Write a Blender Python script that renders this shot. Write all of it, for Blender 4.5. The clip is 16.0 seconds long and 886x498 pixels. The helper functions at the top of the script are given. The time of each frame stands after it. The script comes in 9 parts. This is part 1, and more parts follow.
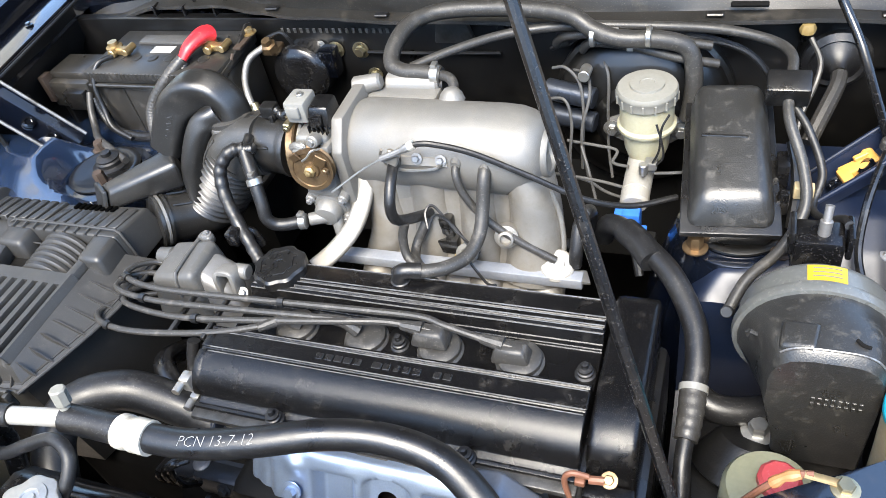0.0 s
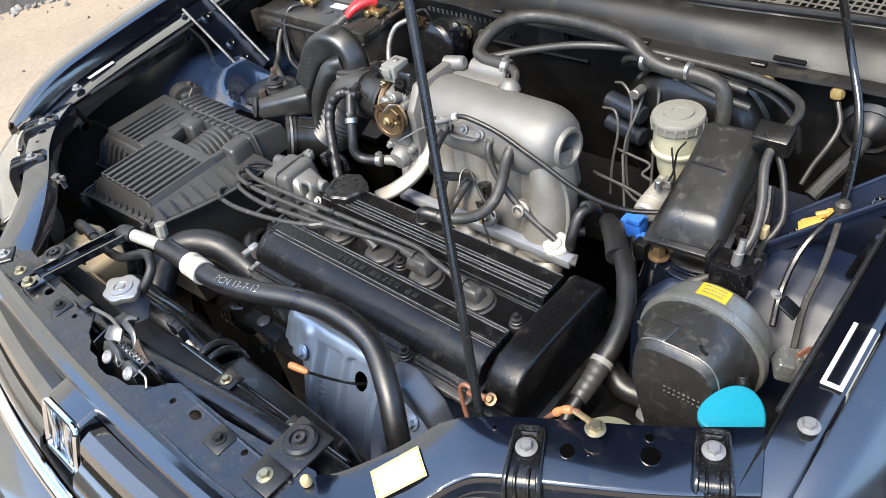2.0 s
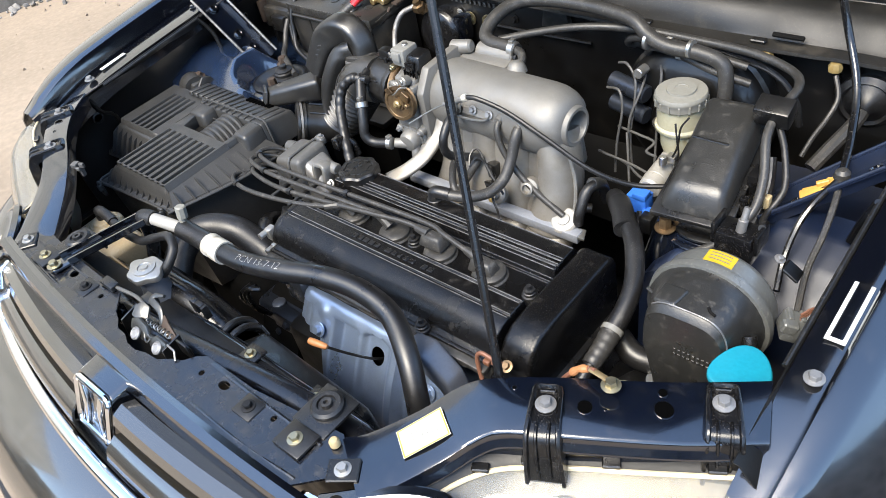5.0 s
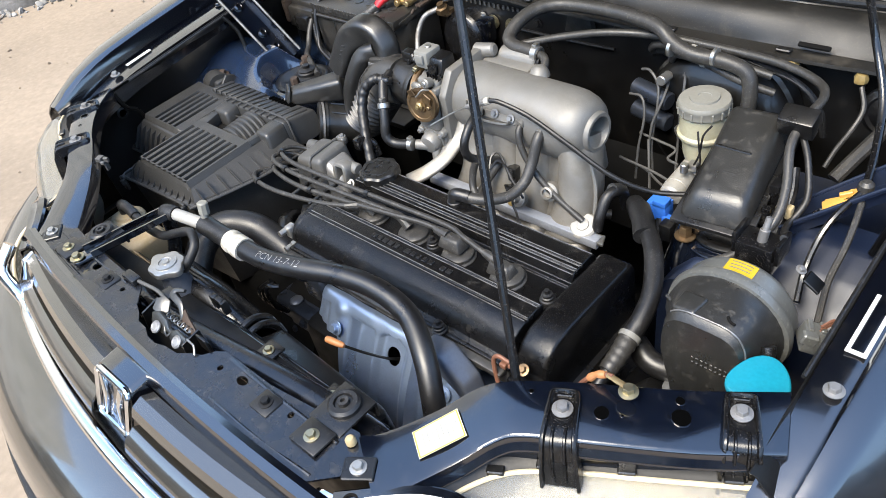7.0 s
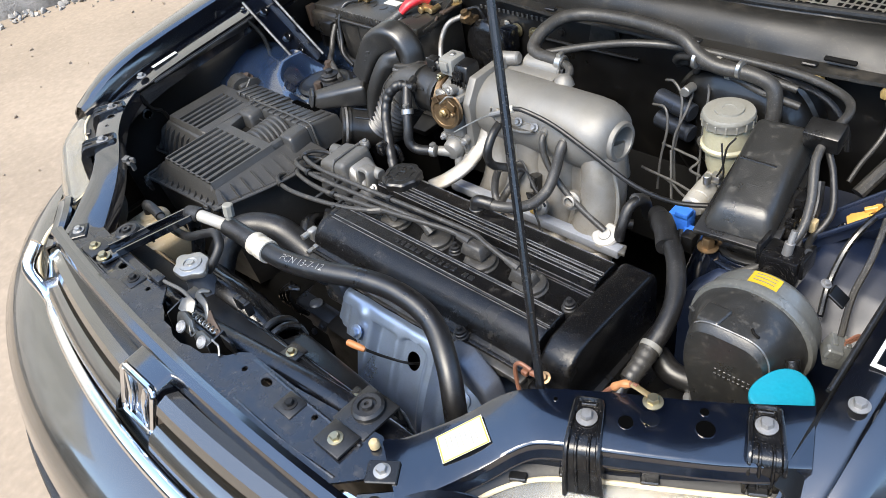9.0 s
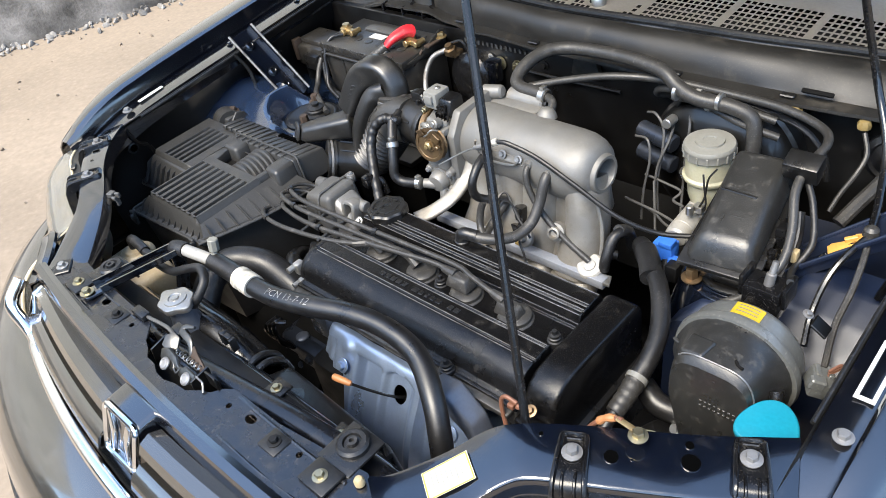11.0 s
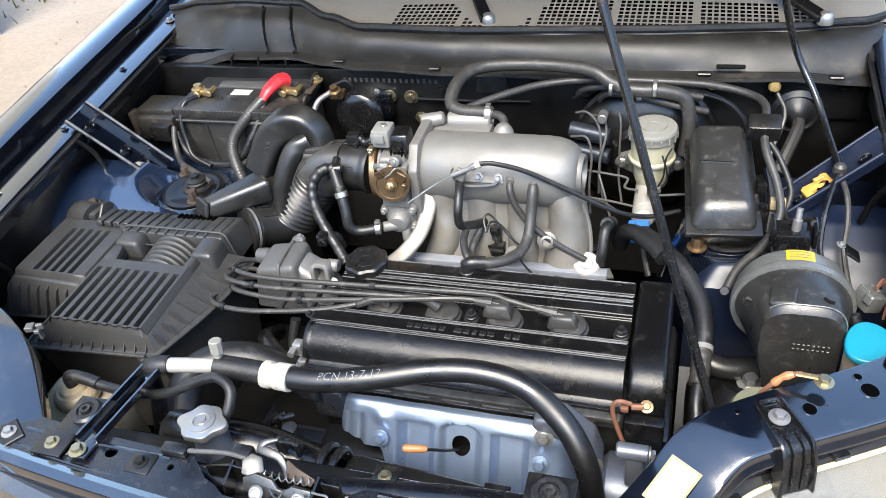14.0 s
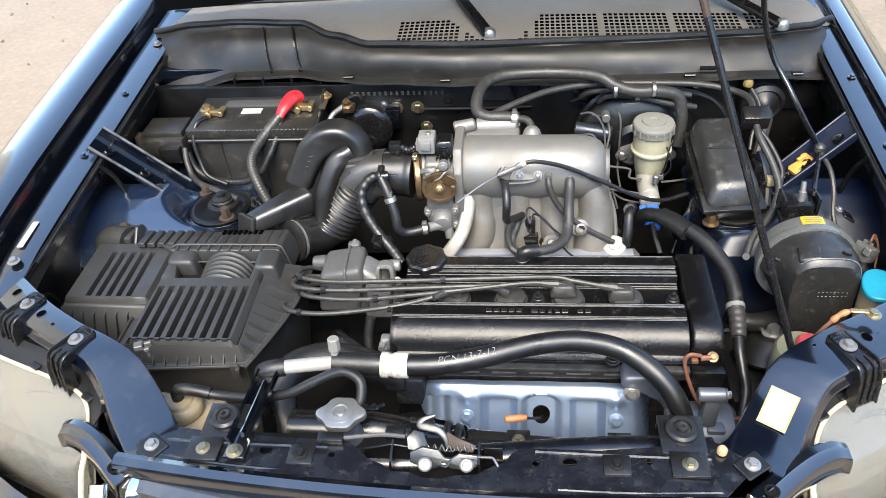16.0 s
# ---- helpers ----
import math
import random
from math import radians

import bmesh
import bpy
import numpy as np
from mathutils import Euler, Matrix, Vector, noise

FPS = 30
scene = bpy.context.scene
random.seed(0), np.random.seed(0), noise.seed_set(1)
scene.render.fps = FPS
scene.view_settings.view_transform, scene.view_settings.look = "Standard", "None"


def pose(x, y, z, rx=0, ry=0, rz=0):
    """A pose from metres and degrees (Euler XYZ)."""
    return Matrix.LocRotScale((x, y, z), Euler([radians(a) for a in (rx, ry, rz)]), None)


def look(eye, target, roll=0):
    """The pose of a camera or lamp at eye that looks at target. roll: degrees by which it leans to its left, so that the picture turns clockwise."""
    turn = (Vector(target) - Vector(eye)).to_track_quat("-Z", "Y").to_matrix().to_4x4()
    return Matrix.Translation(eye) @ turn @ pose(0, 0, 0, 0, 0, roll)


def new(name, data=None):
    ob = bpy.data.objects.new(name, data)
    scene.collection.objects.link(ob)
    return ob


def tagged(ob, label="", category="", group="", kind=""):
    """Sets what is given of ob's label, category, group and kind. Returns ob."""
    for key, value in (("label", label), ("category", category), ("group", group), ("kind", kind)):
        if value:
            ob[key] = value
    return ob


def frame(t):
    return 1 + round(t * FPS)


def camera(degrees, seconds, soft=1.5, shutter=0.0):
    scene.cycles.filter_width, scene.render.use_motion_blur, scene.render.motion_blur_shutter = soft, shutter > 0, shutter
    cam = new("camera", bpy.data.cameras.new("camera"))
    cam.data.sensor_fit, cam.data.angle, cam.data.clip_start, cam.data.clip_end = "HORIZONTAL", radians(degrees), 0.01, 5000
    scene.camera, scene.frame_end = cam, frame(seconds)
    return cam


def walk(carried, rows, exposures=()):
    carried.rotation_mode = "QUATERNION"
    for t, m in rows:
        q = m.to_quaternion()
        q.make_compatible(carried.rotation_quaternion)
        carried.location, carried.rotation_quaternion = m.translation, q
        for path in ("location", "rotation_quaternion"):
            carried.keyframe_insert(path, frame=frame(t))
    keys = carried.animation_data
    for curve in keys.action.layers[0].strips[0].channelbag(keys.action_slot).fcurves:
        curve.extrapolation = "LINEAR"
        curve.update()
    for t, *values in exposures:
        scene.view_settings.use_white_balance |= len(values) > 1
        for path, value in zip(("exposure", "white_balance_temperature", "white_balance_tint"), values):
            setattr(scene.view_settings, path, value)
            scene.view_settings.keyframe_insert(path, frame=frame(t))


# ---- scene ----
cam = camera(60.5, 16.0, soft=0.4)
PATH = [
    (0, (0.452, -0.097, 1.521), (-0.224, 1.194, 0.152), -13.7),
    (0.5, (0.523, -0.156, 1.56), (-0.35, 1.029, 0.206), -13.4),
    (1, (0.664, -0.133, 1.564), (-0.379, 0.947, 0.243), -13.5),
    (1.5, (0.767, -0.119, 1.572), (-0.362, 0.896, 0.27), -12.9),
    (2, (0.792, -0.123, 1.584), (-0.361, 0.868, 0.285), -12.7),
    (2.5, (0.78, -0.127, 1.587), (-0.37, 0.86, 0.282), -12.8),
    (3, (0.778, -0.134, 1.591), (-0.369, 0.851, 0.281), -13.1),
    (3.5, (0.792, -0.146, 1.592), (-0.347, 0.842, 0.278), -13.3),
    (4, (0.805, -0.157, 1.591), (-0.333, 0.836, 0.279), -13.6),
    (6.5, (0.801, -0.172, 1.591), (-0.363, 0.795, 0.283), -13.4),
    (7, (0.801, -0.174, 1.594), (-0.373, 0.791, 0.294), -13.1),
    (7.5, (0.797, -0.178, 1.595), (-0.377, 0.788, 0.296), -12.7),
    (8, (0.794, -0.18, 1.594), (-0.381, 0.784, 0.294), -12.5),
    (8.5, (0.795, -0.184, 1.594), (-0.392, 0.774, 0.3), -12.5),
    (9, (0.792, -0.188, 1.602), (-0.407, 0.767, 0.317), -12.5),
    (9.2, (0.791, -0.187, 1.603), (-0.415, 0.77, 0.326), -12.7),
    (11.5, (0.799, -0.18, 1.609), (-0.396, 0.854, 0.383), -12.3),
    (12, (0.803, -0.187, 1.608), (-0.352, 0.888, 0.378), -12.6),
    (12.5, (0.72, -0.204, 1.612), (-0.331, 0.956, 0.368), -12.3),
    (13, (0.535, -0.223, 1.62), (-0.362, 1.039, 0.353), -11.6),
    (13.5, (0.444, -0.272, 1.618), (-0.286, 1.093, 0.352), -10.4),
    (14, (0.392, -0.366, 1.628), (-0.181, 1.081, 0.372), -8.9),
    (14.5, (0.357, -0.448, 1.66), (-0.115, 1.039, 0.408), -8.0),
    (15, (0.295, -0.473, 1.673), (-0.087, 1.042, 0.425), -7.1),
    (15.5, (0.191, -0.495, 1.689), (-0.106, 1.032, 0.433), -6.2),
    (16, (0.119, -0.521, 1.706), (-0.11, 1.01, 0.44), -5.3),
]
EXPOSURES = [(0.0, 2.75, 7050, 8), (1.0, 2.44, 7200, 8), (2.0, 2.38, 7300, 8), (7.0, 2.25, 7200, 8), (9.2, 2.24, 7200, 8), (12.0, 2.26, 7250, 8), (13.5, 2.44, 7000, 8), (14.5, 2.44, 7200, 8), (16.0, 2.34, 7250, 8)]
walk(cam, [(t, look(eye, target, roll)) for t, eye, target, roll in PATH], EXPOSURES)

from mathutils.bvhtree import BVHTree
# ---- world, sun, exposure ----
world = bpy.data.worlds.new("sky")
scene.world = world
world.use_nodes = True
_n = world.node_tree.nodes
_sky = _n.new("ShaderNodeTexSky")
_sky.sky_type = "NISHITA"
_sky.sun_disc = False
SUN_ELEV, SUN_ROT = 57.0, 176.0
_sky.sun_elevation, _sky.sun_rotation = radians(SUN_ELEV), radians(SUN_ROT)
_sky.air_density, _sky.dust_density, _sky.ozone_density = 1.0, 0.5, 3.5
_n["Background"].inputs[1].default_value = 0.15
world.node_tree.links.new(_sky.outputs[0], _n["Background"].inputs[0])
sun = new("sun", bpy.data.lights.new("sun", "SUN"))
sun.data.energy, sun.data.angle, sun.data.color = 2.0, radians(36), (1.0, 0.95, 0.88)
_a, _e = radians(SUN_ROT), radians(SUN_ELEV)
sun.matrix_world = look((0, 0, 0), (-math.sin(_a) * math.cos(_e), -math.cos(_a) * math.cos(_e), -math.sin(_e)))


# ---- building helpers ----
def V(*a):
    return Vector(a[0] if len(a) == 1 else a)


def join(*bms):
    """Several bmeshes into the first."""
    out = bms[0]
    for b in bms[1:]:
        me = bpy.data.meshes.new("tmp")
        b.to_mesh(me)
        out.from_mesh(me)
        bpy.data.meshes.remove(me)
        b.free()
    return out


def xf(bm, m):
    bmesh.ops.transform(bm, matrix=m, verts=bm.verts)
    return bm


def bevel(bm, r, seg=2, angle=25):
    if r <= 0:
        return bm
    bmesh.ops.recalc_face_normals(bm, faces=bm.faces)
    es = [e for e in bm.edges if len(e.link_faces) == 2 and e.calc_face_angle(0) > radians(angle)]
    bmesh.ops.bevel(bm, geom=es, offset=r, segments=seg, affect="EDGES", profile=0.5, clamp_overlap=True)
    return bm


def hexa(low, high, r=0.0, seg=2):
    """A box from four lower and four upper corners."""
    bm = bmesh.new()
    a = [bm.verts.new(p) for p in low]
    b = [bm.verts.new(p) for p in high]
    bm.faces.new(a[::-1])
    bm.faces.new(b)
    for i in range(4):
        j = (i + 1) % 4
        bm.faces.new((a[i], a[j], b[j], b[i]))
    return bevel(bm, r, seg)


def rbox(c, s, r=0.0, seg=2, rot=(0, 0, 0), taper=1.0):
    """A bevelled box with centre c and size s; taper shrinks its top."""
    x, y, z = s[0] / 2, s[1] / 2, s[2] / 2
    t = taper
    bm = hexa([(-x, -y, -z), (x, -y, -z), (x, y, -z), (-x, y, -z)], [(-x * t, -y * t, z), (x * t, -y * t, z), (x * t, y * t, z), (-x * t, y * t, z)], r, seg)
    return xf(bm, pose(*c, *rot))


def axis_matrix(p, n):
    return Matrix.Translation(V(p)) @ V(n).normalized().to_track_quat("Z", "Y").to_matrix().to_4x4()


def lathe(p, n, prof, seg=24, lobes=0, depth=0.0):
    """A profile of (radius, height) turned round the axis n through p."""
    bm = bmesh.new()
    rings = []
    for r, h in prof:
        ring = []
        for k in range(seg):
            a = 2 * math.pi * k / seg
            q = r * (1 + depth * math.cos(lobes * a)) if lobes else r
            ring.append(bm.verts.new((q * math.cos(a), q * math.sin(a), h)))
        rings.append(ring)
    for a, b in zip(rings, rings[1:]):
        for k in range(seg):
            j = (k + 1) % seg
            bm.faces.new((a[k], a[j], b[j], b[k]))
    bm.faces.new(rings[0][::-1])
    bm.faces.new(rings[-1])
    return xf(bm, axis_matrix(p, n))


def cyl(p0, p1, r0, r1=None, seg=20, rim=0.0):
    p0, p1 = V(p0), V(p1)
    h = (p1 - p0).length
    r1 = r0 if r1 is None else r1
    if rim:
        return lathe(p0, p1 - p0, [(r0 - rim, 0), (r0, rim), (r1, h - rim), (r1 - rim, h)], seg)
    return lathe(p0, p1 - p0, [(r0, 0), (r1, h)], seg)


def ring(p, n, r, w, h, seg=24):
    """A flat ring with an open middle."""
    bm = bmesh.new()
    prof = [(r - w, 0), (r, 0), (r, h), (r - w, h)]
    rows = [[bm.verts.new((q * math.cos(2 * math.pi * k / seg), q * math.sin(2 * math.pi * k / seg), z)) for k in range(seg)] for q, z in prof]
    for i in range(4):
        a, b = rows[i], rows[(i + 1) % 4]
        for k in range(seg):
            j = (k + 1) % seg
            bm.faces.new((a[k], a[j], b[j], b[k]))
    return xf(bm, axis_matrix(p, n))


def spline(pts, sub=8):
    """Points along a smooth curve through pts."""
    P = [V(p) for p in pts]
    if len(P) == 2:
        return [P[0].lerp(P[1], k / 4) for k in range(5)]
    P = [2 * P[0] - P[1], *P, 2 * P[-1] - P[-2]]
    out = []
    for a, b, c, d in zip(P, P[1:], P[2:], P[3:]):
        for k in range(sub):
            t = k / sub
            out.append(0.5 * (2 * b + (c - a) * t + (2 * a - 5 * b + 4 * c - d) * t * t + (3 * b - a - 3 * c + d) * t**3))
    out.append(P[-2])
    return out


def tube(pts, r, seg=12, sub=8, flat=1.0, up=None, smooth=True):
    """A round (or flattened) tube through pts; r: a radius, or a function of 0..1."""
    path = spline(pts, sub) if smooth else [V(p) for p in pts]
    bm = bmesh.new()
    tang = [(path[min(i + 1, len(path) - 1)] - path[max(i - 1, 0)]).normalized() for i in range(len(path))]
    nrm = V(up) if up else V(0, 0, 1)
    if abs(nrm.dot(tang[0])) > 0.95:
        nrm = V(0, 1, 0)
    rings = []
    for i, (p, t) in enumerate(zip(path, tang)):
        if up and abs(V(up).dot(t)) < 0.97:
            nrm = V(up)
        nrm = (nrm - nrm.dot(t) * t).normalized()
        side = t.cross(nrm)
        q = r(i / (len(path) - 1)) if callable(r) else r
        rings.append([bm.verts.new(p + q * (math.cos(a) * side + flat * math.sin(a) * nrm)) for a in (2 * math.pi * k / seg for k in range(seg))])
    for a, b in zip(rings, rings[1:]):
        for k in range(seg):
            j = (k + 1) % seg
            bm.faces.new((a[k], a[j], b[j], b[k]))
    bm.faces.new(rings[0][::-1])
    bm.faces.new(rings[-1])
    return bm


def sweep(pts, w, h, up, power=4.0, seg=28, sub=8):
    """A duct of rounded-square section; w, h: half sizes, or functions of 0..1."""
    path = spline(pts, sub)
    bm = bmesh.new()
    rings = []
    n = len(path)
    for i, p in enumerate(path):
        t = (path[min(i + 1, n - 1)] - path[max(i - 1, 0)]).normalized()
        u = (V(up) - V(up).dot(t) * t).normalized()
        v = t.cross(u)
        f = i / (n - 1)
        a_, b_ = (w(f) if callable(w) else w), (h(f) if callable(h) else h)
        ring_ = []
        for k in range(seg):
            c, q = math.cos(2 * math.pi * k / seg), math.sin(2 * math.pi * k / seg)
            ring_.append(bm.verts.new(p + v * a_ * math.copysign(abs(c) ** (2 / power), c) + u * b_ * math.copysign(abs(q) ** (2 / power), q)))
        rings.append(ring_)
    for a, b in zip(rings, rings[1:]):
        for k in range(seg):
            j = (k + 1) % seg
            bm.faces.new((a[k], a[j], b[j], b[k]))
    bm.faces.new(rings[0][::-1])
    bm.faces.new(rings[-1])
    return bm


def sheet(rows, thick=0.002):
    """A skin over rows of points, given a thickness."""
    bm = bmesh.new()
    g = [[bm.verts.new(p) for p in row] for row in rows]
    for a, b in zip(g, g[1:]):
        for k in range(len(a) - 1):
            bm.faces.new((a[k], a[k + 1], b[k + 1], b[k]))
    bmesh.ops.recalc_face_normals(bm, faces=bm.faces)
    if thick:
        bmesh.ops.solidify(bm, geom=bm.faces[:], thickness=thick)
    return bm


def prism(outline, origin, u, v, depth, r=0.0, seg=2):
    """An outline of (a, b) along u and v from origin, drawn out by the vector depth."""
    bm = bmesh.new()
    o, u, v, d = V(origin), V(u), V(v), V(depth)
    a = [bm.verts.new(o + p * u + q * v) for p, q in outline]
    b = [bm.verts.new(w.co + d) for w in a]
    bm.faces.new(a[::-1])
    bm.faces.new(b)
    for i in range(len(a)):
        j = (i + 1) % len(a)
        bm.faces.new((a[i], a[j], b[j], b[i]))
    bmesh.ops.recalc_face_normals(bm, faces=bm.faces)
    return bevel(bm, r, seg)


def plate(outline, holes, thick, fold=None):
    """A flat plate of (x, y) with round holes (x, y, rx, ry), as bmesh at z = 0; fold(x, y) gives its height."""
    bm = bmesh.new()
    edges = []
    loops = [outline] + [[(x + rx * math.cos(2 * math.pi * k / 16), y + ry * math.sin(2 * math.pi * k / 16)) for k in range(16)] for x, y, rx, ry in holes]
    for loop in loops:
        vs = [bm.verts.new((*p, 0)) for p in loop]
        edges += [bm.edges.new((vs[i], vs[(i + 1) % len(vs)])) for i in range(len(vs))]
    bmesh.ops.triangle_fill(bm, edges=edges, use_beauty=True)
    if fold:
        for w in bm.verts:
            w.co.z = fold(w.co.x, w.co.y)
    bmesh.ops.recalc_face_normals(bm, faces=bm.faces)
    bmesh.ops.solidify(bm, geom=bm.faces[:], thickness=thick)
    return bm


ORIGIN = {}


def thing(name, base, label, category, group="", kind=""):
    ob = tagged(new(name), label, category, group, kind)
    ob.empty_display_size = 0.02
    ob.location = base
    ORIGIN[ob] = V(base)
    return ob


def part(name, bm, material, parent=None, label="", sharp=35, keep=False):
    """Links a bmesh, given in the world's metres, as one mesh object under parent."""
    o = ORIGIN[parent] if parent else V(0, 0, 0)
    if not keep:
        bmesh.ops.recalc_face_normals(bm, faces=bm.faces)
    bmesh.ops.translate(bm, verts=bm.verts, vec=-o)
    me = bpy.data.meshes.new(name)
    bm.to_mesh(me)
    bm.free()
    me.materials.append(material)
    me.shade_smooth()
    me.set_sharp_from_angle(angle=radians(sharp))
    ob = new(name, me)
    if parent:
        ob.parent = parent
    ORIGIN[ob] = o
    return tagged(ob, label)


def solo(name, bm, material, label, category, group="", kind="", sharp=35):
    """A thing of one mesh, with its origin at its lowest middle."""
    xs, ys, zs = zip(*(w.co for w in bm.verts))
    base = V((min(xs) + max(xs)) / 2, (min(ys) + max(ys)) / 2, min(zs))
    bmesh.ops.recalc_face_normals(bm, faces=bm.faces)
    bmesh.ops.translate(bm, verts=bm.verts, vec=-base)
    me = bpy.data.meshes.new(name)
    bm.to_mesh(me)
    bm.free()
    me.materials.append(material)
    me.shade_smooth()
    me.set_sharp_from_angle(angle=radians(sharp))
    ob = tagged(new(name, me), label, category, group, kind)
    ob.location = base
    ORIGIN[ob] = base
    return ob


# ---- materials ----
def mat(name, base, rough=0.5, metal=0.0, second=None, coarse=12.0, fine=260.0, grain=0.15, bump=0.15, wear=0.35, dust=0.0, dust_tone=(0.36, 0.33, 0.29), coat=0.0, ior=1.5, trans=0.0, sss=0.0, rvar=0.12, bump_scale=None):
    """A surface with colour, gloss and relief that vary at two scales."""
    m = bpy.data.materials.new(name)
    m.use_nodes = True
    nt = m.node_tree
    N, L = nt.nodes, nt.links
    b = N["Principled BSDF"]
    tc = N.new("ShaderNodeTexCoord")
    n1, n2 = N.new("ShaderNodeTexNoise"), N.new("ShaderNodeTexNoise")
    for n, sc, det in ((n1, coarse, 5.0), (n2, fine, 3.0)):
        n.inputs["Scale"].default_value, n.inputs["Detail"].default_value = sc, det
        L.new(tc.outputs["Object"], n.inputs["Vector"])
    second = second or tuple(c * 0.55 for c in base)
    mix = N.new("ShaderNodeMix")
    mix.data_type = "RGBA"
    mix.inputs["A"].default_value, mix.inputs["B"].default_value = (*base, 1), (*second, 1)
    rmp = N.new("ShaderNodeMapRange")
    rmp.inputs["From Min"].default_value, rmp.inputs["From Max"].default_value = 0.42, 0.68
    rmp.inputs["To Max"].default_value = wear
    L.new(n1.outputs["Fac"], rmp.inputs["Value"])
    L.new(rmp.outputs["Result"], mix.inputs["Factor"])
    gr = N.new("ShaderNodeMix")
    gr.data_type, gr.blend_type = "RGBA", "OVERLAY"
    gr.inputs["Factor"].default_value = grain
    L.new(mix.outputs["Result"], gr.inputs["A"])
    L.new(n2.outputs["Fac"], gr.inputs["B"])
    out = gr.outputs["Result"]
    rr = N.new("ShaderNodeMapRange")
    rr.inputs["To Min"].default_value, rr.inputs["To Max"].default_value = max(0.02, rough - rvar), min(1.0, rough + rvar)
    rr.inputs["From Min"].default_value, rr.inputs["From Max"].default_value = 0.3, 0.7
    L.new(n1.outputs["Fac"], rr.inputs["Value"])
    rough_out = rr.outputs["Result"]
    if dust:
        n3 = N.new("ShaderNodeTexNoise")
        n3.inputs["Scale"].default_value, n3.inputs["Detail"].default_value, n3.inputs["Roughness"].default_value = coarse * 2.6, 9.0, 0.7
        L.new(tc.outputs["Object"], n3.inputs["Vector"])
        dm = N.new("ShaderNodeMapRange")
        dm.inputs["From Min"].default_value, dm.inputs["From Max"].default_value = 0.55, 0.72
        dm.inputs["To Max"].default_value = dust
        L.new(n3.outputs["Fac"], dm.inputs["Value"])
        dx = N.new("ShaderNodeMix")
        dx.data_type = "RGBA"
        dx.inputs["B"].default_value = (*dust_tone, 1)
        L.new(dm.outputs["Result"], dx.inputs["Factor"])
        L.new(out, dx.inputs["A"])
        sp = N.new("ShaderNodeMapRange")
        sp.inputs["From Min"].default_value, sp.inputs["From Max"].default_value = 0.60, 0.74
        sp.inputs["To Max"].default_value = 0.0 if coat else min(0.28, 0.08 + dust)
        L.new(n2.outputs["Fac"], sp.inputs["Value"])
        dg = N.new("ShaderNodeMix")
        dg.data_type = "RGBA"
        dg.inputs["B"].default_value = (*dust_tone, 1)
        L.new(sp.outputs["Result"], dg.inputs["Factor"])
        L.new(dx.outputs["Result"], dg.inputs["A"])
        out = dg.outputs["Result"]
        rd = N.new("ShaderNodeMath")
        rd.operation, rd.use_clamp = "MULTIPLY_ADD", True
        rd.inputs[1].default_value = 0.8
        L.new(dm.outputs["Result"], rd.inputs[0])
        L.new(rough_out, rd.inputs[2])
        rough_out = rd.outputs[0]
    L.new(out, b.inputs["Base Color"])
    L.new(rough_out, b.inputs["Roughness"])
    b.inputs["Metallic"].default_value = metal
    b.inputs["IOR"].default_value = ior
    b.inputs["Coat Weight"].default_value = coat
    b.inputs["Coat Roughness"].default_value = 0.06
    b.inputs["Transmission Weight"].default_value = trans
    if sss:
        b.inputs["Subsurface Weight"].default_value = sss
        b.inputs["Subsurface Radius"].default_value = (0.01, 0.008, 0.005)
        b.inputs["Subsurface Scale"].default_value = 1.0
    if bump:
        bp = N.new("ShaderNodeBump")
        bp.inputs["Strength"].default_value, bp.inputs["Distance"].default_value = bump, 0.0006
        L.new(n2.outputs["Fac"], bp.inputs["Height"])
        L.new(bp.outputs["Normal"], b.inputs["Normal"])
    return m


PAINT = mat("black_car_paint", (0.0016, 0.0022, 0.0042), 0.16, coat=1.0, ior=2.0, bump=0.0, dust=0.04, dust_tone=(0.24, 0.22, 0.19), rvar=0.06, coarse=9)
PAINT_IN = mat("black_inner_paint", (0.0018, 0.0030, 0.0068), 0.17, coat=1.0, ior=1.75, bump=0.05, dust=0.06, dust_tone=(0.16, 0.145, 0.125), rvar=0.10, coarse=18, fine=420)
# copy of the inner paint with sky sheen put into a bluer base
PAINT_SKY = mat("inner_paint_sky_sheen", (0.0075, 0.0150, 0.0350), 0.20, coat=1.0, ior=1.9, bump=0.05, dust=0.08, dust_tone=(0.16, 0.145, 0.125), rvar=0.10, coarse=18, fine=420)
# right-hand copy: fainter blue sheen in the base, rougher against glare
PAINT_WELL = mat("inner_paint_dim_sheen", (0.0050, 0.0095, 0.0240), 0.40, ior=1.5, bump=0.08, dust=0.03, dust_tone=(0.08, 0.075, 0.07), rvar=0.12, coarse=16, fine=420)
PAINT_DIRTY = mat("dirty_black_paint", (0.0024, 0.0023, 0.0022), 0.36, coat=0.25, bump=0.15, dust=0.10, dust_tone=(0.060, 0.046, 0.034), coarse=16)
APRON = mat("grimy_inner_wing", (0.0028, 0.0028, 0.0028), 0.46, bump=0.2, dust=0.08, dust_tone=(0.05, 0.042, 0.034), coarse=14)
PLASTIC = mat("black_plastic", (0.0058, 0.0058, 0.006), 0.32, bump=0.3, ior=1.55, dust=0.08, dust_tone=(0.22, 0.2, 0.175), coarse=22, fine=900)
PLASTIC_GLOSS = mat("satin_black_plastic", (0.004, 0.004, 0.0045), 0.24, bump=0.12, dust=0.06, coarse=14, fine=600)
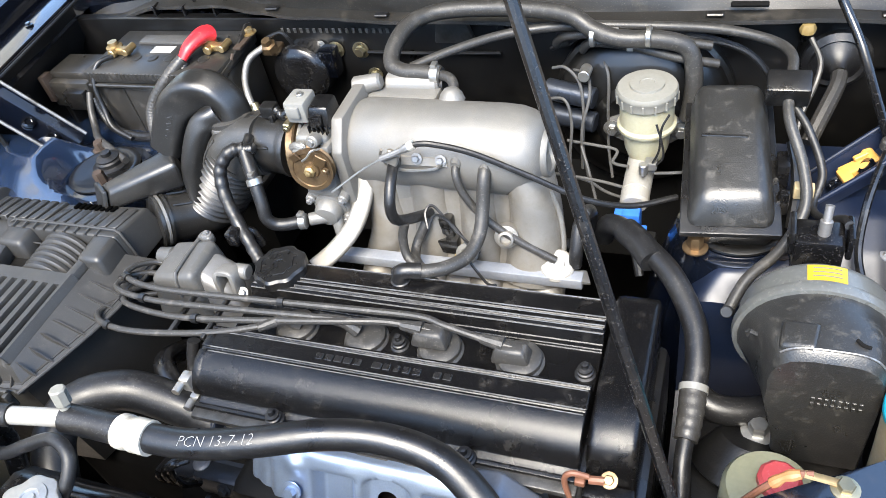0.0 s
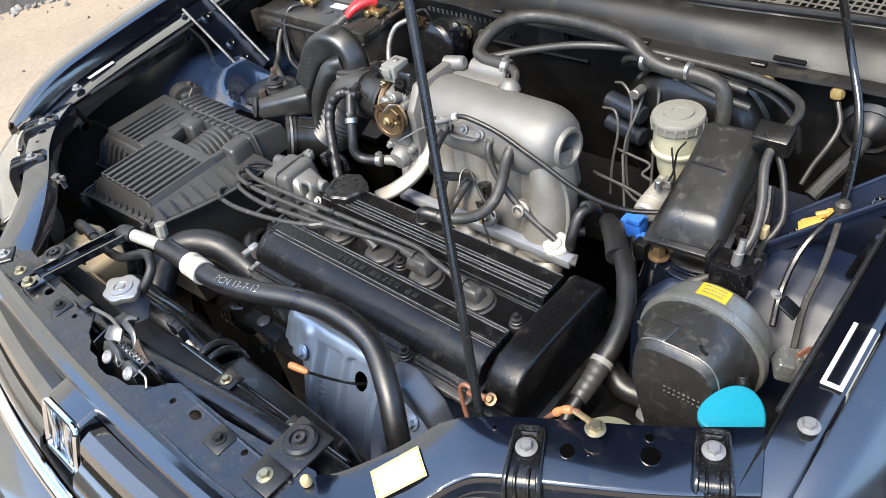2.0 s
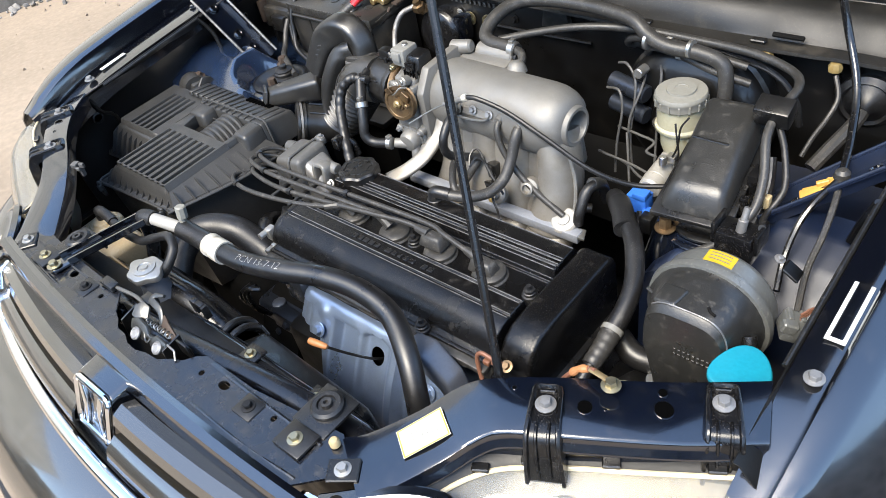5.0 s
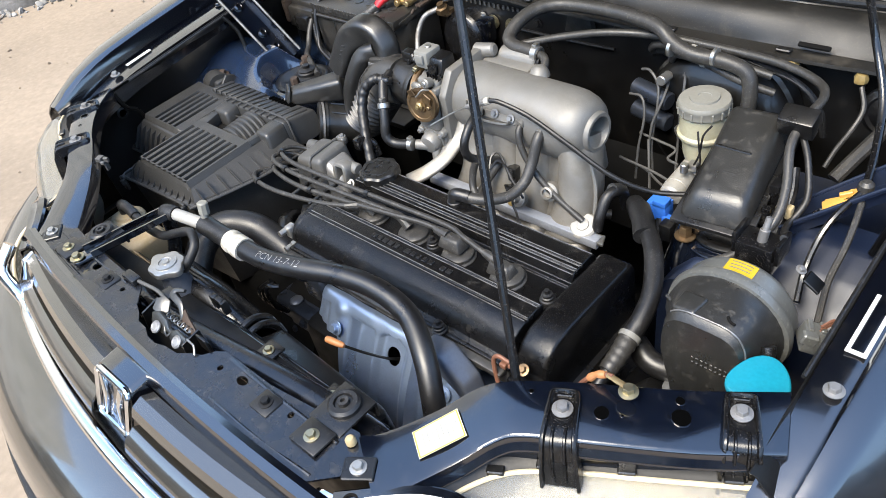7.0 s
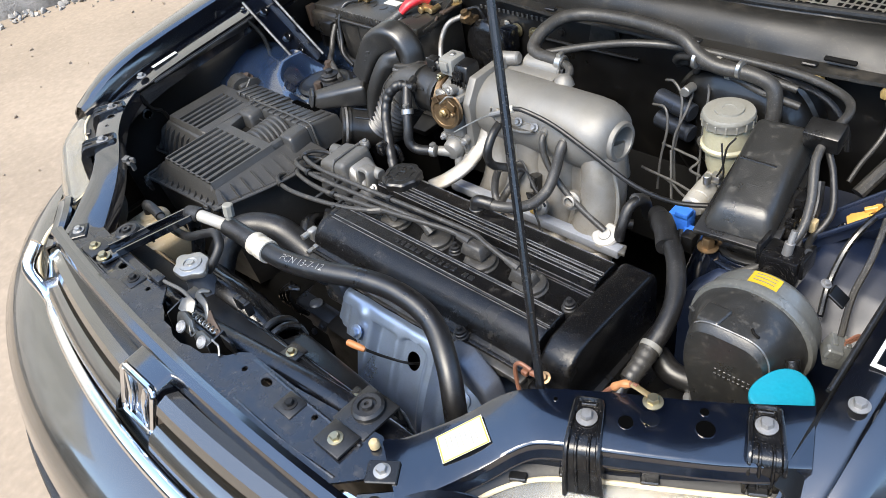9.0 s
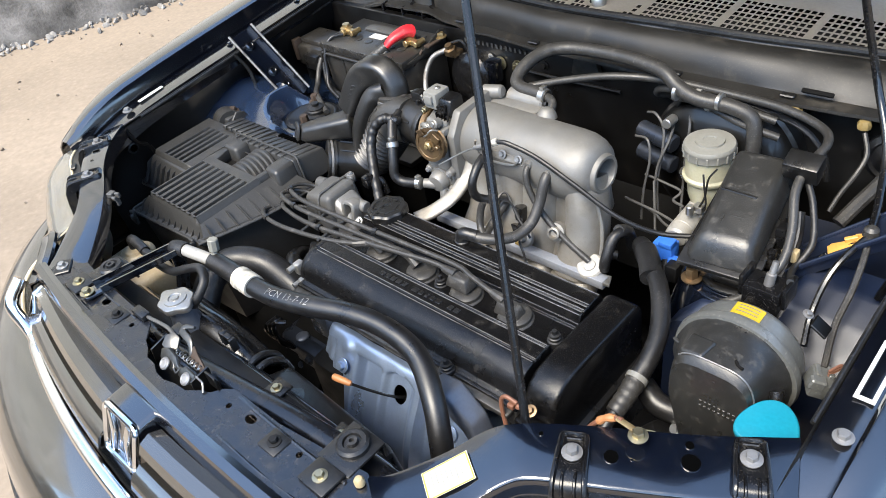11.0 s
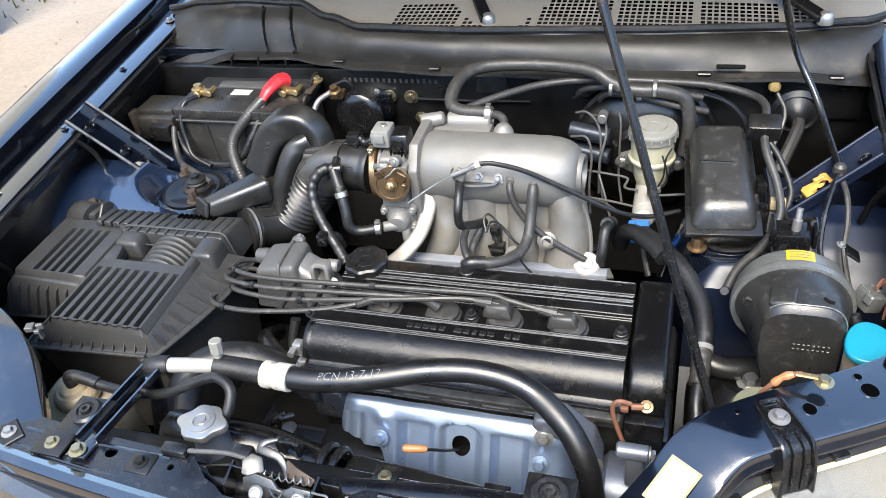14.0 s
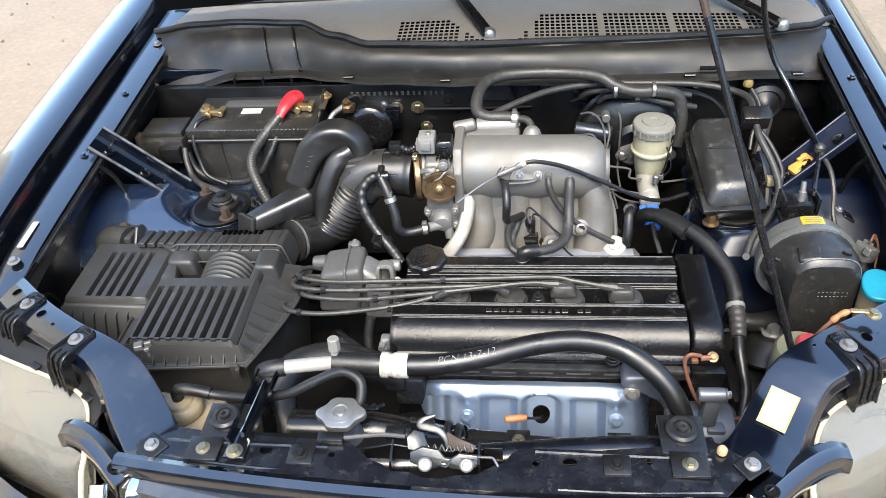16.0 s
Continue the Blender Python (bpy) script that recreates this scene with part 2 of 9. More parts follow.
COWL_PLASTIC = mat("weathered_cowl_plastic", (0.0115, 0.0108, 0.0095), 0.46, bump=0.2, ior=1.5, dust=0.14, dust_tone=(0.24, 0.20, 0.15), second=(0.018, 0.0165, 0.0145), coarse=9, fine=700)
AIRBOX = mat("aged_grey_black_plastic", (0.024, 0.0237, 0.023), 0.46, bump=0.3, ior=1.55, dust=0.10, dust_tone=(0.20, 0.18, 0.155), second=(0.013, 0.013, 0.0125), coarse=18, fine=900)
# pale tone for painted edge highlights, and for rub on the actuator crease
EDGE_GLINT = mat("rubbed_edge_glint", (0.20, 0.20, 0.20), 0.35, 0.5, second=(0.05, 0.05, 0.05), coarse=60, wear=0.9)
COVER = mat("satin_black_crackle_paint", (0.0026, 0.0026, 0.003), 0.25, ior=1.42, bump=0.35, dust=0.05, coarse=16, fine=1500, rvar=0.06)
RUBBER = mat("black_rubber", (0.0075, 0.0075, 0.008), 0.42, bump=0.25, dust=0.12, dust_tone=(0.22, 0.21, 0.2), coarse=20, fine=500)
RUBBER_GREY = mat("greyed_rubber", (0.026, 0.025, 0.0235), 0.46, bump=0.3, dust=0.14, coarse=25, fine=500)
RUBBER_GLOSS = mat("glossy_black_rubber", (0.004, 0.004, 0.0045), 0.25, bump=0.1, ior=1.6, dust=0.05, coarse=18, fine=400)
ALU = mat("cast_aluminium", (0.182, 0.178, 0.168), 0.50, 0.45, second=(0.14, 0.133, 0.12), bump=0.6, fine=900, coarse=18, wear=0.6, dust=0.2, dust_tone=(0.3, 0.27, 0.22))
ALU_DARK = mat("oxidised_aluminium", (0.27, 0.27, 0.27), 0.5, 0.7, second=(0.12, 0.11, 0.10), bump=0.5, fine=700, coarse=22, wear=0.8, dust=0.3, dust_tone=(0.14, 0.12, 0.1))
ALU_RUN = mat("grimy_cast_aluminium", (0.24, 0.228, 0.208), 0.5, 0.6, second=(0.17, 0.15, 0.12), bump=0.6, fine=900, coarse=24, wear=0.8, dust=0.25, dust_tone=(0.2, 0.17, 0.13))
SHIELD = mat("aluminised_sheet", (0.34, 0.45, 0.64), 0.37, 0.82, ior=1.6, second=(0.17, 0.195, 0.235), bump=0.15, fine=500, coarse=10, wear=0.6, dust=0.15, dust_tone=(0.22, 0.2, 0.18))
STEEL = mat("bright_steel", (0.36, 0.36, 0.35), 0.36, 0.85, second=(0.4, 0.38, 0.35), bump=0.1, wear=0.5)
ZINC = mat("yellow_zinc", (0.38, 0.34, 0.23), 0.35, 0.95, second=(0.45, 0.36, 0.2), bump=0.1, coarse=60)
BRASS = mat("tarnished_brass", (0.46, 0.34, 0.17), 0.4, 0.85, second=(0.22, 0.15, 0.08), bump=0.3, coarse=50, wear=0.8)
BRONZE = mat("rusted_bronze_plate", (0.20, 0.135, 0.075), 0.42, 0.8, second=(0.08, 0.05, 0.03), bump=0.3, coarse=60, wear=0.8)
RUST = mat("rusty_steel", (0.05, 0.034, 0.025), 0.7, 0.3, second=(0.035, 0.022, 0.015), bump=0.5, coarse=40)
CHROME = mat("chrome", (0.85, 0.86, 0.87), 0.07, 1.0, second=(0.7, 0.7, 0.7), bump=0.0, rvar=0.04, grain=0.0)
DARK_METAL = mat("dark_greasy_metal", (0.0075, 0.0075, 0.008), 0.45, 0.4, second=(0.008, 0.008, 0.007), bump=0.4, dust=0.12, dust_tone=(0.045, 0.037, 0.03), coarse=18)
BLUE_METAL = mat("blue_grey_painted_metal", (0.13, 0.145, 0.175), 0.4, 0.5, bump=0.3, dust=0.25, dust_tone=(0.12, 0.11, 0.1))
CAST_DARK = mat("oily_blue_casting", (0.030, 0.036, 0.048), 0.36, 0.5, second=(0.014, 0.015, 0.018), bump=0.4, dust=0.15, dust_tone=(0.06, 0.055, 0.05), coarse=22)
WHITE_METAL = mat("scuffed_white_metal", (0.29, 0.285, 0.27), 0.45, 0.2, second=(0.3, 0.28, 0.24), coarse=40, wear=0.7, dust=0.25, dust_tone=(0.1, 0.09, 0.08))
CREAM = mat("cream_crimp", (0.40, 0.38, 0.33), 0.6, 0.0, second=(0.20, 0.18, 0.14), coarse=90, wear=0.8, bump=0.5, fine=400)
RESERVOIR = mat("yellowed_translucent_plastic", (0.34, 0.325, 0.235), 0.38, second=(0.28, 0.25, 0.165), bump=0.05, sss=0.25, coarse=16)
RES_GREY = mat("grey_cap_plastic", (0.16, 0.16, 0.15), 0.5, second=(0.22, 0.22, 0.21), bump=0.2)
OVERFLOW = mat("aged_tan_plastic", (0.29, 0.235, 0.15), 0.45, second=(0.3, 0.23, 0.14), sss=0.15, coarse=20, wear=0.6, dust=0.2)
TEAL = mat("teal_plastic", (0.0, 0.18, 0.255), 0.36, second=(0.004, 0.19, 0.27), bump=0.05, coarse=25)
RED = mat("red_vinyl", (0.55, 0.02, 0.03), 0.36, second=(0.35, 0.015, 0.02), bump=0.05, dust=0.1)
BLUE = mat("blue_connector_plastic", (0.03, 0.16, 0.62), 0.4, bump=0.05)
ORANGE = mat("amber_connector_plastic", (0.50, 0.26, 0.06), 0.45, bump=0.05)
YELLOW = mat("yellow_plastic", (0.24, 0.17, 0.065), 0.45, second=(0.2, 0.135, 0.045), bump=0.1)
TAN = mat("cream_connector", (0.36, 0.28, 0.155), 0.5, bump=0.05)
WOOD = mat("orange_handle", (0.34, 0.145, 0.055), 0.5, second=(0.18, 0.075, 0.035), coarse=60)
COPPER = mat("copper_wire_sheath", (0.16, 0.072, 0.045), 0.5, 0.2, second=(0.2, 0.08, 0.05), coarse=60)
PAPER = mat("white_label_paper", (0.44, 0.44, 0.42), 0.5, second=(0.40, 0.39, 0.35), bump=0.02)
STICKER = mat("cream_sticker_film", (0.40, 0.375, 0.275), 0.45, second=(0.34, 0.31, 0.22), bump=0.02, coarse=50)
YELLOW_LABEL = mat("yellow_label_paper", (0.36, 0.25, 0.02), 0.45, second=(0.7, 0.5, 0.03), bump=0.02)
INK = mat("label_ink", (0.10, 0.10, 0.10), 0.6, bump=0.0)
INK_PALE = mat("faded_label_ink", (0.27, 0.27, 0.26), 0.6, bump=0.0)
CAP_GREY = mat("pale_grey_sensor_plastic", (0.17, 0.17, 0.16), 0.45, second=(0.12, 0.12, 0.11), bump=0.1, coarse=40)
CROSS = mat("satin_black_beam_paint", (0.0035, 0.0042, 0.0065), 0.30, ior=1.6, bump=0.06, dust=0.08, dust_tone=(0.14, 0.12, 0.10), coarse=22, fine=500)
HEAD = mat("grimy_head_casting", (0.075, 0.074, 0.072), 0.42, 0.6, second=(0.02, 0.019, 0.018), bump=0.6, fine=700, coarse=40, wear=0.9, dust=0.25, dust_tone=(0.20, 0.19, 0.17))
# a little paler than the cover, so the raised bars stand out
LETTER = mat("raised_bar_paint", (0.007, 0.007, 0.0075), 0.30, bump=0.3, dust=0.15, coarse=60, fine=900)
STAMP = mat("stamped_bare_steel", (0.06, 0.06, 0.057), 0.6, 0.3, bump=0.1)
CHALK = mat("white_marker_ink", (0.30, 0.30, 0.29), 0.7, bump=0.1)
WHITE_RAIL = mat("bright_machined_aluminium", (0.24, 0.26, 0.30), 0.4, 0.4, second=(0.34, 0.34, 0.34), bump=0.1, coarse=30)
FADED_RED = mat("faded_red_plastic", (0.36, 0.045, 0.05), 0.5, second=(0.28, 0.05, 0.05), bump=0.1, dust=0.2)
PLASTIC_WORN = mat("scuffed_black_plastic", (0.016, 0.016, 0.0155), 0.36, bump=0.4, ior=1.55, dust=0.30, dust_tone=(0.13, 0.118, 0.10), coarse=30, fine=700, second=(0.008, 0.008, 0.008))
DIST_GREY = mat("aged_grey_moulding", (0.062, 0.0615, 0.060), 0.45, second=(0.05, 0.05, 0.048), bump=0.3, dust=0.2, dust_tone=(0.16, 0.15, 0.13), coarse=26)
CAP_BEIGE = mat("yellowed_cap_plastic", (0.175, 0.172, 0.152), 0.5, second=(0.16, 0.15, 0.125), bump=0.2, coarse=25)
GREY_DRUM = mat("grey_plated_steel", (0.13, 0.135, 0.13), 0.36, 0.4, second=(0.11, 0.11, 0.10), bump=0.15, dust=0.2, coarse=20)
VENT = mat("grey_cowl_paint", (0.36, 0.33, 0.285), 0.4, second=(0.31, 0.28, 0.24), dust=0.35, coarse=10, bump=0.1)
# real grime, and the shade of recesses and gaps put into a near-black colour
GRIME_SHADE = mat("grime_and_recess_shade", (0.004, 0.0038, 0.0035), 0.9, ior=1.25, bump=0.5, second=(0.007, 0.0062, 0.0055), coarse=14)
FOAM = mat("crumbled_foam", (0.004, 0.004, 0.004), 0.8, bump=0.5, dust=0.9, dust_tone=(0.42, 0.40, 0.36), coarse=60, fine=300)
# black that stands for the shade inside uncut holes and slots
VOID = mat("unlit_opening", (0.0012, 0.0012, 0.0012), 1.0, bump=0.0, ior=1.05)
GLASS_TINT = mat("windscreen_glass", (0.02, 0.03, 0.04), 0.04, bump=0.0, grain=0.0, coat=1.0, rvar=0.01)
LAMP_IN = mat("lamp_reflector", (0.20, 0.185, 0.155), 0.28, 0.35, second=(0.15, 0.135, 0.11), bump=0.0, coarse=5)
HAZE = mat("hazed_polycarbonate", (0.40, 0.41, 0.40), 0.08, trans=0.84, bump=0.0, second=(0.50, 0.45, 0.36), ior=1.45, coarse=9, wear=0.6, rvar=0.05, grain=0.03, fine=300)
RIM_CLEAR = mat("yellowed_lens_edge", (0.50, 0.42, 0.28), 0.25, second=(0.62, 0.55, 0.42), bump=0.05, coarse=40)
BATTERY_CASE = mat("dusty_battery_plastic", (0.017, 0.0165, 0.0155), 0.36, bump=0.3, ior=1.6, dust=0.35, dust_tone=(0.14, 0.12, 0.095), second=(0.026, 0.024, 0.021), coarse=14, fine=700)
HOSE = mat("satin_hose_rubber", (0.0055, 0.0055, 0.006), 0.36, bump=0.25, ior=1.55, dust=0.06, dust_tone=(0.2, 0.18, 0.16), coarse=26, fine=600)
DUCT = mat("moulded_duct_rubber", (0.010, 0.0098, 0.0095), 0.38, bump=0.25, ior=1.65, dust=0.10, dust_tone=(0.2, 0.18, 0.155), coarse=18, fine=500)
DUCT_GREY = mat("greyed_duct_rubber", (0.030, 0.029, 0.027), 0.38, bump=0.25, ior=1.6, second=(0.018, 0.0175, 0.0165), dust=0.22, dust_tone=(0.16, 0.145, 0.12), coarse=22, fine=500)
PAINT_DUSTY = mat("dusty_black_paint", (0.030, 0.028, 0.024), 0.14, coat=1.0, ior=1.8, bump=0.0, dust=0.10, dust_tone=(0.30, 0.27, 0.22), rvar=0.05, coarse=4)
TIE = mat("chipped_black_paint", (0.0045, 0.0052, 0.0075), 0.24, ior=1.75, bump=0.10, dust=0.12, dust_tone=(0.19, 0.165, 0.13), coarse=34, fine=500)
LIMEWASH = mat("beige_limewash", (0.62, 0.56, 0.47), 0.9, second=(0.40, 0.36, 0.30), coarse=1.3, fine=50, grain=0.4, wear=0.7, dust=0.4, dust_tone=(0.56, 0.5, 0.42), bump=0.6)


def ground_material():
    m = mat("dusty_concrete", (0.222, 0.178, 0.134), 0.9, second=(0.172, 0.138, 0.104), coarse=0.9, fine=38, grain=0.25, wear=0.8, dust=0.45, dust_tone=(0.255, 0.208, 0.160), bump=0.35)
    m.node_tree.nodes["Bump"].inputs["Distance"].default_value = 0.004
    return m


def wall_material():
    m = mat("stained_plaster", (0.26, 0.245, 0.225), 0.9, second=(0.035, 0.033, 0.03), coarse=3.2, fine=60, grain=0.4, wear=0.9, dust=0.6, dust_tone=(0.10, 0.095, 0.085), bump=0.7)
    m.node_tree.nodes["Bump"].inputs["Distance"].default_value = 0.006
    return m


LATCH = mat("dirty_plated_steel", (0.10, 0.10, 0.096), 0.40, 0.85, second=(0.05, 0.05, 0.05), coarse=60, wear=0.9, bump=0.2)
GROUND, PLASTER = ground_material(), wall_material()
GRASS = mat("dry_grass", (0.09, 0.12, 0.035), 0.9, second=(0.22, 0.19, 0.09), coarse=5, fine=80, grain=0.5)


# ---- ground and surroundings ----
def ground_sheet():
    bm = bmesh.new()
    n, cells = 60, {}
    for i in range(n + 1):
        for j in range(n + 1):
            a, b = 2 * i / n - 1, 2 * j / n - 1
            x, y = 150 * a * abs(a) ** 1.6, 150 * b * abs(b) ** 1.6
            cells[i, j] = bm.verts.new((x, y, 0.012 * noise.noise((x * 0.7, y * 0.7, 0))))
    for i in range(n):
        for j in range(n):
            bm.faces.new((cells[i, j], cells[i + 1, j], cells[i + 1, j + 1], cells[i, j + 1]))
    return bm


solo("ground", ground_sheet(), GROUND, "pale dusty concrete yard with scattered grit", "ground", kind="structure")


def boundary_wall():
    """A stained wall beyond the yard."""
    rows = []
    for k in range(61):
        y = -7.0 + 10.2 * k / 60
        x = -4.457 + 0.5 * (y - 1.774) - 0.36
        w = 0.02 * noise.noise((x, y, 3))
        rows.append([(x + w, y, z) for z in (-0.05, 0.3 + 0.03 * noise.noise((x * 2, y, 1)), 0.9, 1.6, 2.2, 3.2, 4.2, 5.2)])
    return sheet(rows, 0.18)


def wall_plinth():
    rows = []
    for k in range(61):
        y = -7.0 + 10.2 * k / 60
        x = -4.457 + 0.5 * (y - 1.774) - 0.02
        w = 0.02 * noise.noise((x, y, 3))
        rows.append([(x + w + d, y, z) for d, z in ((0.0, -0.04), (0.0, 0.25 + 0.04 * noise.noise((x * 2, y, 1))), (0.0, 0.7), (-0.05, 0.74))])
    return sheet(rows, 0.02)


solo("wall_plinth", wall_plinth(), PLASTER, "dark stained plaster foot of the wall", "wall", kind="structure")
solo("wall_west", boundary_wall(), LIMEWASH, "tall limewashed wall with weather stains", "wall", kind="structure")

rng = random.Random(4)
# three walls added out of view to give the reflections a dark horizon
for nm, p0, p1 in (("unseen_wall_south", (-12, -7.5), (11, -7.5)), ("unseen_wall_east", (9.0, -7.5), (9.0, 16)), ("unseen_wall_north", (-12, 16), (9.0, 16))):
    n_ = V(p1[1] - p0[1], p0[0] - p1[0], 0).normalized() * 0.2
    rows = [[(p0[0] + (p1[0] - p0[0]) * k / 20 + n_.x * 0.1 * noise.noise((k, 0, 7)), p0[1] + (p1[1] - p0[1]) * k / 20, z) for z in (-0.05, 0.8, 1.8, 3.0)] for k in range(21)]
    solo(nm, sheet(rows, 0.2), PLASTER, "plain weathered plaster wall added out of view for the reflections", "wall", kind="structure")


def scattered(n, x0, x1, y0, y1, r0, r1):
    bm = bmesh.new()
    for _ in range(n):
        r = rng.uniform(r0, r1)
        m = pose(rng.uniform(x0, x1), rng.uniform(y0, y1), r * 0.3, rng.uniform(0, 90), rng.uniform(0, 90), rng.uniform(0, 360))
        bmesh.ops.create_icosphere(bm, subdivisions=1, radius=r, matrix=m @ Matrix.Diagonal((1, 0.7, 0.5, 1)))
    return bm


solo("gravel", scattered(420, -7, -1.4, 0.2, 6, 0.004, 0.016), GROUND, "loose grit and pebbles lying on the yard", "gravel", kind="stuff")
def along_wall(n):
    bm = bmesh.new()
    for _ in range(n):
        y = rng.uniform(0.2, 3.1)
        x = -4.457 + 0.5 * (y - 1.774) + abs(rng.gauss(0.03, 0.09))
        r = rng.uniform(0.008, 0.035)
        bmesh.ops.create_icosphere(bm, subdivisions=1, radius=r, matrix=pose(x, y, r * 0.3, rng.uniform(0, 90), rng.uniform(0, 90), rng.uniform(0, 360)) @ Matrix.Diagonal((1, 0.7, 0.5, 1)))
    return bm


solo("rubble", along_wall(160), PLASTER, "broken plaster crumbs along the foot of the wall", "rubble", kind="stuff")


def grass_blades():
    bm = bmesh.new()
    for k in range(2400):
        x, y = (rng.uniform(1.95, 3.6), rng.uniform(3.3, 6.0)) if k % 2 else (rng.gauss(-4.15, 0.28), rng.gauss(4.5, 0.4))
        h, a, w = rng.uniform(0.04, 0.14), rng.uniform(0, 6.28), 0.006
        dx, dy = math.cos(a), math.sin(a)
        p = V(x, y, 0)
        vs = [bm.verts.new(q) for q in (p - w * V(dy, -dx, 0), p + w * V(dy, -dx, 0), p + V(dx * h * 0.5, dy * h * 0.5, h))]
        bm.faces.new(vs)
    return bm


solo("grass", grass_blades(), GRASS, "sparse dry grass at the edge of the yard", "grass", kind="stuff")

# ---- the car ----
car = thing("car", (0, 1.2, 0), "black off-road car with its bonnet propped open", "car")


def bolt(parent, p, n=(0, 0, 1), r=0.007, material=None, name="bolt", washer=1.6, h=None):
    """A flanged hex bolt."""
    h = h or r * 0.9
    bm = lathe(p, n, [(r * washer, 0), (r * washer, r * 0.22), (r * 1.1, r * 0.32)], 18)
    hx = lathe(V(p) + V(n).normalized() * r * 0.3, n, [(r, 0), (r, h * 0.8), (r * 0.86, h)], 6)
    return part(name, join(bm, hx), material or STEEL, parent)


def clip(parent, p, n=(0, 0, 1), r=0.009, material=None):
    """A round push clip."""
    return part("push_clip", lathe(p, n, [(r, 0), (r, 0.002), (r * 0.75, 0.0035), (r * 0.7, 0.0035), (r * 0.45, 0.0022), (r * 0.35, 0.004)], 16), material or PLASTIC, parent)


def z_rail(y):
    return 0.97 + 0.1 * (y - 0.33)


# fenders
def fender(s):
    prof = [(0.672, -0.035), (0.674, 0.0), (0.70, 0.003), (0.728, 0.0), (0.733, -0.022), (0.742, -0.024), (0.748, 0.018), (0.754, 0.028), (0.766, 0.033), (0.81, 0.030), (0.862, 0.004), (0.888, -0.05), (0.898, -0.2), (0.900, -0.45)]
    if s > 0:
        prof[3:12] = [(0.711, 0.001), (0.7125, 0.010), (0.717, 0.015), (0.740, 0.014), (0.753, 0.006), (0.80, -0.035), (0.85, -0.095), (0.885, -0.16)]
    rows = []
    for y, pull, dz in ((0.205, -0.062, -0.034), (0.24, -0.046, -0.024), (0.28, -0.032, -0.013), (0.32, -0.022, -0.006), (0.36, -0.014, -0.002), (0.44, -0.004, 0), (0.55, 0.008, 0), (0.75, 0.012, 0), (0.95, 0.012, 0), (1.15, 0.01, 0), (1.35, 0.0, 0)):
        rows.append([(s * (x + pull * max(0, min(1, (x - 0.70) / 0.15))), y, z_rail(y) + dz + z) for x, z in prof])
    return sheet(rows, 0.0025)


for s, nm in ((-1, "front_fender"), (1, "front_fender")):
    f = part(nm, fender(s), PAINT, car, "glossy black front fender")
    for y in (0.331, 0.60, 0.80, 0.99):
        bolt(f, (s * 0.698, y, z_rail(y) + 0.0035), (0, 0, 1), 0.0062 if y in (0.331, 0.99) else 0.0045, ALU_DARK if y in (0.331, 0.99) else PAINT)
    part("rubber_seal", tube([(s * 0.668, y, z_rail(y) - 0.008) for y in (0.34, 0.6, 0.85, 1.0)], 0.003, 8), RUBBER, f)
    # inner apron
    rows = []
    for y in (0.22, 0.34, 0.5, 0.62, 0.75, 0.88):
        bow = 0.04 * math.exp(-((y - 0.55) / 0.16) ** 2)
        rows.append([(s * (0.672 - b * bow + b2), y, z) for z, b, b2 in ((z_rail(y) - 0.004, 0, 0), (0.955, 0.0, 0.006), (0.93, 0.0, 0.025), (0.88, 0.0, 0.034), (0.80, 0.6, 0.03), (0.68, 1.2, 0), (0.5, 1.4, 0))])
    ap = part("inner_apron", sheet(rows, 0.002), APRON, car, "grimy black inner wing panel")
    for y, z, r in ((0.30, 0.91, 0.012), (0.43, 0.87, 0.006), (0.52, 0.86, 0.004), (0.70, 0.94, 0.006)):
        part("plug", lathe((s * 0.672, y, z), (-s, 0, 0), [(r, 0), (r, 0.002), (r * 0.7, 0.003), (r * 0.6, 0.0)], 16), RUBBER, ap)
    part("pressed_rib", tube([(s * 0.668, 0.30, 0.955), (s * 0.666, 0.31, 0.92), (s * 0.664, 0.33, 0.90), (s * 0.662, 0.34, 0.84)], 0.004, 8), PAINT_DIRTY, ap)
    part("pressed_rib", tube([(s * 0.668, 0.585, 0.99), (s * 0.655, 0.60, 0.95), (s * 0.645, 0.60, 0.91)], 0.0045, 8), PAINT_DIRTY, ap)

# white marking label on the fender flange
part("marking_label", join(rbox((0.706, 0.418, z_rail(0.418) + 0.0045), (0.004, 0.080, 0.0008), 0, 1, (5.7, 0, 0)), rbox((0.690, 0.418, z_rail(0.418) + 0.0045), (0.004, 0.080, 0.0008), 0, 1, (5.7, 0, 0)), rbox((0.698, 0.380, z_rail(0.380) + 0.0045), (0.020, 0.005, 0.0008), 0, 1, (5.7, 0, 0))), PAPER, car, "white outlined marking on the flange")
part("marking_label", rbox((-0.704, 0.392, z_rail(0.392) + 0.0045), (0.010, 0.060, 0.0008), 0, 1, (5.7, 0, 0)), PAPER, car, "white strip on the flange")

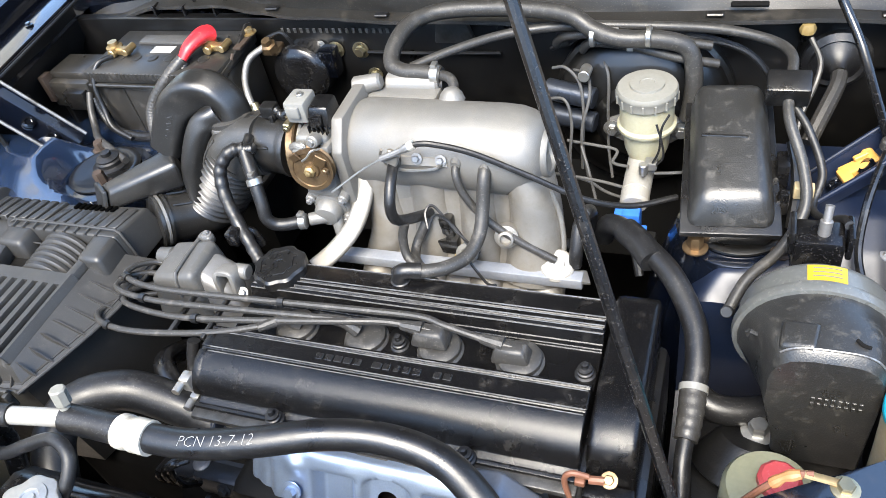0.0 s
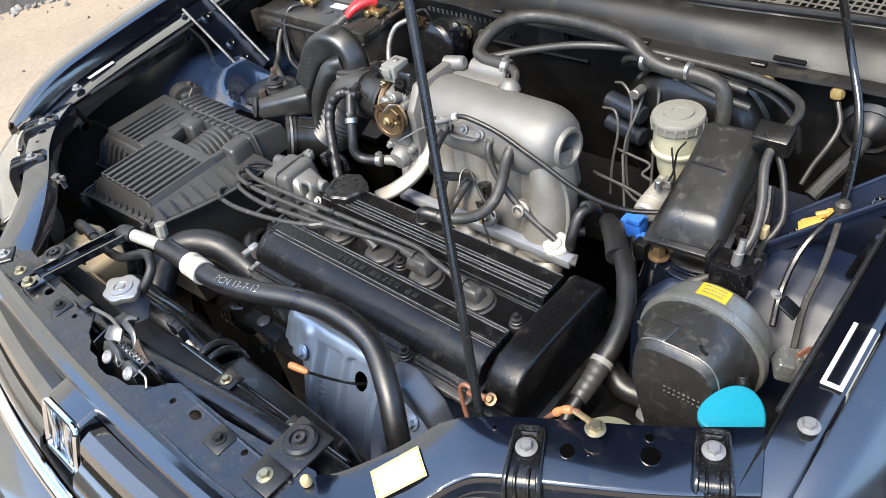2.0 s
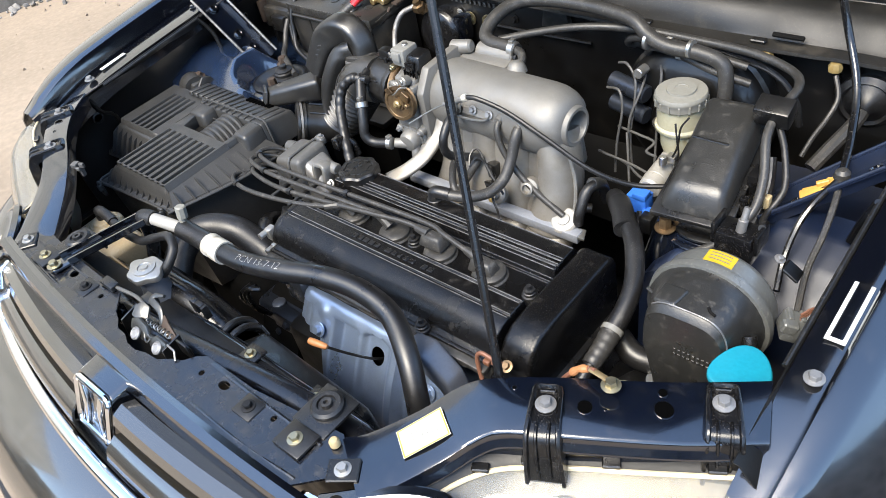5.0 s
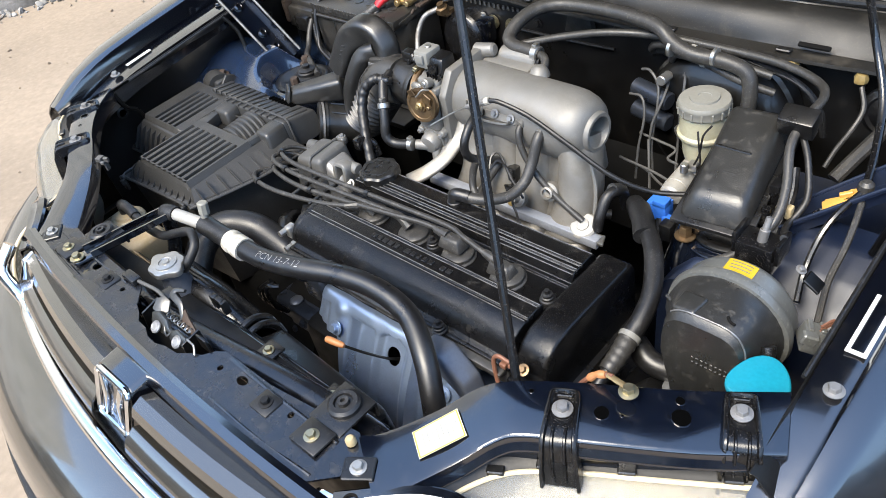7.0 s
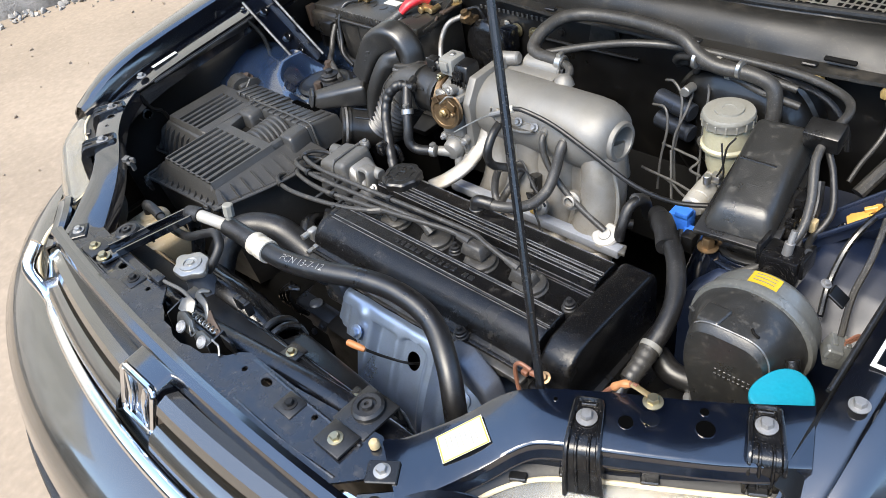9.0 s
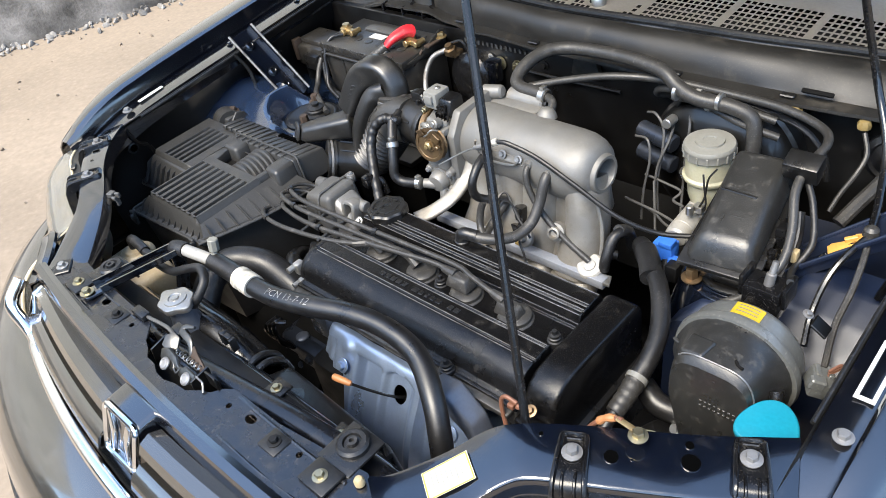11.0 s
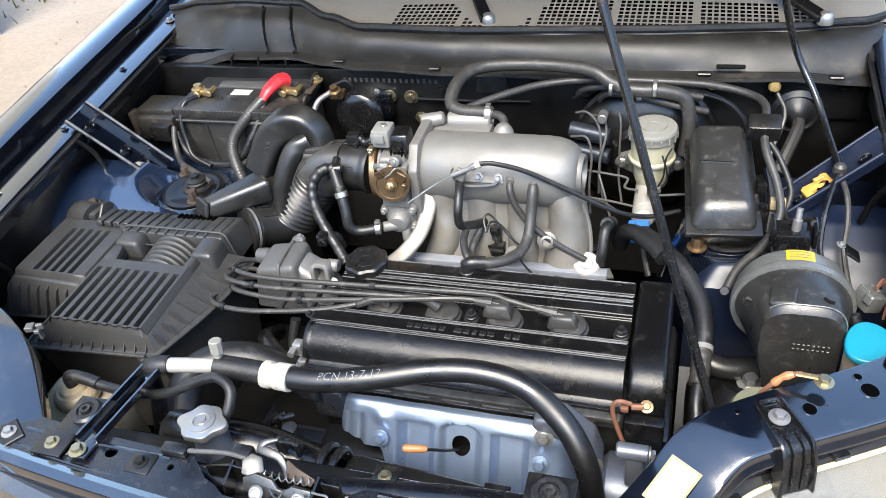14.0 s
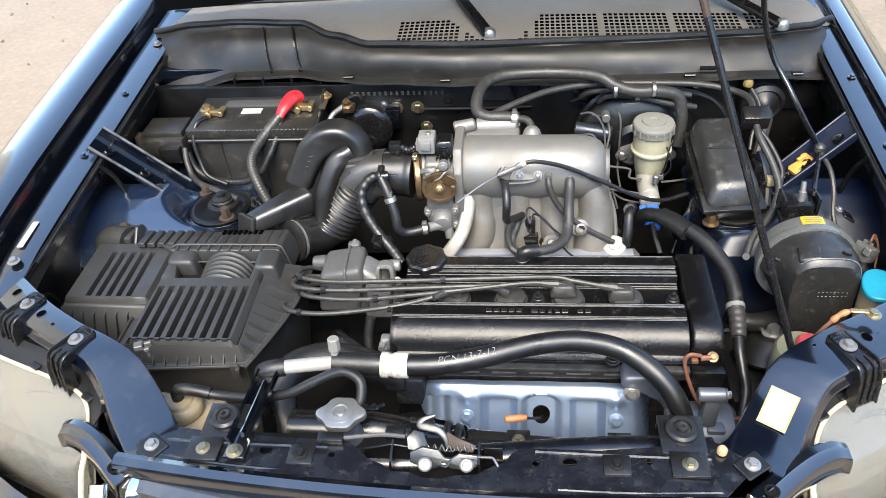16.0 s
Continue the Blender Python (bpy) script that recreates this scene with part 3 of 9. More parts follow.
# strut towers
for s in (-1, 1):
    cx, cy, zt = s * 0.472, 0.607, 0.872
    rows = []
    for r, z in ((0.03, zt), (0.062, zt), (0.070, zt - 0.004), (0.078, zt - 0.02), (0.10, zt - 0.10), (0.12, zt - 0.26)):
        rows.append([(cx + r * math.cos(2 * math.pi * k / 40), cy + r * math.sin(2 * math.pi * k / 40), z) for k in range(41)])
    tw = part("strut_tower", sheet(rows, 0.003), PAINT_IN, car, "black painted suspension tower")
    # sheet of the wheelhouse, falling to the front and into the tower
    rise = [(0.40, 0.72), (0.455, 0.845), (0.485, 0.872), (0.52, 0.891), (0.55, 0.905), (0.58, 0.914), (0.63, 0.912), (0.66, 0.868), (0.70, 0.85), (0.80, 0.84)]
    if s > 0:
        rise = [(0.40, 0.60), (0.490, 0.68), (0.502, 0.836), (0.53, 0.860), (0.56, 0.882), (0.60, 0.900), (0.64, 0.904), (0.67, 0.868), (0.70, 0.85), (0.80, 0.84)]
    sh = []
    for y in [0.40 + 0.4 * k / 80 for k in range(81)]:
        (y0, z0), (y1, z1) = next((a, b) for a, b in zip(rise, rise[1:]) if y <= b[0] + 1e-6)
        top = z0 + (z1 - z0) * (y - y0) / (y1 - y0)
        row = []
        for x in [0.42 + 0.286 * k / 64 for k in range(65)]:
            d = math.hypot(x - 0.472, y - 0.607)
            z = -0.006 * math.log(sum(math.exp(-q / 0.006) for q in (top - 0.9, zt - 0.904 + 1.9 * max(-0.01, d - 0.068), 1.3 * (x - 0.42) - 0.08))) + 0.904
            row.append((s * x, y, z + 0.0006 * noise.noise((x * 20, y * 20, s))))
        sh.append(row)
    # blue sky sheen is painted in, stronger on the left panel
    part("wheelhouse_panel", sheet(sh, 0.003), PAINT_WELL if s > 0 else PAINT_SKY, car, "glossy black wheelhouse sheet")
    part("tower_plate", lathe((cx, cy, zt + 0.002), (0, 0, 1), [(0.058, 0), (0.058, 0.003), (0.054, 0.005), (0.048, 0.005), (0.036, 0.001), (0.02, 0.001)], 32), PAINT_DIRTY, tw)
    if s < 0:
        part("strut_mount", lathe((-0.471, 0.622, zt), (0, 0, 1), [(0.030, 0), (0.030, 0.005), (0.021, 0.007), (0.0215, 0.013), (0.018, 0.015), (0.0185, 0.018), (0.013, 0.020), (0.008, 0.021), (0.008, 0.027), (0.004, 0.028)], 28), RUBBER, tw, "dusty rubber strut mount")
        bolt(tw, (-0.447, 0.572, zt + 0.006), (0, 0, 1), 0.009, RUST, h=0.02)
        bolt(tw, (-0.515, 0.655, zt + 0.004), (0, 0, 1), 0.009, RUST, h=0.014)
    else:
        bolt(tw, (0.428, 0.555, zt + 0.004), (0, 0, 1), 0.009, BRONZE, h=0.016)
        bolt(tw, (0.52, 0.56, zt + 0.004), (0, 0, 1), 0.008, RUST, h=0.014)


# diagonal channel braces from fender to tower
def brace(s, a0, a1, b0, b1):
    a0, a1, b0, b1 = (V(p) for p in (a0, a1, b0, b1))
    up = (a1 - a0).cross(b0 - a0).normalized()
    up = up if up.z > 0 else -up
    rows = []
    for t in (0, 0.33, 0.66, 1):
        a, b = a0.lerp(a1, t), b0.lerp(b1, t)
        d = (b - a).normalized()
        rows.append([a + up * 0.016 - d * 0.002, a + up * 0.016 + d * 0.006, a + d * 0.009, b - d * 0.009, b + up * 0.016 - d * 0.006, b + up * 0.016 + d * 0.002])
    ob = part("brace_channel", sheet(rows, 0.003), PAINT_IN if s < 0 else PAINT_WELL, car, "black pressed steel diagonal brace")
    for e0, e1 in ((a0, a1), (b0, b1)):
        # left flanges get their sky highlight as a paler material
        part("rolled_edge", tube([e0 + up * 0.0165, e1 + up * 0.0165], 0.0028, 10), EDGE_GLINT if s < 0 else PAINT_WELL, ob)
    for t in (0.18, 0.58, 0.80):
        p = a0.lerp(a1, t).lerp(b0.lerp(b1, t), 0.5) + up * 0.002
        part("rivet_nut", lathe(p, up, [(0.010, 0), (0.010, 0.003), (0.006, 0.004), (0.005, 0.001)], 18), PAINT, ob)
    return ob


brace(-1, (-0.686, 0.655, 1.018), (-0.56, 0.672, 0.884), (-0.690, 0.595, 1.012), (-0.565, 0.612, 0.880))
brace(1, (0.668, 0.695, 0.996), (0.545, 0.655, 0.896), (0.668, 0.635, 0.990), (0.545, 0.60, 0.892))

# firewall
fw = part("firewall", rbox((0, 0.887, 0.68), (1.42, 0.02, 0.62), 0.004), PAINT_DIRTY, car, "dirty black bulkhead")
# ledge coloured near-black to carry the shade at the bulkhead foot
part("firewall_ledge", prism([(0.80, 0.60), (0.875, 0.74), (0.875, 0.60)], (-0.7, 0, 0), (0, 1, 0), (0, 0, 1), (1.4, 0, 0), 0.004), GRIME_SHADE, fw)
for k in range(17):
    part("stamped_bar", rbox((-0.250 + k * 0.0118, 0.8755, 0.968), (0.0055, 0.0016, 0.0085), 0.0006, 1), STAMP, fw, "stamped identification mark")
for x, z, r, m_ in ((-0.16, 0.935, 0.009, ZINC), (-0.115, 0.935, 0.009, ZINC), (-0.10, 0.89, 0.008, ZINC), (0.126, 0.977, 0.007, PLASTIC), (-0.185, 0.943, 0.005, STEEL), (-0.05, 0.952, 0.006, DARK_METAL), (0.56, 0.965, 0.006, PLASTIC)):
    bolt(fw, (x, 0.874, z), (0, -1, 0), r, m_)
part("edge_strip", tube([(-0.1, 0.868, 0.935), (0.0, 0.868, 0.934), (0.12, 0.868, 0.936)], 0.003, 8), DARK_METAL, fw)
part("pressing", rbox((0.60, 0.872, 0.955), (0.15, 0.012, 0.075), 0.008, 3), PAINT_DIRTY, fw)
part("hose_bracket", prism([(0.02, 0.955), (0.085, 0.955), (0.072, 1.0), (0.03, 1.0)], (0, 0.86, 0), (1, 0, 0), (0, 0, 1), (0, 0.012, 0), 0.003), LATCH, fw, "plated steel hose bracket")


# cowl: front apron, seal ridge, vent deck
def lerp_table(x, table):
    for (x0, *a), (x1, *b) in zip(table, table[1:]):
        if x <= x1:
            t = max(0.0, min(1.0, (x - x0) / (x1 - x0)))
            t = t * t * (3 - 2 * t)
            return [p + (q - p) * t for p, q in zip(a, b)]
    return list(table[-1][1:])


# x, front edge y z, seal ridge y z
COWL = [(-0.72, 0.905, 0.968, 1.03, 1.050), (-0.60, 0.895, 0.985, 1.00, 1.075), (-0.50, 0.905, 1.006, 0.975, 1.088), (-0.36, 0.898, 1.010, 0.960, 1.088), (-0.28, 0.880, 1.008, 0.925, 1.074), (-0.20, 0.866, 1.006, 0.895, 1.066), (0.0, 0.852, 1.006, 0.890, 1.062), (0.3, 0.846, 1.008, 0.900, 1.060), (0.55, 0.850, 1.008, 0.930, 1.052), (0.66, 0.860, 0.998, 0.965, 1.046), (0.72, 0.88, 0.975, 1.0, 1.045)]
xs = [-0.715 + 1.43 * k / 90 for k in range(91)]
rows, seal, deck = [], [], []
for x in xs:
    fy, fz, ry, rz = lerp_table(x, COWL)
    wob = 0.0022 * noise.noise((x * 9, 0.3, 0)) + 0.0012 * noise.noise((x * 31, 1.3, 0))
    row = [(x, fy + 0.010, fz - 0.014), (x, fy - 0.010, fz - 0.009 + wob), (x, fy - 0.015, fz - 0.006 + wob), (x, fy - 0.014, fz - 0.001 + wob), (x, fy - 0.002, fz + 0.001 + wob), (x, fy + 0.008, fz + 0.001)]
    for t, out_, up_ in ((0.10, 0.003, 0.0), (0.25, 0.0075, 0.002), (0.45, 0.010, 0.006), (0.58, 0.007, 0.011), (0.66, 0.0, 0.0125), (0.80, -0.004, 0.008), (0.92, -0.003, 0.002)):
        row.append((x, fy + 0.008 + (ry - fy - 0.008) * t - out_ + wob, fz + 0.001 + (rz - fz - 0.006) * t + up_))
    row.append((x, ry, rz - 0.004))
    rows.append(row)
    seal.append((x, ry + 0.002, rz + 0.002))
    wy = 1.10 + 0.12 * (1 - (x / 0.72) ** 2) * 0.0 + 0.04 * (x / 0.72) ** 2
    deck.append([(x, ry + 0.012, rz - 0.004), (x, 0.5 * (ry + wy), rz + 0.002), (x, wy + 0.02, rz + 0.014)])
cowl = part("cowl_panel", sheet(rows, 0.003), COWL_PLASTIC, car, "weathered black plastic cowl panel")
part("cowl_seal", tube(seal, 0.0065, 10, 1), RUBBER, cowl, "black rubber bonnet seal")
for x in (-0.66, -0.25, -0.05, 0.24, 0.42, 0.62):
    fy, fz, ry, rz = lerp_table(x, COWL)
    part("cowl_clip", rbox((x, fy - 0.006, fz + 0.004), (0.022, 0.012, 0.004), 0.0015, 1), PLASTIC, cowl)
# recess drawn as a near-black box: its shade is painted
part("cowl_slot", rbox((0.46, 0.845, 1.023), (0.045, 0.007, 0.006), 0.002, 2, (35, 0, 0)), GRIME_SHADE, cowl)
for q in (-0.432, -0.373):
    row = rows[min(range(91), key=lambda k: abs(xs[k] - q))]
    part("cowl_crease", sheet([[V(p) + V(dx + 0.010 - 0.0025 * k, -0.006 * h, 0.006 * h) for dx, h in ((-0.004, -0.3), (-0.001, 1.0), (0.001, 1.0), (0.0035, -0.6))] for k, p in enumerate(row[4:13])], 0.001), PLASTIC_GLOSS, cowl, "sharp moulded crease")
part("hump_backing", rbox((-0.44, 0.917, 0.975), (0.50, 0.006, 0.075), 0.002), PAINT_IN, cowl, "glossy black panel under the hump")
# battery-side fins under the hump
for k in range(5):
    part("cowl_fin", rbox((-0.50 + 0.062 * k, 0.893, 0.985), (0.004, 0.02, 0.045), 0.0012, 1), PLASTIC_GLOSS, cowl)
part("foam_strip", tube([(-0.52, 0.905, 0.968), (-0.42, 0.902, 0.970), (-0.33, 0.900, 0.970)], lambda t: 0.009 + 0.003 * math.sin(47 * t), 8), FOAM, cowl, "crumbling speckled foam strip")

# vent deck: solid sheet with two perforated fields
def in_left(x, y):
    return -0.165 < x < 0.035 - (y - 0.905) * 0.85 and 0.905 < y < 1.01


def in_right(x, y):
    return x > 0.085 + (y - 0.905) * 0.45 and x < 0.60 and 0.915 + 0.10 * max(0, x - 0.3) < y < 1.035


def deck_z(x, y):
    return 1.058 + 0.05 * (y - 0.90) - 0.02 * (x / 0.7) ** 2


def vent_deck():
    """One sheet with square holes left open on a 10 mm pitch."""
    bm = bmesh.new()
    cache = {}

    def vert(x, y):
        key = (round(x, 4), round(y, 4))
        if key not in cache:
            cache[key] = bm.verts.new((x, y, deck_z(x, y)))
        return cache[key]

    pitch, hole = 0.0108, 0.0074
    gx = sorted({round(-0.705 + k * pitch + d, 5) for k in range(131) for d in (0, hole)})
    gy = sorted({round(0.90 + k * pitch * 1.35 + d, 5) for k in range(18) for d in (0, hole * 1.3)})
    for i, (x0, x1) in enumerate(zip(gx, gx[1:])):
        for j, (y0, y1) in enumerate(zip(gy, gy[1:])):
            xm, ym = (x0 + x1) / 2, (y0 + y1) / 2
            if ym < lerp_table(xm, COWL)[2] + 0.008:
                continue
            if i % 2 == 0 and j % 2 == 0 and (in_left(xm, ym) or in_right(xm, ym)) and (i // 2) % 13 != 11:
                continue
            bm.faces.new((vert(x0, y0), vert(x1, y0), vert(x1, y1), vert(x0, y1)))
    bmesh.ops.solidify(bm, geom=bm.faces[:], thickness=0.003)
    return bm


part("vent_deck", vent_deck(), VENT, car, "dusty grey cowl with square vent holes")
# near-black floor paints the shade under the vent holes
part("cowl_trough", rbox((0, 1.0, 1.0), (1.38, 0.16, 0.02), 0.004), GRIME_SHADE, car)
part("windscreen_frit", sheet([[(x, 1.135 + 0.02 * (x / 0.7) ** 2, 1.066), (x, 1.25, 1.125)] for x in (-0.72, -0.3, 0, 0.3, 0.72)], 0.005), RUBBER, car)
part("windscreen", sheet([[(x, 1.20, 1.103), (x, 1.60, 1.40), (x * 0.9, 1.85, 1.60)] for x in (-0.70, -0.4, -0.1, 0.2, 0.45, 0.70)], 0.005), GLASS_TINT, car, "dark laminated windscreen glass")
for x0, x1, y1 in ((0.036, -0.06, 1.13), (0.60, 0.46, 1.12)):
    w = part("wiper_arm", hexa([(x0 - 0.014, 0.925, 1.062), (x0 + 0.012, 0.93, 1.062), (x1 + 0.016, y1, 1.090), (x1 - 0.010, y1, 1.090)], [(x0 - 0.012, 0.925, 1.074), (x0 + 0.010, 0.93, 1.074), (x1 + 0.012, y1, 1.102), (x1 - 0.008, y1, 1.102)], 0.003), PLASTIC_GLOSS, car, "black wiper arm")
    part("pivot_nut", lathe((x0, 0.935, 1.058), (0, 0, 1), [(0.013, 0), (0.013, 0.012), (0.009, 0.018), (0.004, 0.02)], 18), STEEL, w)

# bonnet, propped open above the bay, and the cabin behind it
bon = part("bonnet", sheet([[(x, 1.10 - 0.66 * t, 1.12 + 0.80 * t + 0.03 * math.sin(3 * t) - 0.03 * (x / 0.7) ** 2) for t in (0, 0.25, 0.5, 0.75, 1)] for x in (-0.72, -0.4, 0, 0.4, 0.72)], 0.006), PAINT, car, "open black bonnet")
part("bonnet_liner", sheet([[(x, 1.087 - 0.66 * t, 1.110 + 0.80 * t + 0.03 * math.sin(3 * t) - 0.03 * (x / 0.7) ** 2) for t in (0, 0.25, 0.5, 0.75, 0.985)] for x in (-0.70, -0.4, 0, 0.4, 0.70)], 0.004), GRIME_SHADE, bon, "dark soft bonnet liner")
part("cabin", hexa([(-0.80, 1.3, 0.35), (0.80, 1.3, 0.35), (0.80, 3.4, 0.35), (-0.80, 3.4, 0.35)], [(-0.76, 1.3, 1.08), (0.76, 1.3, 1.08), (0.76, 3.4, 1.08), (-0.76, 3.4, 1.08)], 0.05), PAINT, car)
part("roof", hexa([(-0.72, 1.86, 1.08), (0.72, 1.86, 1.08), (0.72, 3.4, 1.08), (-0.72, 3.4, 1.08)], [(-0.62, 1.9, 1.66), (0.62, 1.9, 1.66), (0.62, 3.3, 1.66), (-0.62, 3.3, 1.66)], 0.06), PAINT, car)

# bonnet stay
A_, D_ = V(0.4443, 0.1751, 0.9766), V(-0.3119, 0.3307, 0.8907)
stay = thing("bonnet_stay", A_ - D_ * 0.03, "thin black steel rod propping the bonnet open", "stay rod")
part("rod", tube([A_ + D_ * t for t in (-0.03, 0.18, 0.42)], 0.0047, 10), PLASTIC_GLOSS, stay)
part("bare_end", tube([A_ + D_ * t for t in (0.42, 0.70, 0.955)], 0.0046, 10), RUST, stay, "rod end with worn brown paint")
part("pivot", lathe(A_ - D_ * 0.035 + V(0, 0.0, -0.006), (0, 0, 1), [(0.009, 0), (0.009, 0.014), (0.006, 0.018)], 14), PLASTIC, stay)


# ---- front end ----
def gy(x):
    return -0.052 + 0.125 * (x - 0.15) ** 2


def gs(x):
    return -0.056 + 0.24 * (x - 0.1) ** 2


GX = [-0.385 + 0.77 * k / 24 for k in range(25)]
# tie bar on which the latch sits
HOLES = [(-0.200, 0.012, 0.008, 0.007), (-0.118, 0.008, 0.004, 0.004), (0.125, 0.006, 0.004, 0.004), (0.165, 0.010, 0.009, 0.006), (0.255, 0.012, 0.004, 0.004)]
out = [(-0.362, 0.0)] + [(x, gy(x) + 0.006) for x in GX[1:-1] if abs(x) < 0.35] + [(0.362, 0.0), (0.366, 0.022), (0.335, 0.042), (0.20, 0.026), (0.11, 0.026), (0.098, 0.018), (0.088, 0.004), (0.074, -0.002), (0.058, -0.013), (0.034, -0.015), (0.016, -0.020), (-0.004, -0.019), (-0.022, -0.012), (-0.042, -0.011), (-0.056, -0.002), (-0.072, 0.004), (-0.086, 0.016), (-0.10, 0.028), (-0.25, 0.034), (-0.335, 0.042), (-0.366, 0.022)]
tie = part("tie_bar", xf(plate(out, HOLES, 0.003, lambda x, y: 0.001 * math.sin(30 * x)), pose(0, 0, 0.945)), TIE, car, "black painted radiator tie bar with chips and grit")
part("tie_bar_beam", tube([(-0.36, 0.030, 0.912), (-0.18, 0.026, 0.914), (-0.085, 0.022, 0.914), (0.0, 0.028, 0.914), (0.094, 0.040, 0.913), (0.214, 0.054, 0.912), (0.34, 0.060, 0.908)], 0.0175, 24, 6, flat=0.8), CROSS, tie, "smooth black cross beam")
for x0, x1 in ((-0.33, -0.125), (0.125, 0.325)):
    part("pressed_bead", tube([(x0, 0.022, 0.9462), ((x0 + x1) / 2, 0.0195, 0.9468), (x1, 0.019, 0.9462)], 0.0032, 8), TIE, tie)
for x0, x1 in ((-0.34, -0.16), (0.15, 0.33)):
    part("pressed_bead", tube([(x0, gy(x0) + 0.024, 0.9462), ((x0 + x1) / 2, gy((x0 + x1) / 2) + 0.022, 0.9468), (x1, gy(x1) + 0.024, 0.9462)], 0.0025, 8), TIE, tie)
for x, y in ((-0.155, 0.006), (0.218, 0.006)):
    pd = part("pad", rbox((x, y, 0.9475), (0.032, 0.028, 0.006), 0.002), PLASTIC, tie)
    bolt(pd, (x, y, 0.9505), (0, 0, 1), 0.0055, DARK_METAL)


def arm(s):
    if s > 0:
        inner = [(0.335, 0.040, 0.9475), (0.355, 0.058, 0.9475), (0.388, 0.108, 0.955), (0.416, 0.146, 0.973), (0.445, 0.168, 0.982), (0.505, 0.207, 0.981), (0.585, 0.258, 0.973), (0.665, 0.32, 0.962)]
        outer = [(0.400, -0.002, 0.9475), (0.414, 0.010, 0.9475), (0.446, 0.070, 0.953), (0.470, 0.106, 0.969), (0.494, 0.124, 0.977), (0.552, 0.156, 0.975), (0.630, 0.206, 0.966), (0.690, 0.256, 0.954)]
    else:
        inner = [(0.296, 0.020, 0.9475), (0.325, 0.047, 0.950), (0.370, 0.098, 0.970), (0.404, 0.130, 0.985), (0.455, 0.160, 0.988), (0.510, 0.187, 0.987), (0.585, 0.235, 0.982), (0.665, 0.300, 0.970)]
        outer = [(0.372, -0.006, 0.9475), (0.385, 0.008, 0.9475), (0.415, 0.045, 0.955), (0.446, 0.090, 0.970), (0.476, 0.119, 0.985), (0.530, 0.148, 0.986), (0.600, 0.188, 0.980), (0.685, 0.250, 0.964)]
    rows = []
    for a, b in zip(spline([(s * x, y, z) for x, y, z in inner], 4), spline([(s * x, y, z) for x, y, z in outer], 4)):
        d = (b - a).normalized()
        rows.append([a + V(0, 0, -0.03), a + V(0, 0, -0.004), a + d * 0.0015 + V(0, 0, -0.0008), a + d * 0.005, a.lerp(b, 0.5) + V(0, 0, 0.001), b - d * 0.004, b - d * 0.001 + V(0, 0, -0.001), b + V(0, 0, -0.004), b + d * 0.001 + V(0, 0, -0.010), b + d * 0.006 + V(0, 0, -0.0135), b + d * 0.0065 + V(0, 0, -0.017), b + d * 0.002 + V(0, 0, -0.020), b - d * 0.004 + V(0, 0, -0.024), b - d * 0.006 + V(0, 0, -0.058)])
    return part("support_arm", sheet(rows, 0.003), PAINT_IN, car, "glossy black headlamp support arm", sharp=50)


def on_top(ob, x, y):
    """The point and slope of a part's skin straight below (x, y)."""
    me = ob.data
    tree = BVHTree.FromPolygons([v.co + ORIGIN[ob] for v in me.vertices], [p.vertices[:] for p in me.polygons])
    q, n, _, _ = tree.ray_cast(V(x, y, 2), V(0, 0, -1))
    return q, n if n.z > 0 else -n


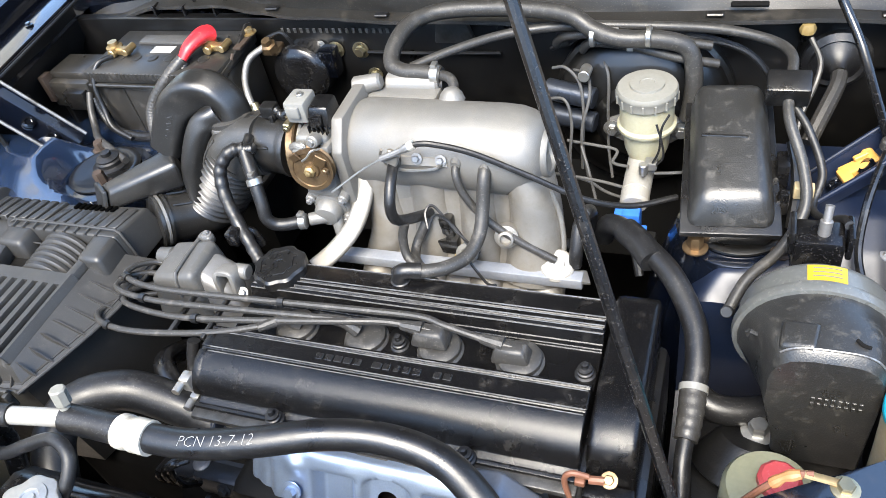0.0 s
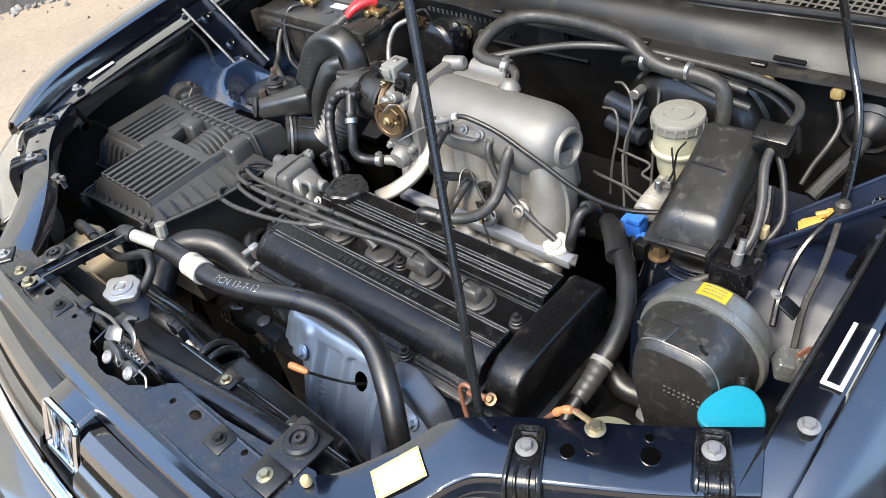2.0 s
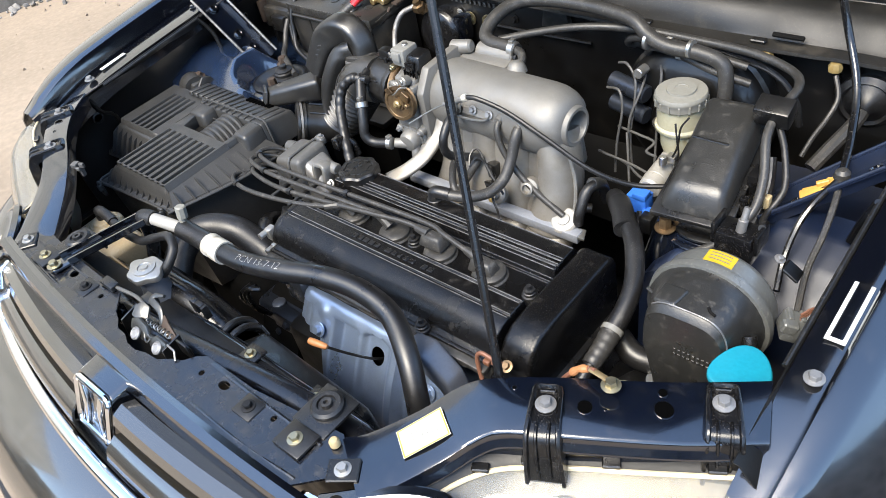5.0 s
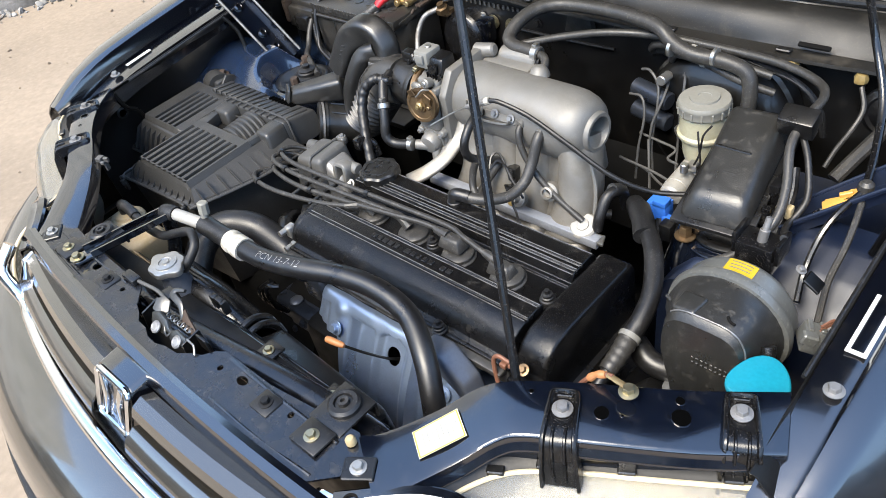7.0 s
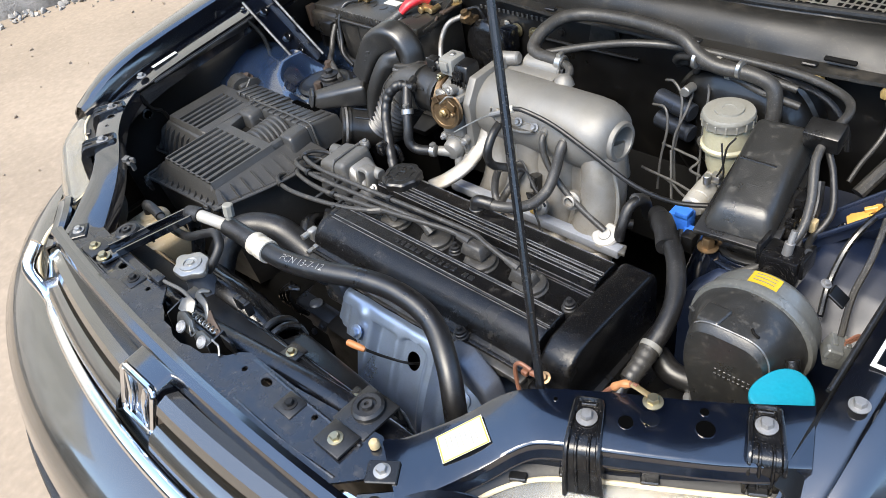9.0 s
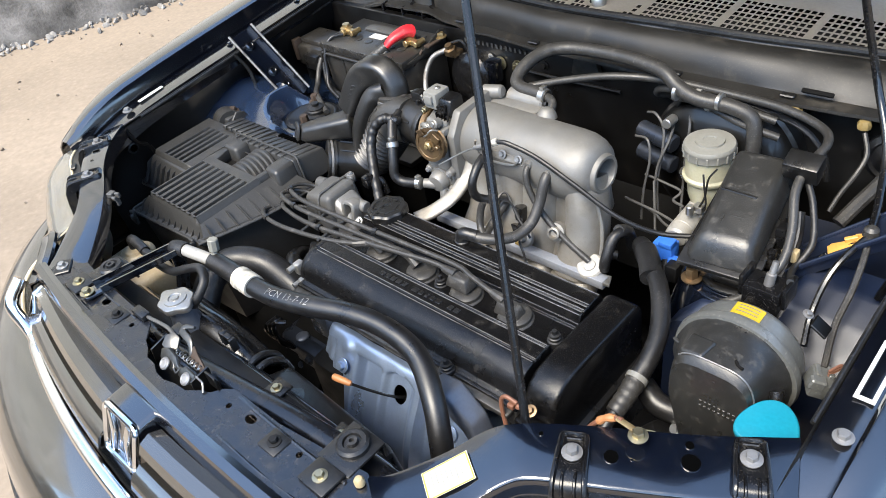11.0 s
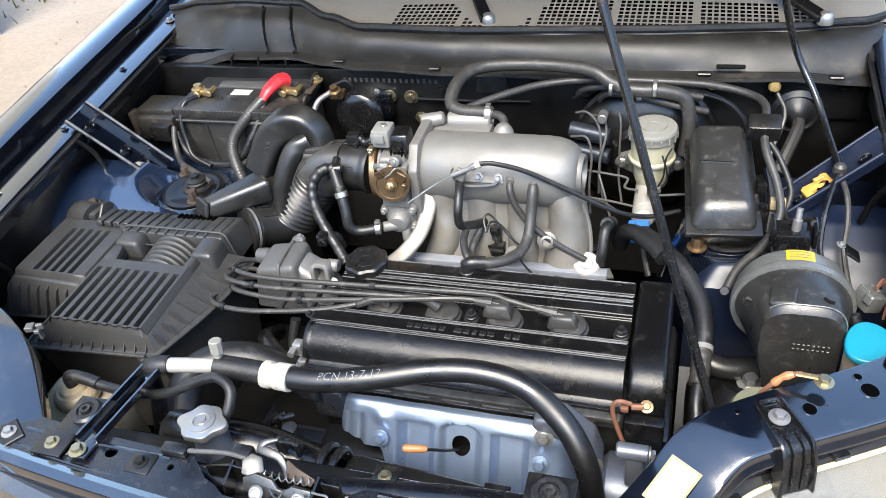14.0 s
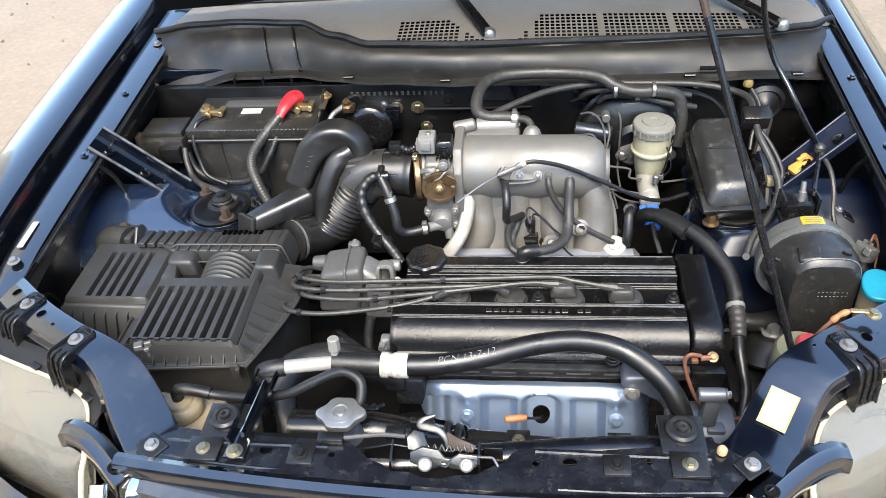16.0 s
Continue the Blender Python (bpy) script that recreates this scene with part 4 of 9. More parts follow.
for s in (-1, 1):
    ar = arm(s)
    bx = 0.368 if s > 0 else 0.345
    part("pad", rbox((s * bx, 0.011, 0.9495), (0.034, 0.026, 0.004), 0.0012, 1, (0, 0, s * 35)), PLASTIC, ar)
    bolt(ar, (s * bx, 0.011, 0.9515), (0, 0, 1), 0.0058, STEEL)
    # headlamp bracket straps with raised edges
    for bx, by, bz in (((0.509, 0.166, 0.982), (0.642, 0.264, 0.968)) if s > 0 else ((0.497, 0.149, 0.988), (0.612, 0.224, 0.981))):
        c = V(s * bx, by, bz)
        fwd = V(s * 0.46, -0.89, 0).normalized()
        side = V(-fwd.y, fwd.x, 0)
        rows = []
        for t, dz, w, rim in ((-0.024, -0.006, 0.008, 0.0), (-0.0235, 0.004, 0.010, 0.0), (-0.021, 0.0055, 0.013, 0.0), (-0.018, 0.0012, 0.0145, 0.0045), (0.0, 0.0012, 0.0155, 0.0045), (0.018, 0.0010, 0.0160, 0.0045), (0.030, 0.0005, 0.0165, 0.0045), (0.036, -0.003, 0.0168, 0.0045), (0.0395, -0.012, 0.0172, 0.004), (0.043, -0.032, 0.0185, 0.004), (0.046, -0.062, 0.0195, 0.004)):
            p = c + fwd * t + V(0, 0, dz)
            n = fwd if t > 0.037 else V(0, 0, 1)
            rows.append([p - side * (w + 0.0012) - n * 0.012, p - side * (w + 0.0005) + n * (rim - 0.001), p - side * (w - 0.001) + n * rim, p - side * (w - 0.003) + n * rim, p - side * (w - 0.0045), p, p + side * (w - 0.0045), p + side * (w - 0.003) + n * rim, p + side * (w - 0.001) + n * rim, p + side * (w + 0.0005) + n * (rim - 0.001), p + side * (w + 0.0012) - n * 0.012])
        br = part("lamp_bracket", sheet(rows, 0.0025), PLASTIC_GLOSS, ar, "black ribbed plastic lamp bracket", sharp=50)
        bolt(br, c + V(0, 0, 0.0024), (0, 0, 1), 0.0062, ALU_DARK, washer=1.7)
        for q in (-0.006, 0.006):
            part("strap_rib", tube([c + fwd * 0.020 + side * q + V(0, 0, 0.002), c + fwd * 0.034 + side * q + V(0, 0, 0.0005), c + fwd * 0.0415 + side * q + V(0, 0, -0.014), c + fwd * 0.0465 + side * q + V(0, 0, -0.056)], 0.0016, 6, 5), PLASTIC_GLOSS, br)
        part("slot_bar", rbox(c - fwd * 0.017 + V(0, 0, 0.002), (0.016, 0.004, 0.003), 0.001, 1, (0, 0, math.degrees(math.atan2(side.y, side.x)))), PLASTIC_GLOSS, br)
    for hx, hy, r in (((0.539, 0.187, 0.0078), (0.600, 0.228, 0.0098), (0.590, 0.244, 0.0050), (0.470, 0.168, 0.0030), (0.556, 0.196, 0.0016)) if s > 0 else ((0.580, 0.205, 0.0080), (0.550, 0.182, 0.0035), (0.655, 0.262, 0.0080))):
        q, nrm = on_top(ar, s * hx, hy)
        part("hole_rim", ring(q - nrm * 0.0004, nrm, r, 0.0008, 0.0010), PAINT, ar)
        # no hole is cut: a flush black disc paints its shade
        part("hole_shade", cyl(q - nrm * 0.004, q + nrm * 0.0003, r - 0.0008), VOID, ar)

# data sticker on the arm
S0, S1, S2, S3 = (on_top(ar, x, y)[0] for x, y in ((0.411, 0.117), (0.4400, 0.0985), (0.413, 0.0540), (0.3850, 0.0725)))
sup = V(0, 0, 0.0022)
stk = part("data_sticker", hexa([S3 + sup, S2 + sup, S1 + sup, S0 + sup], [S3 + sup * 1.3, S2 + sup * 1.3, S1 + sup * 1.3, S0 + sup * 1.3]), STICKER, car, "cream printed data sticker with yellow border")
for k in range(8):
    t = 0.12 + 0.1 * k
    a, b = S0.lerp(S3, t).lerp(S1.lerp(S2, t), 0.12), S0.lerp(S3, t).lerp(S1.lerp(S2, t), 0.6 + 0.25 * ((k * 7) % 3) / 2)
    part("print_bar", tube([a + sup * 1.25, b + sup * 1.25], 0.0007, 6, flat=0.5), INK_PALE, stk)
for a, b in ((S0, S1), (S1, S2), (S2, S3), (S3, S0)):
    m_ = (S0 + S1 + S2 + S3) / 4
    part("border_line", tube([a.lerp(m_, 0.06) + sup * 1.25, b.lerp(m_, 0.06) + sup * 1.25], 0.0007, 6, flat=0.5), YELLOW_LABEL, stk)
part("rubber_stop", lathe((0.338, 0.028, 0.949), (0, 0, 1), [(0.006, 0), (0.006, 0.006), (0.004, 0.009), (0.001, 0.010)], 14), TAN, car, "cream rubber stop")

# grille
grille = part("grille_top", sheet([[(x, gy(x) + 0.016, 0.951), (x, gy(x) + 0.008, 0.9545), (x, gy(x) - 0.002, 0.952), (x, gy(x) - 0.007, 0.944), (x, gy(x) - 0.008, 0.926)] for x in GX], 0.003), PAINT, car, "glossy black grille with chrome trim")
for d0, z0, d1, z1 in ((-0.020, 0.936, -0.041, 0.919), (-0.047, 0.905, -0.070, 0.881)):
    w = 0.375
    for xa, xb in ((-w, -0.030), (0.064, w)):
        rows = []
        for k in range(15):
            x = xa + (xb - xa) * k / 14
            rows.append([(x, gs(x) + d0 + 0.015, z0 - 0.008), (x, gs(x) + d0, z0), (x, gs(x) + (d0 + d1) / 2 - 0.004, (z0 + z1) / 2 + 0.003), (x, gs(x) + d1, z1), (x, gs(x) + d1 + 0.014, z1 - 0.010)])
        part("grille_slat", sheet(rows, 0.003), PAINT_DUSTY, grille)
chr_pts = [(-0.392, gy(0.392) + 0.002, 0.945), (-0.388, gy(0.388) - 0.03, 0.915)] + [(x, -0.138 + 0.29 * (x - 0.1) ** 2, 0.870) for x in [-0.36 + 0.72 * k / 16 for k in range(17)]] + [(0.388, gy(0.388) - 0.03, 0.915), (0.392, gy(0.392) + 0.002, 0.945)]
part("chrome_trim", tube(chr_pts, 0.0115, 12, 4, flat=0.9), CHROME, grille, "bright chrome grille surround")
# near-black sheet paints the dark gaps between the slats
part("grille_back", sheet([[(x, gy(x) + 0.012, 0.93), (x, gy(x) - 0.03, 0.86)] for x in GX], 0.004), GRIME_SHADE, grille)
# emblem: a plain chrome frame with plain bars
EU, EV, EN = V(1, 0, 0), V(0, 0.407, 0.913).normalized(), V(0, -0.913, 0.407).normalized()
EC = V(0.014, -0.0965, 0.9125)


def soft_rect(w0, w1, h, r):
    """A trapezium with rounded corners, w0 half wide below and w1 above."""
    pts = []
    for cx, cy, a0 in ((w1 - r, h - r, 0), (-w1 + r, h - r, 90), (-w0 + r, -h + r, 180), (w0 - r, -h + r, 270)):
        pts += [(cx + r * math.cos(radians(a0 + k * 22.5)), cy + r * math.sin(radians(a0 + k * 22.5))) for k in range(5)]
    return pts


emb = part("emblem_housing", prism(soft_rect(0.042, 0.043, 0.037, 0.008), EC - EN * 0.003, EU, EV, (0, 0.034, 0.004)), PAINT, grille, "black emblem housing")
loop = [EC + EU * a + EV * b + EN * 0.001 for a, b in soft_rect(0.038, 0.039, 0.033, 0.009)]
part("emblem_frame", tube(loop + loop[:1], 0.0042, 10, smooth=False), CHROME, emb, "chrome emblem frame")
part("emblem_back", prism(soft_rect(0.036, 0.037, 0.031, 0.006), EC - EN * 0.004, EU, EV, EN * 0.003), PAINT, emb)
for q in (-1, 1):
    o = [(q * 0.030, 0.027), (q * 0.018, 0.027), (q * 0.011, 0.004), (q * 0.011, -0.004), (q * 0.016, -0.027), (q * 0.026, -0.027), (q * 0.0205, 0.0)]
    part("emblem_bar", prism(o, EC - EN * 0.001, EU, EV, EN * 0.005, 0.0012), CHROME, emb, "plain chrome bar")

# lamps
LAMP_EDGE = [(0.445, 0.030), (0.461, 0.072), (0.480, 0.101), (0.504, 0.122), (0.546, 0.149), (0.594, 0.176), (0.652, 0.210), (0.700, 0.240), (0.742, 0.282)]
for s in (-1, 1):
    ez = 0.925 if s > 0 else 0.936
    edge = spline([(s * x, y - (0.0 if s > 0 else 0.20 * (x - 0.43)), ez) for x, y in LAMP_EDGE], 12)
    hl = part("headlamp", sheet([[p + V(0, 0.001, 0.001), p + V(-s * 0.003, 0.007, 0.003), p + V(-s * 0.007, 0.018, 0.010), p + V(-s * 0.011, 0.030, 0.014), p + V(-s * 0.013, 0.038, 0.010), p + V(-s * 0.013, 0.040, -0.03)] for p in edge], 0.002), APRON, car, "headlamp with a hazed clear lens")
    rows = []
    for k, p in enumerate(edge):
        t = k / (len(edge) - 1)
        inw = 0.055 * (1 - t) ** 3
        rows.append([p + V(s * ((0.22 + 0.4 * t) * d - inw * w), -d * (0.95 - 0.35 * t), z) for d, z, w in ((0.0, 0.0, 0), (0.006, -0.0005, 0.04), (0.014, -0.003, 0.1), (0.026, -0.007, 0.2), (0.042, -0.012, 0.3), (0.058, -0.020, 0.43), (0.072, -0.030, 0.55), (0.092, -0.058, 0.8), (0.102, -0.10, 1.0), (0.104, -0.17, 1.1))])
    lens = part("lens", sheet(rows, 0.003), HAZE, hl, "hazed clear polycarbonate lens", sharp=60)
    lens.visible_shadow = False
    part("reflector", sheet([[q + V(0, 0.020, -0.012 - 0.02 * (j / 9)) for j, q in enumerate(r)][1:] for k, r in enumerate(rows)], 0.002), LAMP_IN, hl, "pale stepped reflector", sharp=60)
    part("bowl", lathe((s * 0.56, 0.150, 0.845), (s * 0.12, -1, 0.12), [(0.02, 0), (0.035, 0.006), (0.052, 0.018), (0.060, 0.034), (0.064, 0.036), (0.058, 0.034), (0.045, 0.020), (0.02, 0.010)], 32), LAMP_IN, hl, "pale reflector bowl")
    part("lens_rim", tube([r[0] + V(0, 0.001, 0.0015) for r in rows], 0.0028, 8, 3), RIM_CLEAR, hl, "yellowed lens edge")
    part("side_rim", tube([q + V(-s * 0.001, 0, 0.001) for q in rows[0]], 0.0035, 8, 4), RIM_CLEAR, hl)
    part("side_step", sheet([[q.lerp(r, 0.5) + V(-s * 0.002, 0.012, -0.006), r + V(s * 0.010, 0.014, -0.016)] for q, r in zip(rows[2][1:], rows[9][1:])], 0.002), GREY_DRUM, hl, "grey fluted side reflector")
    for k in range(4):
        q = edge[20 + 18 * k]
        part("edge_tab", rbox(q + V(-s * 0.002, 0.006, 0.005), (0.018, 0.010, 0.006), 0.0012, 1, (0, 0, s * 30)), PLASTIC, hl)
    path = spline([(s * 0.368, -0.030, 0.938), (s * 0.388, -0.014, 0.941), (s * 0.412, 0.006, 0.944), (s * 0.440, 0.026, 0.946), (s * 0.466, 0.039, 0.944), (s * 0.484, 0.042, 0.938)], 6)
    rows = []
    for k, p in enumerate(path):
        d = (path[min(k + 1, len(path) - 1)] - path[max(k - 1, 0)]).normalized()
        n = V(d.y, -d.x, 0) * s
        w = 0.0155 - 0.002 * k / (len(path) - 1)
        rows.append([p - n * w + V(0, 0, -0.012), p - n * w, p - n * (w - 0.003) + V(0, 0, 0.003), p - n * 0.002 + V(0, 0, 0.004), p + n * 0.001 + V(0, 0, 0.0015), p + n * (w - 0.003), p + n * w + V(0, 0, -0.005), p + n * (w + 0.002) + V(0, 0, -0.022)])
    ct = part("corner_trim", sheet(rows, 0.003), PAINT, car, "glossy black corner trim")
    # near-black dished disc: shade of the fixing hole is in its colour
    part("fixing_hole", lathe((s * 0.384, -0.018, 0.9435), (0, 0, 1), [(0.0085, 0), (0.0085, 0.0024), (0.0062, 0.0022), (0.006, 0.0004)], 20), GRIME_SHADE, ct)
    part("end_cap", hexa([(s * 0.332 if s > 0 else -0.372, -0.075, 0.880), (s * 0.372 if s > 0 else -0.332, -0.068, 0.880), (s * 0.372 if s > 0 else -0.332, -0.035, 0.880), (s * 0.332 if s > 0 else -0.372, -0.04, 0.880)], [(s * 0.338 if s > 0 else -0.364, -0.046, 0.930), (s * 0.364 if s > 0 else -0.338, -0.040, 0.930), (s * 0.364 if s > 0 else -0.338, -0.020, 0.938), (s * 0.338 if s > 0 else -0.364, -0.024, 0.938)], 0.003, 2), CHROME, grille, "bright chrome end piece")

# bumper
rows = []
for k in range(45):
    a_ = radians(-90 + 180 * k / 44)
    x = 0.815 * math.sin(a_)
    b = 0.17 * x * x + 0.29 * abs(x) ** 3 + 0.30 * (1 - math.cos(a_)) ** 4
    rows.append([(x, b + d, z) for d, z in ((-0.105, 0.844), (-0.135, 0.840), (-0.185, 0.820), (-0.220, 0.79), (-0.240, 0.74), (-0.250, 0.67), (-0.262, 0.61), (-0.27, 0.54), (-0.25, 0.40), (-0.15, 0.30))])
bp_ = part("bumper", sheet(rows, 0.004), PAINT_DUSTY, car, "glossy black front bumper")
part("bumper_strip", tube([(r[5][0], r[5][1] - 0.002, r[5][2] - 0.004) for r in rows], 0.010, 8, 2, flat=0.7), RUBBER, bp_)
part("bumper_strip_chrome", tube([(r[7][0], r[7][1] - 0.002, r[7][2]) for r in rows], 0.006, 8, 2), CHROME, bp_)
for s in (-1, 1):
    w = part("wheel", lathe((s * 0.62, 0.62, 0.33), (s, 0, 0), [(0.20, 0), (0.33, 0.01), (0.345, 0.04), (0.345, 0.17), (0.33, 0.2), (0.2, 0.205)], 40), RUBBER, car, "black tyre")
part("splash_pan", rbox((0, 0.5, 0.30), (1.3, 0.9, 0.01), 0.002), GRIME_SHADE, car)
part("radiator_core", rbox((0.0, 0.066, 0.66), (0.66, 0.03, 0.46), 0.003), DARK_METAL, car)


# ---- engine ----
engine = thing("engine", (0.13, 0.36, 0.35), "four-cylinder engine with a black valve cover", "engine")
part("block", rbox((0.15, 0.35, 0.52), (0.50, 0.26, 0.36), 0.02), DARK_METAL, engine, "greasy dark engine block")
head = part("cylinder_head", join(rbox((0.13, 0.372, 0.75), (0.445, 0.175, 0.12), 0.006), rbox((0.13, 0.355, 0.828), (0.445, 0.205, 0.034), 0.004)), HEAD, engine, "oxidised aluminium cylinder head")
part("head_gasket_rail", rbox((0.13, 0.249, 0.843), (0.44, 0.020, 0.008), 0.002), HEAD, head)
for k in range(7):
    part("rail_slot", rbox((-0.03 + 0.055 * k, 0.2425, 0.836), (0.036, 0.003, 0.006), 0.001, 1), ALU_DARK, head)

# valve cover: a profile across the engine, drawn out along it
VC = [(0.254, 0.846), (0.254, 0.853), (0.262, 0.856), (0.266, 0.868), (0.275, 0.880), (0.288, 0.888), (0.3005, 0.8905), (0.3015, 0.8885), (0.3055, 0.8885), (0.3065, 0.891), (0.327, 0.892), (0.328, 0.890), (0.331, 0.890), (0.332, 0.892), (0.336, 0.8915), (0.338, 0.870), (0.392, 0.870), (0.3925, 0.874), (0.399, 0.874), (0.404, 0.887), (0.409, 0.888), (0.410, 0.886), (0.413, 0.886), (0.414, 0.888), (0.420, 0.888), (0.421, 0.886), (0.424, 0.886), (0.425, 0.889), (0.446, 0.889), (0.452, 0.886), (0.456, 0.879), (0.457, 0.855), (0.462, 0.853), (0.462, 0.846)]
vcov = part("valve_cover", prism(VC, (-0.084, 0, 0), (0, 1, 0), (0, 0, 1), (0.434, 0, 0), 0.0009, 1), COVER, engine, "satin black valve cover with two long raised banks", sharp=28)
part("cover_end", prism([(y, z) for y, z in VC if 0.262 <= y <= 0.336], (-0.094, 0, 0), (0, 1, 0), (0, 0, 1), (0.012, 0, 0), 0.004, 2), COVER, vcov)
# highlights along the lit grooves, drawn as thin pale tubes
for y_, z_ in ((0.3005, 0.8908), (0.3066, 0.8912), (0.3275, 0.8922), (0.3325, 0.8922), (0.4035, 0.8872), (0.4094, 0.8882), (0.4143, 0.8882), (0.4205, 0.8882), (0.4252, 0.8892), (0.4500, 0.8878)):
    part("ridge_glint", tube([(-0.082, y_, z_ - 0.0002), (0.348, y_, z_ - 0.0002)], 0.0007, 6), EDGE_GLINT, vcov)
part("cover_flange", rbox((0.133, 0.357, 0.849), (0.446, 0.214, 0.006), 0.002), COVER, vcov)
# raised maker's script on the front bank, as plain bars
for k, w in enumerate((9, 9, 9, 9, 9, 0, 11, 8, 6, 8, 9, 0, 8, 9)):
    if w:
        part("raised_bar", rbox((0.056 + 0.0115 * k, 0.3165, 0.8922), (w / 1000, 0.008, 0.0016), 0.0005, 1), LETTER, vcov)

# timing cover
TC = [(0.474, 0.78), (0.474, 0.868), (0.468, 0.880), (0.456, 0.8865), (0.330, 0.8885), (0.298, 0.886), (0.280, 0.876), (0.268, 0.858), (0.263, 0.835), (0.262, 0.78)]
tcov = part("timing_cover", prism(TC, (0.354, 0, 0), (0, 1, 0), (0, 0, 1), (0.048, 0, 0), 0.007, 3), COVER, engine, "satin black timing belt cover")
part("lower_timing_cover", rbox((0.385, 0.37, 0.62), (0.055, 0.22, 0.34), 0.012), PLASTIC, engine)
part("cover_foot", rbox((0.378, 0.254, 0.812), (0.05, 0.018, 0.052), 0.004), COVER, tcov)
bolt(tcov, (0.380, 0.252, 0.866), (0, -0.5, 0.87), 0.0050, BRONZE)

# plug wells, boots and cover nuts
WELLS = [(-0.002, 0.364), (0.088, 0.364), (0.178, 0.364), (0.268, 0.365)]
for x, y in WELLS:
    part("plug_boot", lathe((x, y, 0.868), (0, 0, 1), [(0.0265, 0), (0.0265, 0.003), (0.024, 0.005), (0.0235, 0.010), (0.020, 0.0125), (0.012, 0.013)], 28), RUBBER_GREY, vcov, "grey rubber plug boot")


def cover_nut(p, k=1.0):
    bm = lathe(p, (0, 0, 1), [(0.011 * k, 0), (0.011 * k, 0.004), (0.0085 * k, 0.005), (0.009 * k, 0.009), (0.0075 * k, 0.010), (0.0075 * k, 0.0135), (0.004 * k, 0.014), (0.0035 * k, 0.02), (0.001, 0.0205)], 18)
    part("cover_nut", bm, RUBBER, vcov, "black washer and stud nut")


for x, y, z in ((0.338, 0.361, 0.869), (0.131, 0.361, 0.869), (0.239, 0.2505, 0.853), (0.02, 0.2505, 0.853), (0.135, 0.4645, 0.853)):
    cover_nut((x, y, z))
part("crankcase_vent", lathe((0.105, 0.443, 0.884), (0, 0, 1), [(0.014, 0), (0.014, 0.004), (0.011, 0.006), (0.009, 0.014), (0.009, 0.02), (0.004, 0.022)], 20), RUBBER, vcov)

# oil filler
oc = part("oil_filler_cap", lathe((-0.053, 0.434, 0.880), (0, 0, 1), [(0.026, 0), (0.030, 0.004), (0.033, 0.006), (0.033, 0.018), (0.030, 0.021), (0.024, 0.021), (0.0235, 0.0195), (0.018, 0.0195), (0.0175, 0.0205), (0.008, 0.0205), (0.0075, 0.0195), (0.002, 0.0195)], 64, 8, 0.045), PLASTIC, engine, "black eight-lobed oil filler cap")
for k in range(10):
    a = 2 * math.pi * k / 10 + 0.2
    part("raised_mark", rbox((-0.053 + 0.0205 * math.cos(a), 0.434 + 0.0205 * math.sin(a), 0.9), (0.0045, 0.003, 0.0012), 0, 1, (0, 0, math.degrees(a))), PLASTIC, oc)
part("filler_neck", cyl((-0.053, 0.434, 0.85), (-0.053, 0.434, 0.884), 0.03), COVER, engine)

# distributor
dist = part("distributor", hexa([(-0.238, 0.380, 0.82), (-0.150, 0.380, 0.82), (-0.150, 0.466, 0.82), (-0.238, 0.466, 0.82)], [(-0.228, 0.392, 0.892), (-0.158, 0.392, 0.906), (-0.158, 0.458, 0.908), (-0.226, 0.458, 0.896)], 0.009, 4), DIST_GREY, engine, "grey distributor with a moulded cap")
part("cap_rib", tube([(-0.184, 0.385, 0.870), (-0.184, 0.391, 0.897), (-0.184, 0.396, 0.9035), (-0.185, 0.425, 0.9045), (-0.186, 0.456, 0.9035)], 0.0026, 8, 1, smooth=False), DIST_GREY, dist)
part("cap_tower", cyl((-0.226, 0.442, 0.880), (-0.250, 0.442, 0.880), 0.013, 0.011, 16, 0.002), DIST_GREY, dist)
part("cap_lug", rbox((-0.180, 0.464, 0.898), (0.022, 0.014, 0.016), 0.005, 3), DIST_GREY, dist)
part("housing", hexa([(-0.162, 0.385, 0.80), (-0.085, 0.385, 0.80), (-0.085, 0.455, 0.80), (-0.162, 0.455, 0.80)], [(-0.158, 0.400, 0.898), (-0.124, 0.402, 0.876), (-0.124, 0.445, 0.876), (-0.158, 0.450, 0.898)], 0.009, 4), ALU_DARK, dist)
bolt(dist, (-0.178, 0.465, 0.905), (0, 0, 1), 0.0042, ALU_DARK)
part("coil_plug", join(rbox((-0.142, 0.474, 0.898), (0.018, 0.020, 0.022), 0.004), tube([(-0.138, 0.482, 0.90), (-0.126, 0.490, 0.892), (-0.12, 0.490, 0.87)], 0.007, 10)), PLASTIC_GLOSS, dist)
# cast clamp: two cheeks and a bridge
part("mount_lug", join(sweep([(-0.131, 0.408, 0.868), (-0.131, 0.410, 0.892), (-0.127, 0.413, 0.899), (-0.113, 0.414, 0.899), (-0.108, 0.412, 0.892), (-0.108, 0.408, 0.868)], 0.0042, 0.011, (0, -1, 0.2), 4.0, 16), cyl((-0.116, 0.424, 0.889), (-0.096, 0.424, 0.889), 0.010, rim=0.002)), ALU, dist, "bright cast mounting lug")
bolt(dist, (-0.101, 0.404, 0.872), (0.3, -0.6, 0.6), 0.0045, ALU_DARK)

